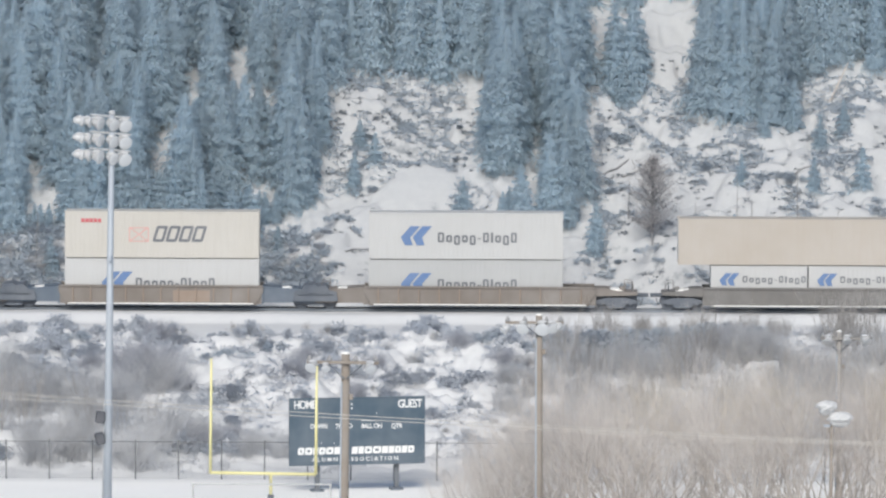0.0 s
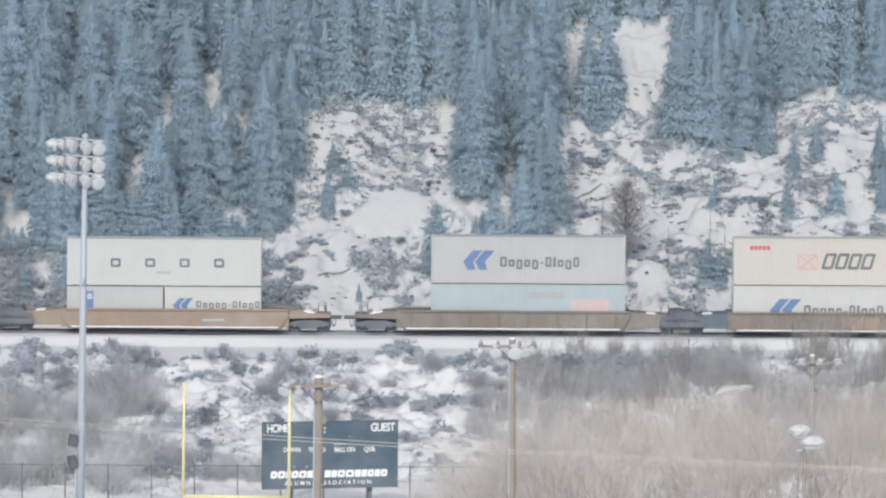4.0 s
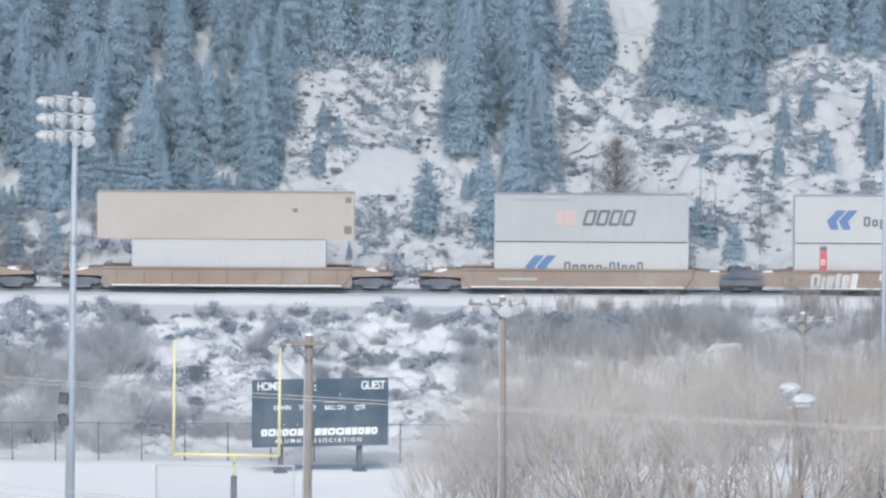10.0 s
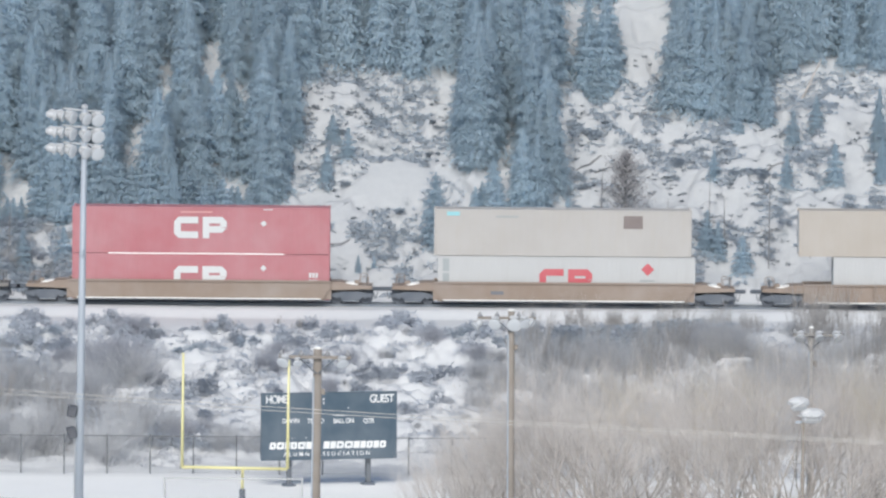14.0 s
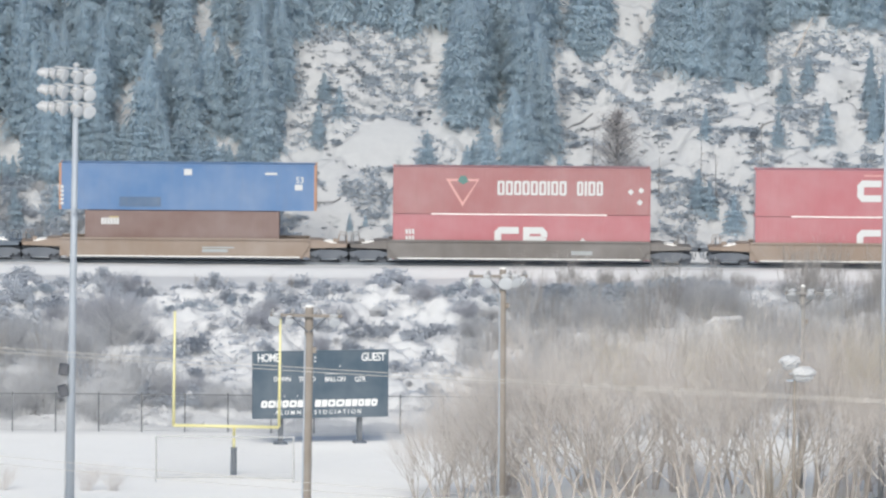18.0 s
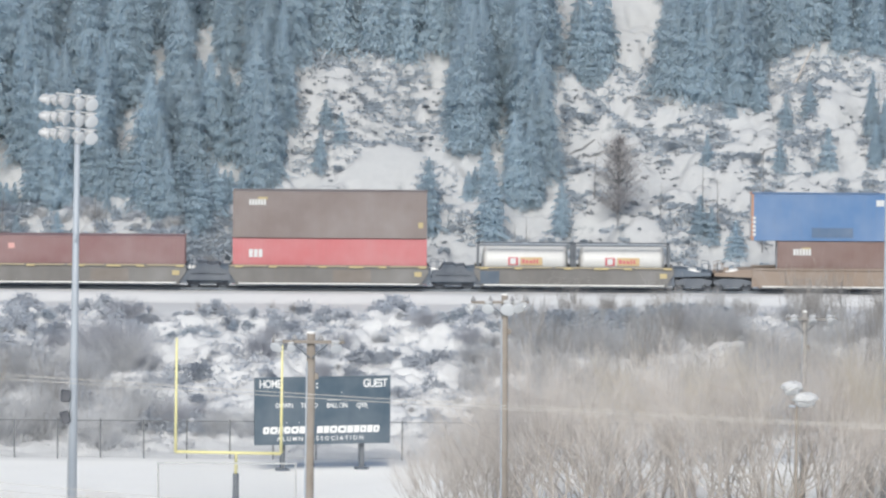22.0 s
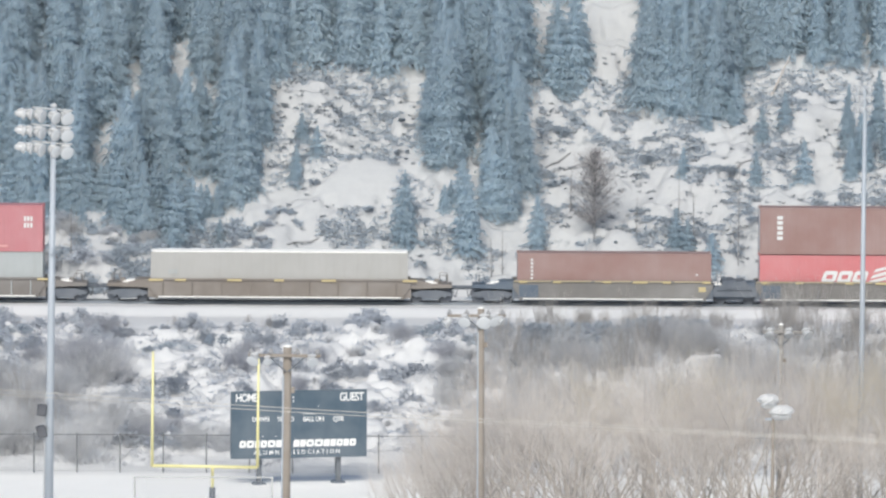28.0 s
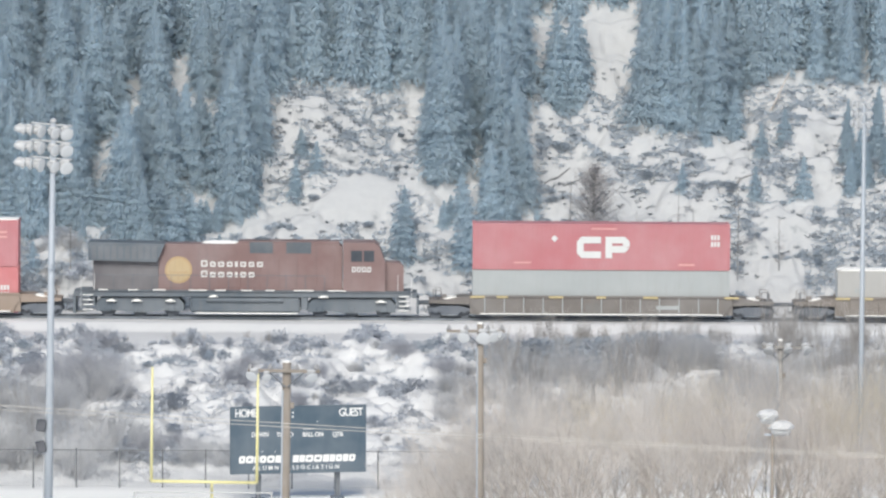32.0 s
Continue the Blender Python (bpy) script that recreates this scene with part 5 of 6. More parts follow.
@functools.cache
def snow_slab(length, width):
    rnd = random.Random(3)
    n = 40
    top = [(length * (i / n - 0.5), 0.05 + 0.035 * rnd.random() + (0 if 0 < i < n else -0.045)) for i in range(n + 1)]
    return Geo().prism([(-length / 2, 0)] + [(length / 2, 0)] + top[::-1], -width / 2, width / 2).mesh("snow_cover")


FACE = -WIDTH / 2 - 0.002      # near side of a container


def mark(geo_or_mesh, material, fx, z, name="marking", label=""):
    """A marking whose left foot stands at the fraction fx of the side's length, z above the container's floor."""
    def draw(ob, L, h):
        for g in geo_or_mesh if isinstance(geo_or_mesh, list) else [geo_or_mesh]:
            put(name, g.mesh(name), material, ob, label, pose((fx - 0.5) * L, FACE, z))
    return draw


SMALL, TALL, DROP = (0.5, 0.72), (0.5, 1.0), (0.5, 0.98, -0.26)
NARROW = (0.2, 1.0)
SHIP_WORD = [(0.55, 1.0), SMALL, DROP, SMALL, DROP, (0.3, 0.12, 0.32), TALL, NARROW, SMALL, DROP, TALL]


def chevrons(s):
    """Two plain slanted chevrons."""
    return [Geo().prism([(dx * s, 0.42 * s), (dx * s + 0.22 * s, 0.0), (dx * s + 0.62 * s, 0.0), (dx * s + 0.50 * s, 0.42 * s), (dx * s + 1.0 * s, s), (dx * s + 0.50 * s, s)], -0.012, 0) for dx in (0.0, 0.62)]


def ship_marks(fx=0.165, z=0.85, s=1.2, wx=0.355, wh=0.62, word=4.9):
    w = word / 6.6
    return (mark(chevrons(s), LOGO_BLUE, fx, z, "logo", "plain blue chevron"),
            mark(rings(SHIP_WORD, w, wh, 0.12, stroke=wh * 0.2), INK, wx, z + 0.2, "letter_bar", "dark bar"))


def block_ring(w, h, t, cut):
    """A plain rounded block with a slot."""
    c = 0.22 * h
    g = Geo()
    g.prism([(0, c), (c, 0), (w, 0), (w, t), (t + 0.04, t), (t, t + 0.04), (t, h - t - 0.04), (t + 0.04, h - t), (w, h - t), (w, h), (c, h), (0, h - c)][::1], -0.012, 0)
    if cut == "low":
        g = Geo()
        g.prism([(0, 0), (t, 0), (t, h), (0, h)], -0.012, 0)
        g.prism([(t, h - t), (w - c, h - t), (w - c, h), (t, h)], -0.012, 0)
        g.prism([(w - c, h), (w, h - c), (w, h * 0.30 + c), (w - t, h * 0.30 + c), (w - t, h - t), (w - c, h - t)], -0.012, 0)
        g.prism([(t, h * 0.26), (w - c, h * 0.26), (w, h * 0.26 + c), (w - t, h * 0.30 + c), (w - t, h * 0.26 + t), (t, h * 0.26 + t)], -0.012, 0)
    return g


def rail_marks(material, fx, z, h=1.35):
    w = h * 1.12
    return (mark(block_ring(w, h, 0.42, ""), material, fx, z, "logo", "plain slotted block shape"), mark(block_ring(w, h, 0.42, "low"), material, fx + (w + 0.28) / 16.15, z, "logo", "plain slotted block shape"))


def small_code(fx, z, material=MARK_WHITE, rows=2):
    g = [Geo().box(i * 0.2, i * 0.2 + 0.14, -0.01, 0, r * 0.42, r * 0.42 + 0.3) for r in range(rows) for i in range(3)]
    return mark(g, material, fx, z, "code_bar", "small plain bar")


def diamond(fx, z, s, material=MARK_WHITE):
    return mark(Geo().prism([(0, s), (s, 0), (2 * s, s), (s, 2 * s)], -0.011, 0), material, fx, z, "placard")


def mark_text(text, height, fx, z, material=MARK_WHITE):
    return mark(islands(lettering(text, height)), material, fx, z, "letter", f"white figure of {text}")


def slab(fx, z, w, h, material, name="marking", label=""):
    return mark(Geo().box(0, w, -0.011, 0, 0, h), material, fx, z, name, label)


def column(fx, z, n, s, material, h=0.3):
    g = [Geo().box(0, s, -0.011, 0, i * (h + 0.1), i * (h + 0.1) + h) for i in range(n)]
    return mark(g, material, fx, z, "code_bar", "small plain bar")


# ---- well cars
@functools.cache
def sideframe_mesh():
    g = Geo()
    for s in (-1, 1):
        y0, y1 = (-1.16, -0.98) if s < 0 else (0.98, 1.16)
        g.prism([(-1.25, 0.42), (-1.25, 0.62), (-0.55, 0.80), (0.55, 0.80), (1.25, 0.62), (1.25, 0.42), (0.75, 0.46), (0.45, 0.2), (-0.45, 0.2), (-0.75, 0.46)], y0, y1)
        for x in (-0.89, 0.89):
            g.tube((x, y0 - 0.02, 0.46), (x, y1 + 0.02, 0.46), 0.14, 0.14, 8)
        for x in (-0.18, 0, 0.18):
            g.tube((x, (y0 + y1) / 2, 0.28), (x, (y0 + y1) / 2, 0.6), 0.08, 0.08, 8)
    g.box(-0.25, 0.25, -1.0, 1.0, 0.42, 0.72)
    return g.mesh("truck")


@functools.cache
def wheelset_mesh():
    g = Geo().tube((0, -0.9, 0), (0, 0.9, 0), 0.08, 0.08, 8)
    for s in (-1, 1):
        g.revolve((0, s * 0.80, 0), (0, -s, 0), [(0, 0.40), (0.0, 0.46), (0.10, 0.465), (0.12, 0.50), (0.14, 0.40)], 20)
        g.tube((0, s * 0.72, 0), (0, s * 0.83, 0), 0.14, 0.14, 10)
        for k in range(4):
            a = k * math.pi / 2
            g.box(0.22 * math.cos(a) - 0.05, 0.22 * math.cos(a) + 0.05, s * 0.80 - 0.012, s * 0.80 + 0.012, 0.22 * math.sin(a) - 0.05, 0.22 * math.sin(a) + 0.05)
    return g.mesh("wheelset")


WHEELS = []      # (wheelset, its place on the truck)


@functools.cache
def bolster_mesh():
    """The dark joint between two units over a shared truck, with its brake gear."""
    g = Geo().prism([(-1.42, 0.5), (-1.30, 1.12), (-0.85, 1.22), (-0.7, 1.50), (-0.1, 1.56), (0.15, 1.44), (0.62, 1.50), (0.9, 1.2), (1.32, 1.1), (1.42, 0.5)], -1.47, 1.47)
    g.box(-0.5, 0.1, -1.52, -1.475, 1.0, 1.4, 0.02).box(0.45, 0.8, -1.52, -1.475, 0.9, 1.3, 0.02)
    return g.tube((-1.1, -1.53, 0.95), (1.1, -1.53, 0.95), 0.04, 0.04, 6).mesh("articulation")


def truck(parent, x, joint=False):
    if joint:
        put("articulation", bolster_mesh(), TRUCK_STEEL, parent, "dark joint over the shared truck", pose(x, 0, 0))
    t = put("truck", sideframe_mesh(), TRUCK_STEEL, parent, "grimy dark truck", pose(x, 0, 0))
    for dx in (-0.89, 0.89):
        m = pose(dx, 0, 0.46)
        ws = put("wheelset", wheelset_mesh(), TRUCK_STEEL, t, "", m)
        WHEELS.append((ws, m))
    return t


@functools.cache
def well_side_mesh(L, top, bottom, slope):
    """One side sill: a deep plate with raked ends, top chord and bottom chord."""
    a = L / 2
    g = Geo()
    g.prism([(-a, top - 0.35), (-a, top), (a, top), (a, top - 0.35), (a - slope, bottom), (-a + slope, bottom)], -0.05, 0.05)
    g.box(-a, a, -0.13, 0.13, top - 0.02, top + 0.10, 0.012)
    g.box(-a + slope * 0.8, a - slope * 0.8, -0.10, 0.10, bottom - 0.08, bottom + 0.05, 0.012)
    return g.mesh("side_sill")


@functools.cache
def rib_mesh(z0, z1):
    return Geo().box(-0.035, 0.035, -0.09, 0, z0, z1, 0.01).mesh("rib")


@functools.cache
def end_mesh(length, left, z, deep):
    """The raised platform over a truck, tapering to the coupler."""
    s = -1 if left else 1
    g = Geo()
    g.prism([(0, z - 0.5), (0, z), (s * length * 0.25, z), (s * length * 0.55, z - 0.18), (s * length, z - 0.22), (s * length, z - 0.42), (s * length * 0.3, z - 0.48)][::s] if not deep else [(0, 0.4), (0, z), (s * length * 0.6, z - 0.1), (s * length, z - 0.2), (s * length, 0.4)][::s], -1.30, 1.30)
    return g.mesh("end_platform")


def well_car(x0, x1, body, label, left_end=2.55, right_end=2.55, left_coupler=True, right_coupler=True, left_truck=True, right_truck=True, end_mat=None, ribs=0, top=1.38,
             rib_mat=None, tabs=None, extras=(), deep=False):
    """A well car unit; x0, x1: the ends of its well at the clip's start."""
    ob = thing("well_car", label, "freight car", "well cars")
    L, cx = x1 - x0, (x0 + x1) / 2
    em = end_mat or body
    for s in (-1, 1):
        put("side_sill", well_side_mesh(round(L, 2), top, 0.30, 0.5), body, ob, "", pose(0, s * 1.42, 0))
        for i in range(ribs):
            put("rib", rib_mesh(0.36, top - 0.05), rib_mat or body, ob, "", pose(-L / 2 + 0.9 + (L - 1.8) * i / max(1, ribs - 1), s * 1.47 + (0.09 if s > 0 else 0), 0))
    put("snow_strip", box_mesh("snow_strip", -L / 2 + 0.6, L / 2 - 0.6, -1.60, -1.53, 0.30, 0.365, 0.01), SNOW, ob, "snow lying along the lower flange")
    put("lower_flange", box_mesh("lower_flange", -L / 2 + 0.5, L / 2 - 0.5, -1.61, -1.522, 0.26, 0.298), DARK_STEEL, ob)
    put("well_floor", box_mesh("well_floor", -L / 2 + 0.4, L / 2 - 0.4, -1.37, 1.37, 0.20, 0.245), DARK_STEEL, ob)
    for s, length, coup, tr in ((-1, left_end, left_coupler, left_truck), (1, right_end, right_coupler, right_truck)):
        put("bulkhead", box_mesh("bulkhead", -0.06, 0.06, -1.37, 1.37, 0.3, top), em, ob, "", pose(s * (L / 2 - 0.02), 0, 0))
        put("end_gusset", box_mesh("end_gusset", -0.56, 0.0, -1.36, -1.26, 0.31, top - 0.05), TRUCK_STEEL if deep else body, ob, "", pose(s * (L / 2 - 0.08) + (0.56 if s < 0 else 0.0), 0, 0))
        if length > 0:
            end = put("end_platform", end_mesh(length, s < 0, top, not coup), em, ob, "", pose(s * (L / 2 + 0.045), 0, 0))
            for gy in (-1.2, 1.2):
                put("grab_rail", grab_mesh(s), em, end, "", pose(s * length * 0.7, gy, top - 0.2))
            if coup:
                put("brake_wheel", brake_wheel_mesh(), DARK_STEEL, end, "", pose(s * length * 0.85, 0, top - 0.2))
                put("brake_box", box_mesh("brake_box", -0.15, 0.15, -1.0, -0.6, 0.0, 0.3, 0.03), em, end, "", pose(s * length * 0.62, 0, top - 0.2))
            put("snow_patch", drift_mesh(), SNOW, end, "patch of snow", pose(s * length * 0.42, -0.3, top - 0.16))
        if coup:
            put("coupler", box_mesh("coupler", -0.45, 0.45, -0.14, 0.14, 0.78, 1.02, 0.04), TRUCK_STEEL, ob, "", pose(s * (L / 2 + length + 0.3), 0, 0))
            put("air_hose", hose_mesh(), DARK_STEEL, ob, "", pose(s * (L / 2 + length + 0.25), -0.35, 0))
        if tr:
            truck(ob, s * (L / 2 + (length * 0.50 if coup or deep else length + 0.08)), not coup)
    for fx, w in (tabs or ()):
        put("yellow_label", box_mesh("yellow_label", 0, w, -0.012, 0, 0, 0.14), MARK_YELLOW, ob, "small yellow label", pose((fx - 0.5) * L, -1.555, top - 0.06))
    for ex in extras:
        ex(ob, L, top)
    return rolling(ob, cx)


@functools.cache
def grab_mesh(s):
    return Geo().line([(0, 0, -0.2), (0, 0, 0.52), (s * 0.06, 0, 0.58), (s * 0.44, 0, 0.54), (s * 0.5, 0, 0.48), (s * 0.5, 0, -0.2)], 0.022).mesh("grab_rail")


@functools.cache
def brake_wheel_mesh():
    return Geo().revolve((0, -0.7, 0.38), (1, 0, 0), [(0, 0.22), (0.04, 0.24), (0.08, 0.2)], 10).tube((0.04, -0.7, -0.2), (0.04, -0.7, 0.3), 0.03, 0.03, 6).mesh("brake_wheel")


@functools.cache
def hose_mesh():
    g, pts = Geo(), [Vector((0.25 * i / 6 - 0.12, 0, 0.75 - 0.45 * math.sin(math.pi * i / 6))) for i in range(7)]
    for a, b in zip(pts, pts[1:]):
        g.tube(a, b, 0.03, 0.03, 5, False)
    return g.mesh("air_hose")


@functools.cache
def drift_mesh():
    return Geo().prism([(-0.6, 0), (0.6, 0), (0.45, 0.06), (0.15, 0.13), (-0.2, 0.1), (-0.5, 0.04)], -0.9, 0.6).mesh("snow_patch")


def sill_mark(fx, z, w, h, material, name="marking", label=""):
    def draw(ob, L, top):
        put(name, box_mesh(name, 0, w, -0.012, 0, 0, h), material, ob, label, pose((fx - 0.5) * L, -1.472, z))
    return draw


def chord_strip(material):
    """A thin worn stripe of paint along the top chord."""
    def draw(ob, L, top):
        for i in range(5):
            put("stripe", box_mesh("stripe", 0, L * 0.185, -0.01, 0, 0, 0.07), material, ob, "worn yellow stripe", pose((i * 0.2 - 0.495) * L, -1.552, top + 0.015))
    return draw


def graffiti(fx, z, spec, w, h, slant):
    def draw(ob, L, top):
        put_bars("graffiti_patch", rings(spec, w, h, 0.07, slant, 0.2), SILVER, ob, "silver sprayed shape", pose((fx - 0.5) * L, -1.472, z))
    return draw


def U(u):
    """Metres along the track from pixel positions in the camera's view."""
    # shifts that line each car up with its edges in the view
    view_shift = np.interp(-u, (-1005, -460, 82, 607, 1253, 2965, 4312, 4958, 5550, 6030, 6470, 6901, 7333, 7765, 8415, 9073),
                      (-0.05, -0.14, 0.0, -0.35, -0.3, -0.24, -0.25, -0.08, -0.12, -0.24, 0.04, 0.15, 0.36, 0.47, 0.51, 0.93))
    return (u - 641.0) / 28.25 + float(view_shift)


L20, L40, L53 = 6.06, 12.19, 16.15


def build_train():
    # first three-unit car and the long one ahead of it
    container(U(1063), 0.25, L20, 2.6, C_WHITE, "white 20-foot container with blue logo shapes in a well car", ship_marks(0.09, 1.35, 0.78, 0.33, 0.4, 3.6), smooth_side=False)
    container(U(1063) + 6.12, 0.25, L20, 2.6, C_WHITE, "white 20-foot container with blue logo shapes in a well car", ship_marks(0.09, 1.35, 0.78, 0.33, 0.4, 3.6))
    container(U(1005), 2.90, L53, 2.9, C_BEIGE, "faded beige 53-foot container stacked on two short ones", (slab(0.95, 1.6, 0.3, 0.3, C_UMBER),), smooth_side=True)
    well_car(U(1050), U(1050) + 12.9, W_GREY, "grey-brown well car carrying stacked containers", tabs=None)
    container(U(460), 0.25, L40, 2.88, C_DULL, "dull white container with blue logo shapes in a well", ship_marks())
    container(U(460), 3.18, L40, 2.92, C_WHITE, "white container with blue logo shapes stacked on another", ship_marks())
    container(U(-82), 0.25, L40, 2.88, C_WHITE, "white container with blue logo shapes in a well", ship_marks(0.19, 0.85, 1.2, 0.365))
    container(U(-82), 3.18, L40, 2.92, C_CREAM, "cream container with a pale red crest and dark bars",
              (mark(Geo().box(0, 1.25, -0.011, 0, 0, 0.06).box(0, 1.25, -0.011, 0, 0.84, 0.9).box(0, 0.06, -0.011, 0, 0.06, 0.84).box(1.19, 1.25, -0.011, 0, 0.06, 0.84)
                    .prism([(0.06, 0.06), (0.16, 0.06), (1.19, 0.84), (1.09, 0.84)], -0.014, 0).prism([(0.06, 0.84), (1.09, 0.06), (1.19, 0.06), (0.16, 0.84)], -0.017, 0), FADED_RED, 0.33, 1.0, "logo", "pale red crossed frame"),
               mark(rings([(0.62, 1)] * 4, 1.15, 1.0, 0.1, 0.3, 0.17), INK, 0.45, 1.0, "letter_bar", "slanted dark bar"),
               mark(bars([(0.5, 0.8)] * 5, 0.42, 0.3, 0.05), LOGO_RED, 0.085, 2.2, "letter_bar", "small red bar")))
    container(U(-607), 0.25, L40, 2.88, C_TEAL, "teal-grey container in a well", (slab(0.50, 2.05, 2.2, 0.35, C_GREY, "stain", "dull grey patch"), slab(0.72, 1.2, 2.4, 0.75, FAINT_RED, "stain", "faint red patch")))
    container(U(-607), 3.18, L40, 2.92, C_DULL, "dull white container with blue logo shapes stacked on another", ship_marks())
    well_car(U(452), U(452) + 14.5, W_BROWN, "brown ribbed well car with pale ribs", 3.0, 2.6, False, True, False, True, ribs=11, rib_mat=W_TAN)
    well_car(U(-92), U(-92) + 12.8, W_BROWN, "brown ribbed well car with pale ribs", 2.75, 3.2, False, False, True, True, W_NAVY, 11, rib_mat=W_TAN, extras=(sill_mark(0.56, 0.45, 2.3, 0.7, W_TAN),))
    well_car(U(-616) - 1.8, U(-616) + 12.8, W_BROWN, "brown well car with dark ends", 2.6, 2.75, True, False, True, False, ribs=8)
    # second three-unit car, tan, with sprayed shapes
    container(U(-1253), 0.25, L20, 2.6, C_DULL, "dull white 20-foot container with a blue tag", (slab(0.2, 1.1, 0.45, 1.2, LOGO_BLUE, "tag", "blue tag"), mark(rings([(0.6, 1)], 0.45, 0.3, 0.0, 0.0, 0.08, 0.016), MARK_WHITE, 0.215, 1.8, "tag_sign")))
    container(U(-1253) + 6.12, 0.25, L20, 2.6, C_WHITE, "white 20-foot container with blue logo shapes", ship_marks(0.09, 1.1, 0.78, 0.33, 0.4, 3.6))
    container(U(-1253), 2.91, L40, 2.92, C_WHITE, "white container with four spaced dark bars",
              (mark(rings([(0.6, 1)] * 4, 1.05, 0.55, 1.53, 0.0, 0.14), INK, 0.225, 1.15, "letter_bar", "dark block"), slab(0.46, 0.75, 0.9, 0.12, C_GREY)))
    container(U(-1791), 0.25, L40, 2.88, C_WHITE, "white container with a small red tag in a well", (slab(0.13, 1.1, 0.45, 1.3, LOGO_RED, "tag", "red tag"), mark(rings([(0.6, 1)], 0.4, 0.34, 0.0, 0.0, 0.08, 0.016), MARK_WHITE, 0.138, 1.55, "tag_sign"), slab(0.13, 2.45, 0.45, 0.25, INK)))
    container(U(-1791), 3.18, L40, 2.92, C_WHITE, "white container with blue logo shapes stacked on another", ship_marks())
    container(U(-2323), 0.25, L40, 2.88, C_WHITE, "white container with blue logo shapes in a well", ship_marks(0.16, 0.85, 1.2, 0.36))
    container(U(-2323), 3.18, L40, 2.92, C_DULL, "grey-white container with a faded red patch and dark bars",
              (slab(0.32, 1.0, 1.2, 0.95, FAINT_RED), mark(rings([(0.62, 1)] * 4, 1.15, 1.0, 0.1, 0.3, 0.17), INK, 0.45, 1.0, "letter_bar", "slanted dark bar"), slab(0.1, 2.55, 3.6, 0.12, C_GREY)))
    well_car(U(-1262), U(-1262) + 14.2, W_TAN, "tan-orange well car, weathered", 3.0, 2.6, False, True, False, True, extras=(sill_mark(0.62, 0.7, 1.4, 0.16, C_GREY),))
    well_car(U(-1800), U(-1800) + 12.8, W_TAN, "tan well car with sprayed silver shapes", 2.9, 3.0, False, False, True, True,
             extras=(graffiti(0.10, 0.35, [(0.62, 0.9), (0.3, 0.7), (0.5, 0.8), (0.34, 0.95), (0.5, 0.85), (0.44, 0.95)], 0.95, 0.98, 0.15), graffiti(0.44, 0.85, [(0.7, 1), (0.8, 0.9), (0.7, 1)], 0.5, 0.45, 0.1), graffiti(0.70, 0.35, [(0.8, 1), (0.7, 0.95), (0.3, 0.6), (0.8, 1), (0.6, 0.8)], 0.8, 0.95, 0.0)))
    well_car(U(-2332) - 1.7, U(-2332) + 12.8, W_TAN, "tan-orange well car, weathered", 2.6, 2.9, True, False, True, False, extras=(sill_mark(0.16, 0.75, 2.4, 0.16, C_GREY),))
    # single long wells
    container(U(-2965), 0.3, L40, 2.9, C_WHITE, "plain white container in a well", (slab(0.955, 0.75, 0.25, 0.3, C_GREY),))
    container(U(-3027), 3.22, L53, 2.9, C_BEIGE, "faded beige 53-foot container with dark end marks", (slab(0.96, 0.35, 0.45, 0.5, C_UMBER), slab(0.965, 2.3, 0.35, 0.35, C_UMBER), slab(0.76, 1.7, 0.3, 0.25, C_UMBER)), smooth_side=True)
    well_car(U(-3017), U(-3017) + 15.6, W_TAN, "tan-brown long well car", tabs=None, ribs=9, rib_mat=W_TAN)
    container(U(-3665), 0.22, L53, 2.88, C_WHITE, "white 53-foot container with red block shapes in a well",
              rail_marks(LOGO_RED, 0.395, 0.74) + (diamond(0.79, 1.7, 0.4, LOGO_RED), slab(0.785, 1.35, 0.9, 0.1, C_GREY), column(0.02, 1.0, 2, 0.4, C_GREY, 0.8)))
    container(U(-3672), 3.12, L53, 2.92, C_PALE, "pale weathered 53-foot container with a dark grey panel", (slab(0.735, 1.75, 1.2, 0.8, C_UMBER), slab(0.05, 2.5, 0.8, 0.25, CYAN), slab(0.24, 2.4, 1.4, 0.1, C_GREY)), smooth_side=True)
    well_car(U(-3672), U(-3672) + 16.3, W_TAN, "tan long well car with small yellow labels", extras=(sill_mark(0.22, 0.7, 0.8, 0.2, INK),))
    container(U(-4312), 0.22, L53, 2.88, C_RED, "red 53-foot container with white block shapes in a well", rail_marks(MARK_WHITE, 0.395, 0.75) + (small_code(0.92, 1.0), diamond(0.73, 1.8, 0.2), slab(0.14, 2.85, 11.0, 0.07, SNOW, "snow_line", "snow along the seam")))
    container(U(-4312), 3.12, L53, 2.92, C_RED, "red 53-foot container with white block shapes on top", rail_marks(MARK_WHITE, 0.395, 0.95) + (diamond(0.73, 1.7, 0.2), slab(0.42, 2.55, 2.0, 0.08, FADED_RED), slab(0.74, 2.74, 0.6, 0.06, MARK_WHITE)))
    well_car(U(-4320), U(-4320) + 16.5, W_TAN, "tan long well car under red containers")
    container(U(-4958), 0.22, L53, 2.88, C_RED, "red 53-foot container with white block shapes in a well", rail_marks(MARK_WHITE, 0.395, 0.75) + (small_code(0.05, 1.2), diamond(0.725, 1.05, 0.2), slab(0.15, 2.85, 11.0, 0.07, SNOW, "snow_line", "snow along the seam")))
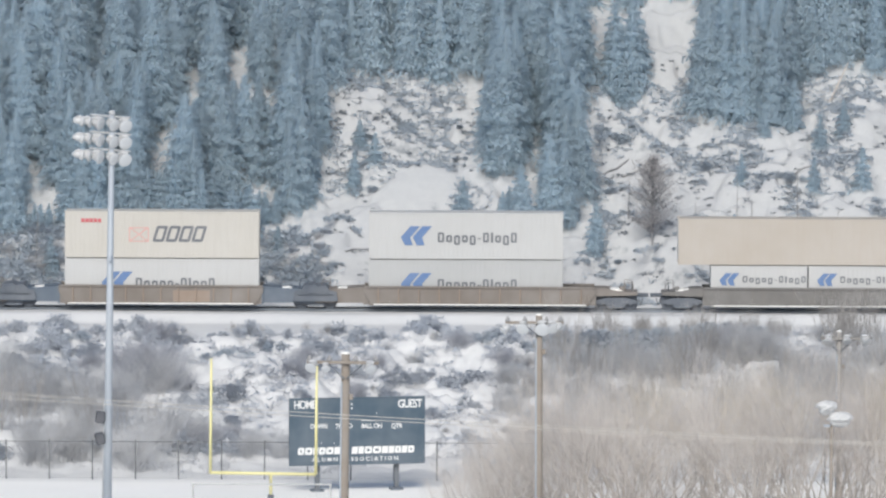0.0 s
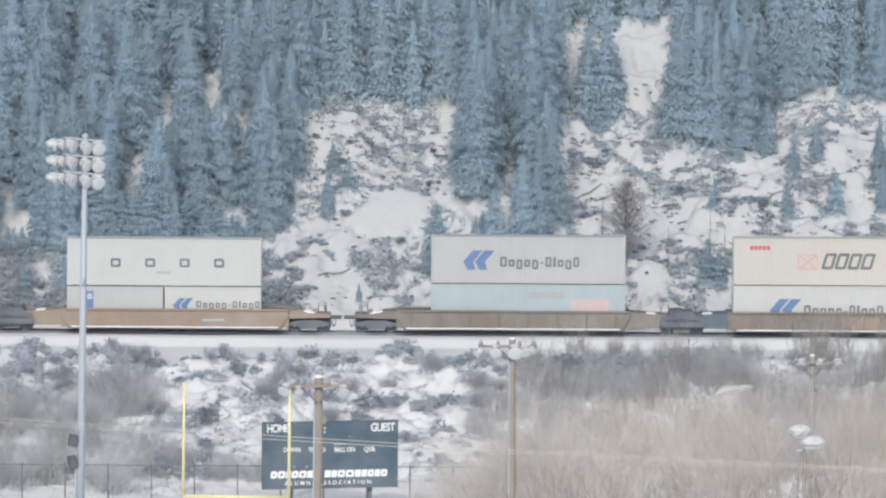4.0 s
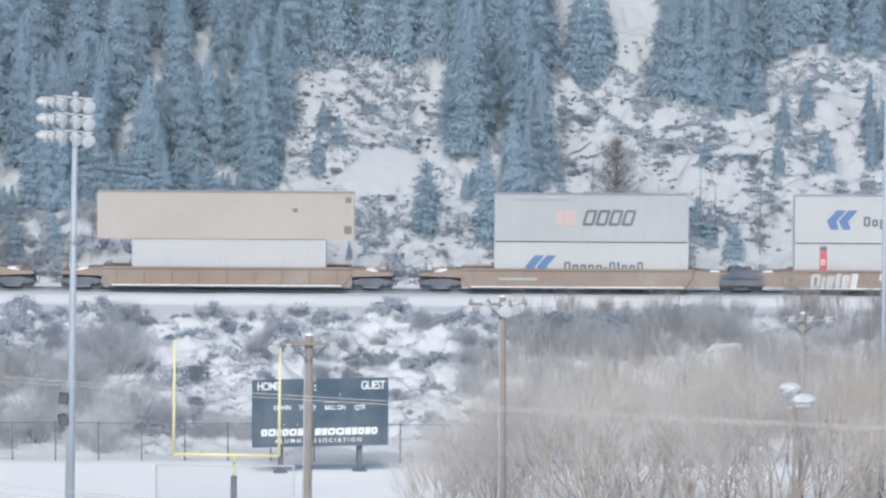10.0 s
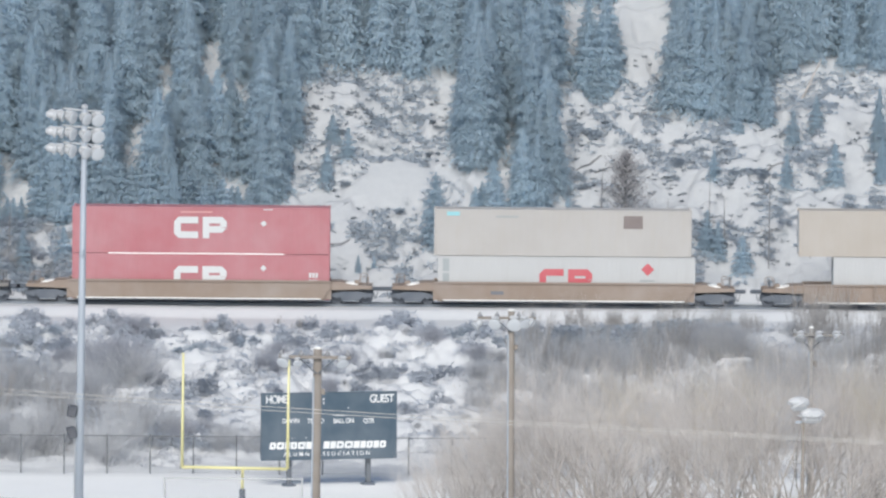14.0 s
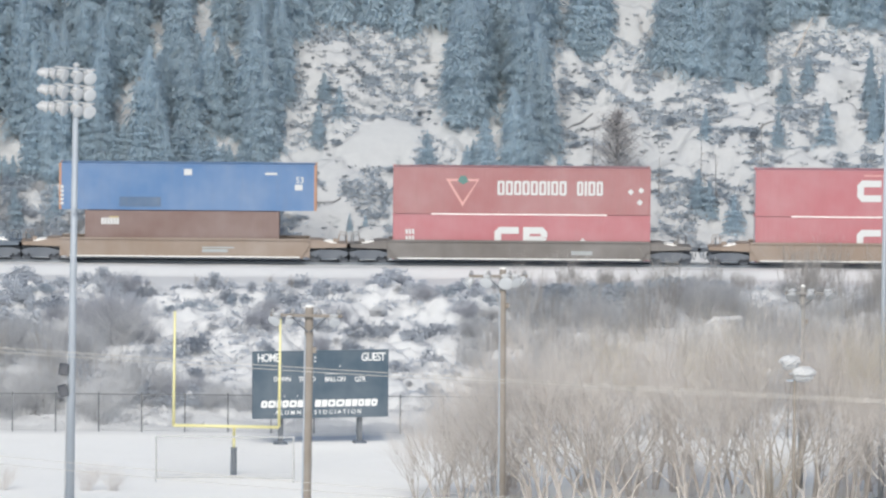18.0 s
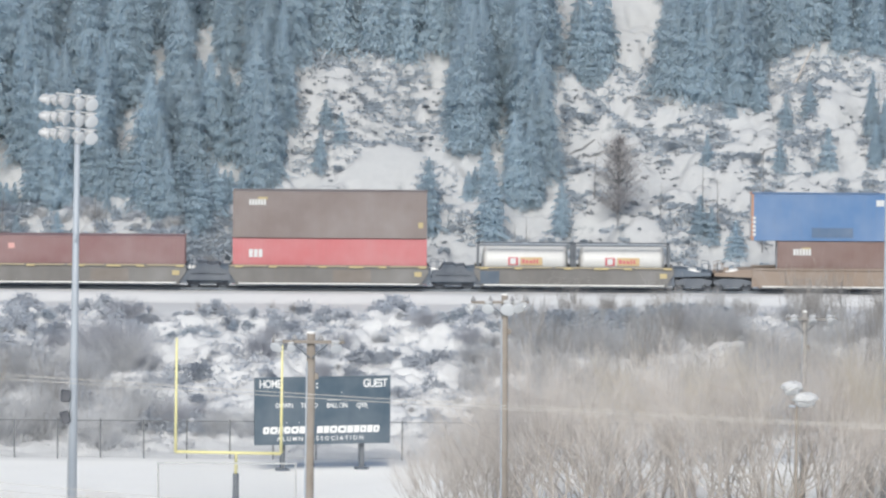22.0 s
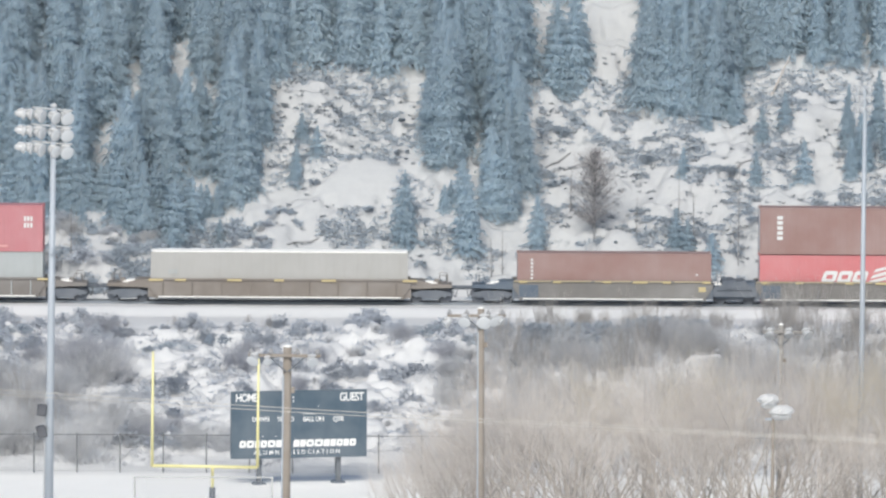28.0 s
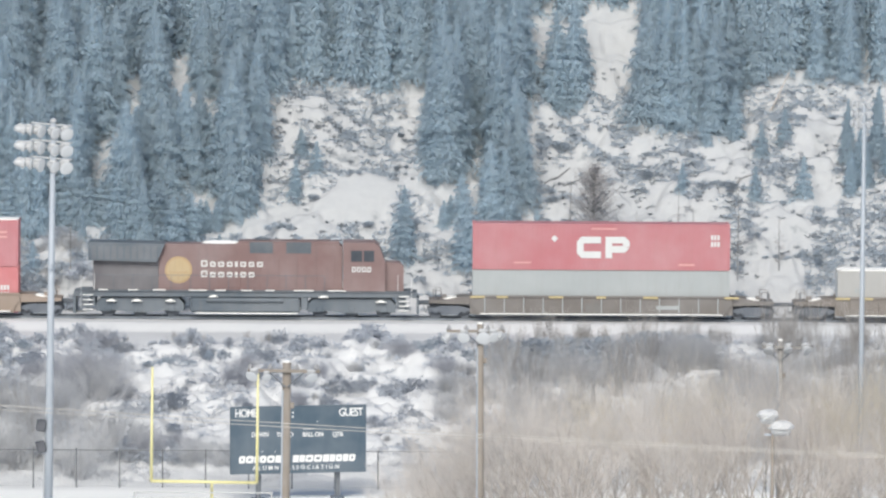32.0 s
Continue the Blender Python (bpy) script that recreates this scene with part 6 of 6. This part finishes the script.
    container(U(-4958), 3.12, L53, 2.92, C_BRICK, "brick red 53-foot container with a triangle emblem",
              (mark(Geo().prism([(0, 1.75), (2.1, 1.75), (1.95, 1.6), (0.25, 1.6)], -0.011, 0).prism([(0, 1.75), (1.05, 0), (1.05, 0.3), (0.25, 1.6)], -0.011, 0).prism([(1.05, 0), (2.1, 1.75), (1.95, 1.6), (1.05, 0.3)], -0.011, 0), FADED_RED, 0.205, 0.45, "logo", "pale red triangle"),
               mark(Geo().prism([(0, 0.2), (0.35, 0), (0.7, 0.2), (0.5, 0.55), (0.2, 0.55)], -0.016, 0), MARK_GREEN, 0.25, 1.85, "emblem"),
               mark(rings([(0.62, 1)] * 6 + [(0.22, 1), (0.62, 1), (0.62, 1), (0.7, 0.0), (0.55, 1), (0.22, 1), (0.62, 1), (0.55, 1)], 0.72, 0.9, 0.075, 0.0, 0.15), MARK_WHITE, 0.405, 1.2, "letter_bar", "white bar"),
               diamond(0.91, 1.25, 0.2), diamond(0.95, 1.35, 0.2), diamond(0.945, 0.6, 0.2)))
    well_car(U(-4966), U(-4966) + 16.4, W_DARK, "dark brown long well car", extras=(sill_mark(0.70, 0.6, 1.3, 0.25, C_GREY),))
    container(U(-5502), 0.35, L40, 2.82, C_BROWN, "dark brown container in a well", (mark(bars([(0.5, 1)] * 6, 0.3, 0.4, 0.04), MARK_WHITE, 0.085, 1.95, "letter_bar", "small pale bar"), slab(0.125, 2.3, 0.6, 0.14, MARK_YELLOW)))
    container(U(-5548), 3.21, L53, 2.9, C_BLUE, "blue 53-foot container with orange end posts",
              (slab(0.485, 2.2, 0.5, 0.38, MARK_WHITE), slab(0.915, 1.3, 0.48, 0.36, MARK_WHITE), mark_text("53", 0.4, 0.917, 1.75), slab(0.80, 2.25, 0.75, 0.14, MARK_WHITE), column(0.006, 0.3, 5, 0.2, MARK_WHITE, 0.16), slab(0.235, 0.2, 2.6, 0.62, STAIN_BLUE, "stain", "dark rubbed patch")), None, ORANGE, True)
    well_car(U(-5545), U(-5545) + 15.6, W_TAN, "tan-orange long well car", extras=(sill_mark(0.57, 0.85, 2.0, 0.1, C_GREY), sill_mark(0.57, 0.6, 1.6, 0.2, C_GREY)))
    # five-unit car; its deep dark ends paint in the shadow above the trucks
    for k in range(2):
        tank_container(U(-6030) + k * 6.08)
    tabs = ((0.03, 0.5), (0.2, 0.5), (0.45, 0.5), (0.6, 0.9), (0.75, 0.5), (0.95, 0.5))
    five = (-6034, -6476, -6908, -7340, -7772)
    names = ("grey-brown well unit carrying tanks", "grey-brown well unit with yellow labels", "grey-brown well unit with yellow labels", "grey-brown well unit with yellow labels", "grey-brown end well unit with yellow labels")
    for i, (u, lab) in enumerate(zip(five, names)):
        last, first = i == 4, i == 0
        well_car(U(u), U(u) + 12.5, W_GREY, lab, 2.5 if last else 2.6, 2.5 if first else 0.12, last, first, True, first, W_NAVY, 0, tabs=tabs, deep=True, extras=(chord_strip(STRIPE), sill_mark(0.93, 0.8, 0.45, 0.3, MARK_YELLOW), sill_mark(0.52, 0.45, 2.4, 0.75, W_BROWN) if i in (1, 2) else sill_mark(0.03, 0.4, 1.2, 0.8, W_NAVY)))
    container(U(-6470), 0.25, L40, 2.88, C_RED2, "red container with small white bars in a well", (mark(bars([(0.6, 1)] * 3, 0.4, 0.5, 0.06), MARK_WHITE, 0.085, 1.7, "letter_bar", "small white bar"), column(0.955, 0.5, 2, 0.1, MARK_WHITE, 0.15)))
    container(U(-6470), 3.18, L40, 2.92, C_UMBER, "grey-umber container stacked on a red one", (mark(bars([(0.5, 1)] * 6, 0.28, 0.35, 0.04), MARK_WHITE, 0.085, 2.05, "letter_bar", "small pale bar"), slab(0.13, 2.4, 0.6, 0.14, MARK_YELLOW), slab(0.955, 0.65, 0.3, 0.35, MARK_YELLOW)))
    container(U(-6901), 0.3, L40, 2.92, C_MAROON, "maroon container in a well, nothing on top", (slab(0.09, 2.1, 0.4, 0.35, FADED_RED), slab(0.955, 0.8, 0.12, 0.12, MARK_WHITE)))
    container(U(-7333), 0.25, L40, 2.88, C_RED2, "bright red container with slanted white bars in a well",
              (mark(rings([(0.75, 1)] * 3, 1.15, 0.75, 0.1, 0.35, 0.24), MARK_WHITE, 0.315, 1.15, "letter_bar", "slanted white bar"),
               mark(Geo().prism([(0, 0), (1.1, 0.25), (1.25, 0.5), (0.1, 0.2)], -0.011, 0).prism([(0.15, 0.32), (1.2, 0.6), (1.35, 0.85), (0.3, 0.55)], -0.011, 0).prism([(0.3, 0.7), (1.3, 0.95), (1.45, 1.15), (0.55, 0.95)], -0.011, 0), MARK_WHITE, 0.56, 1.1, "logo", "white wing shapes")))
    container(U(-7333), 3.18, L40, 2.92, C_RUST, "red-brown container with an upright row of pale bars", (column(0.09, 0.9, 5, 0.35, MARK_WHITE, 0.22),))
    container(U(-7765), 0.3, L40, 2.88, C_RUST, "red-brown container in a well, nothing on top", (column(0.07, 1.0, 7, 0.16, MARK_WHITE, 0.13), slab(0.92, 1.5, 0.1, 0.1, MARK_WHITE)))
    # long wells before the locomotive
    container(U(-8415), 0.24, L53, 2.9, C_LIGHT, "light grey 53-foot container with snow on its roof", (small_code(0.07, 1.5, C_GREY, 1),), smooth_side=True, snow=True)
    tabs2 = ((0.0, 0.9), (0.1, 0.7), (0.3, 0.9), (0.48, 0.6), (0.66, 0.9), (0.97, 0.9))
    well_car(U(-8418), U(-8418) + 16.4, W_BROWN, "brown long well car with yellow labels", ribs=9, tabs=tabs2)
    container(U(-9073), 0.22, L53, 2.85, C_GREY, "grey 53-foot container in a well", (slab(0.735, 0.7, 0.35, 0.3, MARK_WHITE),), smooth_side=True)
    container(U(-9073), 3.09, L53, 2.92, C_RED, "red 53-foot container with white block shapes on top", rail_marks(MARK_WHITE, 0.405, 0.75) + (small_code(0.925, 1.5), diamond(0.305, 1.75, 0.22), slab(0.46, 2.55, 1.6, 0.08, FADED_RED), slab(0.16, 0.4, 1.1, 0.1, FADED_RED), slab(0.8, 0.3, 1.0, 0.1, FADED_RED)))
    well_car(U(-9076), U(-9076) + 16.4, W_DARK, "dark brown long well car with pale ribs and labels", ribs=13, rib_mat=C_GREY, tabs=tabs2, extras=(sill_mark(0.71, 0.65, 1.4, 0.22, C_GREY), sill_mark(0.44, 0.4, 1.0, 0.6, W_GREY)))
    # behind the locomotive
    container(U(-9876 - 456), 0.22, L53, 2.88, C_RED2, "red 53-foot container in a well", (small_code(0.93, 1.0),))
    container(U(-9876 - 456), 3.12, L53, 2.92, C_RED, "red 53-foot container stacked on another", (slab(0.88, 2.1, 1.2, 0.1, FADED_RED), slab(0.88, 1.8, 1.2, 0.1, FADED_RED)), snow=True)
    well_car(U(-9880 - 462), U(-9880 - 462) + 16.6, W_TAN, "tan-orange long well car behind the locomotive")


def tank_container(x):
    ob = thing("tank_container", "white cylindrical tank in a steel frame with orange tag", "tank container", "tank containers")
    L, w, h = 6.06, WIDTH / 2, 2.6
    part("vessel", Geo().revolve((-L / 2 + 0.32, 0, 1.42), (1, 0, 0), [(0, 0.3), (0.08, 0.8), (0.22, 1.08), (0.4, 1.13), (5.02, 1.13), (5.2, 1.08), (5.34, 0.8), (5.42, 0.3)], 28), TANK_WHITE, ob, smooth=True)
    for e in (-1, 1):
        for s in (-1, 1):
            put("corner_post", box_mesh("corner_post", -0.08, 0.08, -0.08, 0.08, 0.0, h, 0.015), DARK_STEEL, ob, "", pose(e * (L / 2 - 0.09), s * (w - 0.08), 0))
        part("end_beam", Geo().box(e * (L / 2 - 0.09) - 0.06, e * (L / 2 - 0.09) + 0.06, -w + 0.16, w - 0.16, h - 0.13, h).box(e * (L / 2 - 0.09) - 0.06, e * (L / 2 - 0.09) + 0.06, -w + 0.16, w - 0.16, 0, 0.15), DARK_STEEL, ob)
        part("brace", Geo().tube((e * (L / 2 - 0.1), -w + 0.2, 0.15), (e * (L / 2 - 0.1), w - 0.2, h - 0.15), 0.04, 0.04, 5).tube((e * (L / 2 - 0.1), w - 0.2, 0.15), (e * (L / 2 - 0.1), -w + 0.2, h - 0.15), 0.04, 0.04, 5), DARK_STEEL, ob)
    for s in (-1, 1):
        part("top_rail", Geo().box(-L / 2 + 0.17, L / 2 - 0.17, s * (w - 0.05) - 0.05, s * (w - 0.05) + 0.05, h - 0.1, h), DARK_STEEL, ob)
        part("bottom_rail", Geo().box(-L / 2 + 0.17, L / 2 - 0.17, s * (w - 0.05) - 0.05, s * (w - 0.05) + 0.05, 0.02, 0.14), DARK_STEEL, ob)
    part("walkway", Geo().box(-2.6, 2.6, -0.3, 0.3, 2.54, 2.58).tube((0, 0, 2.5), (0, 0, 2.64), 0.25, 0.25, 12), GALV, ob)
    y = -1.14
    for name, g, mt, px, pz in (("tag", Geo().box(0, 1.4, y - 0.03, y, 0, 0.5), MARK_ORANGE, -0.3, 1.3), ("logo", Geo().box(0, 0.62, y - 0.03, y, 0, 0.5), LOGO_RED, -1.05, 1.3), ("logo_centre", Geo().box(0.14, 0.48, y - 0.04, y - 0.031, 0.06, 0.44), MARK_WHITE, -1.05, 1.3)):
        put(name, g.mesh(name), mt, ob, "", pose(px, 0, pz))
    put_bars("letter_bar", bars([(0.5, 1), (0.4, 0.8), (0.5, 0.7), (0.3, 1), (0.3, 1)], 0.4, 0.26, 0.06, y=y - 0.03), LOGO_RED, ob, "", pose(-0.2, 0, 1.42))
    return rolling(ob, x + L / 2, 0.25)


LOCO_RED = paint("locomotive_red", (0.205, 0.128, 0.122), 0.5, 0.5, dirt=(0.12, 0.11, 0.11))
LOCO_DARK = paint("locomotive_soot", (0.095, 0.118, 0.142), 0.65, 0.4)
LOCO_SOOT = paint("locomotive_sooty_red", (0.125, 0.118, 0.128), 0.6, 0.5, dirt=(0.12, 0.12, 0.13))
SHIELD = paint("shield_gold", (0.43, 0.29, 0.14), 0.5, 0.3)
SHIELD_PALE = paint("shield_pale_gold", (0.46, 0.34, 0.18), 0.5, 0.4)
GLAZING = paint("dark_glazing", (0.05, 0.06, 0.075), 0.15, 0.1)


def locomotive():
    """A six-axle diesel heading to the right; x from its middle, z over the rail."""
    ob = thing("locomotive", "maroon diesel locomotive with gold shield, sooty radiator and dark underframe", "locomotive")
    part("underframe", Geo().box(-10.9, 10.6, -1.45, 1.45, 1.28, 1.62, 0.03), LOCO_DARK, ob)
    part("walkway", Geo().box(-10.6, 10.3, -1.55, 1.55, 1.622, 1.68), LOCO_DARK, ob)
    # long hood: engine room, radiator section with flared wings
    part("hood", Geo().prism([(-5.6, 1.69), (5.9, 1.69), (5.9, 4.45), (5.7, 4.58), (-5.6, 4.58)], -1.05, 1.05), LOCO_RED, ob)
    part("upper_hood", Geo().prism([(-0.8, 4.585), (5.7, 4.585), (5.7, 4.78), (-0.5, 4.78)], -0.95, 0.95), LOCO_RED, ob)
    part("radiator_hood", Geo().prism([(-9.7, 1.69), (-5.61, 1.69), (-5.61, 4.5), (-9.7, 4.5)], -1.05, 1.05), LOCO_SOOT, ob, "sooty dark red hood end")
    wing = part("radiator_wing", Geo().prism([(-10.0, 3.55), (-5.7, 3.45), (-5.2, 4.6), (-10.0, 4.68)], -1.5, 1.5), LOCO_DARK, ob, "sooty flared radiator")
    for i in range(10):
        x = -9.8 + i * 0.42
        part("louvre", Geo().box(x, x + 0.3, -1.53, -1.502, 3.65, 4.45), DARK_STEEL, wing)
    for x0, x1 in ((0.1, 1.55), (2.4, 3.95)):
        grille = part("grille", Geo().box(x0, x1, -1.062, -1.052, 4.02, 4.72), LOCO_DARK, ob, "dark air intake grille")
        for k in range(5):
            part("slat", Geo().box(x0 + 0.05, x1 - 0.05, -1.085, -1.063, 4.08 + k * 0.13, 4.13 + k * 0.13), DARK_STEEL, grille)
    for i in range(9):
        x = -5.1 + i * 1.18
        part("hood_door", Geo().box(x, x + 1.1, -1.075, -1.053, 1.85, 3.85, 0.01), LOCO_RED, ob)
    # cab and nose
    cab = part("cab", Geo().prism([(5.95, 1.69), (8.6, 1.69), (8.6, 3.55), (8.2, 4.55), (7.9, 4.75), (5.95, 4.75)], -1.5, 1.5), LOCO_RED, ob)
    for x0, x1 in ((6.45, 7.15), (7.25, 7.9)):
        part("side_window", Geo().box(x0, x1, -1.525, -1.503, 3.55, 4.25, 0.01), GLAZING, cab, "dark cab window")
    part("windscreen", Geo().prism([(8.53, 3.75), (8.57, 3.75), (8.30, 4.42), (8.26, 4.42)], -1.2, 1.2), GLAZING, cab)
    part("nose", Geo().prism([(8.61, 1.69), (9.75, 1.69), (9.75, 3.2), (9.5, 3.45), (8.61, 3.5)], -1.0, 1.0), LOCO_RED, ob)
    part("headlight", Geo().tube((9.74, 0.15, 2.9), (9.82, 0.15, 2.9), 0.1, 0.1, 10).tube((9.74, -0.15, 2.9), (9.82, -0.15, 2.9), 0.1, 0.1, 10), LAMP_WHITE, ob)
    put_bars("number_bar", rings([(0.6, 1)] * 4, 0.42, 0.32, 0.07, 0.0, 0.07), MARK_WHITE, cab, "small pale bar", pose(6.5, -1.504, 2.9))
    # shield and lettering bars on the hood
    sh = part("shield", Geo().revolve((-4.35, -1.076, 2.95), (0, -1, 0), [(0, 0.85), (0.012, 0.85), (0.014, 0.8)], 28), SHIELD, ob, "round golden shield")
    part("shield_rim", Geo().revolve((-4.35, -1.092, 2.95), (0, -1, 0), [(0, 0.72), (0.008, 0.72), (0.01, 0.66)], 28), SHIELD_PALE, sh)
    part("shield_bar", Geo().box(-4.95, -3.75, -1.115, -1.104, 2.75, 2.84).box(-4.39, -4.31, -1.115, -1.104, 2.3, 2.74), SHIELD, sh)
    spec = [(0.46, 1)] + [(0.40, 0.8), (0.44, 0.8), (0.40, 0.8), (0.2, 0.8), (0.42, 0.8), (0.40, 0.8), (0.44, 0.8)]
    for k, (z, n) in enumerate(((3.15, 8), (2.5, 7))):
        put_bars("letter_bar", rings(spec[:n], 0.90, 0.42, 0.15, 0.0, 0.11), SILVER, ob, "worn cream bar", pose(-2.95, -1.078, z))
    # underframe gear
    part("fuel_tank", Geo().box(-3.6, 3.3, -1.45, 1.45, 0.28, 1.27, 0.14), LOCO_DARK, ob)
    part("air_tank", Geo().tube((-2.6, -1.52, 1.1), (2.2, -1.52, 1.1), 0.13, 0.13, 10), LOCO_DARK, ob)
    for tx in (-6.75, 6.5):
        g = Geo()
        for s in (-1, 1):
            y0, y1 = (-1.2, -1.02) if s < 0 else (1.02, 1.2)
            g.prism([(-2.75, 0.34), (-2.75, 0.85), (-2.4, 1.2), (2.4, 1.2), (2.75, 0.85), (2.75, 0.34), (1.5, 0.42), (0.6, 0.28), (-0.6, 0.28), (-1.5, 0.42)], y0, y1)
            for x in (-2.0, 0.0, 2.0):
                g.box(x - 0.2, x + 0.2, y0 - 0.05, y1 + 0.05, 0.36, 0.68, 0.03)
        g.box(-0.5, 0.5, -1.0, 1.0, 0.6, 1.2)
        t = put("truck", g.mesh("truck"), LOCO_DARK, ob, "", pose(tx, 0, 0))
        for dx in (-2.0, 0.0, 2.0):
            m = pose(dx, 0, 0.46)
            WHEELS.append((put("wheelset", wheelset_mesh(), TRUCK_STEEL, t, "", m), m))
    for x0, x1, z0 in ((3.35, 3.75, 0.5), (-9.9, -9.55, 0.7), (9.3, 9.9, 0.6)):
        part("equipment_box", Geo().box(x0, x1, -1.4, 1.4, z0, 1.27, 0.03), LOCO_DARK, ob)
    # ends: steps, pilots, rails, couplers
    for e in (-1, 1):
        x = e * 10.75 - 0.1
        part("pilot", Geo().box(x - 0.08, x + 0.08, -1.45, 1.45, 0.25, 1.27), LOCO_DARK, ob)
        part("coupler", Geo().box(x + e * 0.5 - 0.4, x + e * 0.5 + 0.4, -0.15, 0.15, 0.78, 1.05, 0.04), TRUCK_STEEL, ob)
        for k in range(4):
            tread = part("step", Geo().box(x - e * 0.85 - 0.35, x - e * 0.85 + 0.35, -1.58, -1.3, 0.4 + k * 0.3, 0.44 + k * 0.3), LOCO_DARK, ob)
            part("snow_patch", Geo().box(x - e * 0.85 - 0.33, x - e * 0.85 + 0.33, -1.57, -1.32, 0.442 + k * 0.3, 0.50 + k * 0.3, 0.02), SNOW, tread, "snow on the step")
        part("handrail", Geo().tube((x - e * 0.4, -1.5, 0.5), (x - e * 0.4, -1.5, 2.7), 0.02, 0.02, 5).tube((x - e * 1.25, -1.5, 1.68), (x - e * 1.25, -1.5, 2.7), 0.02, 0.02, 5), MARK_WHITE, ob, "white grab rail")
    for i in range(13):
        x = -9.6 + i * 1.2
        part("stanchion", Geo().tube((x, -1.5, 1.68), (x, -1.5, 2.65), 0.018, 0.018, 5), LOCO_DARK, ob)
    part("handrail", Geo().tube((-9.6, -1.5, 2.65), (4.8, -1.5, 2.65), 0.018, 0.018, 5), LOCO_DARK, ob)
    rnd = random.Random(4)
    for i in range(9):
        x = -9.2 + i * 1.75 + rnd.uniform(-0.3, 0.3)
        w = rnd.uniform(0.5, 1.3)
        part("snow_patch", Geo().box(x, x + w, -1.56, -1.2, 1.682, 1.73, 0.018), SNOW, ob, "snow along the walkway")
    for x in (-8.9, -7.3, -5.2, -2.5, 4.4, 8.0):
        part("snow_patch", Geo().prism([(x, 0), (x + 0.7, 0), (x + 0.4, 0.14), (x + 0.2, 0.1)], -1.5, -1.22), SNOW, ob, "snow caught on the gear").location.z = 0.99 if abs(x) > 4.5 else 1.28
    part("snow_line", Geo().box(-3.3, 3.1, -1.5, -1.40, 0.24, 0.31, 0.015), SNOW, ob, "snow along the tank's lower edge")
    part("roof_snow", lump((-1.7, 0, 4.60), 1.3, 0.9, 0.16, 61, 6, 14), SNOW, ob, "thin snow on the hood roof")
    part("exhaust_outlet", Geo().box(0.4, 1.3, -0.3, 0.3, 4.79, 4.92, 0.03), LOCO_DARK, ob)
    part("horn", Geo().tube((5.2, 0, 4.85), (5.9, 0, 4.88), 0.05, 0.1, 8).box(5.15, 5.25, -0.05, 0.05, 4.78, 4.86), GALV, ob)
    return rolling(ob, U(-9470), 0)


build_train()
locomotive()


# ---------------------------------------------------------------- movement
SPIN = math.degrees(SPEED / 0.465)      # degrees a second


def motions():
    for ob, m in MOVERS:
        walk(ob, [(t, Matrix.Translation((run(t), 0, 0)) @ m) for t in range(0, 33, 4)])
    # axles turn only while their car is in or near the camera's view
    starts = {ob: m.translation.x for ob, m in MOVERS}
    for ws, m in WHEELS:
        x = starts[ws.parent.parent] + ws.parent.matrix_basis.translation.x
        t0, t1 = max(0.0, (-34 - x) / SPEED), min(32.0, (34 - x) / SPEED)
        k0, k1 = math.floor(t0 * FPS), math.ceil(t1 * FPS)
        rows = [(k / FPS, m @ pose(0, 0, 0, 0, SPIN * (k - k0) / FPS, 0)) for k in range(k0, k1 + 1)]
        rows = rows or [(16.0, m)]
        if rows[0][0] > 0:
            rows.insert(0, (0.0, rows[0][1]))
        if rows[-1][0] < 32:
            rows.append((32.0, rows[-1][1]))
        walk(ws, rows)


motions()
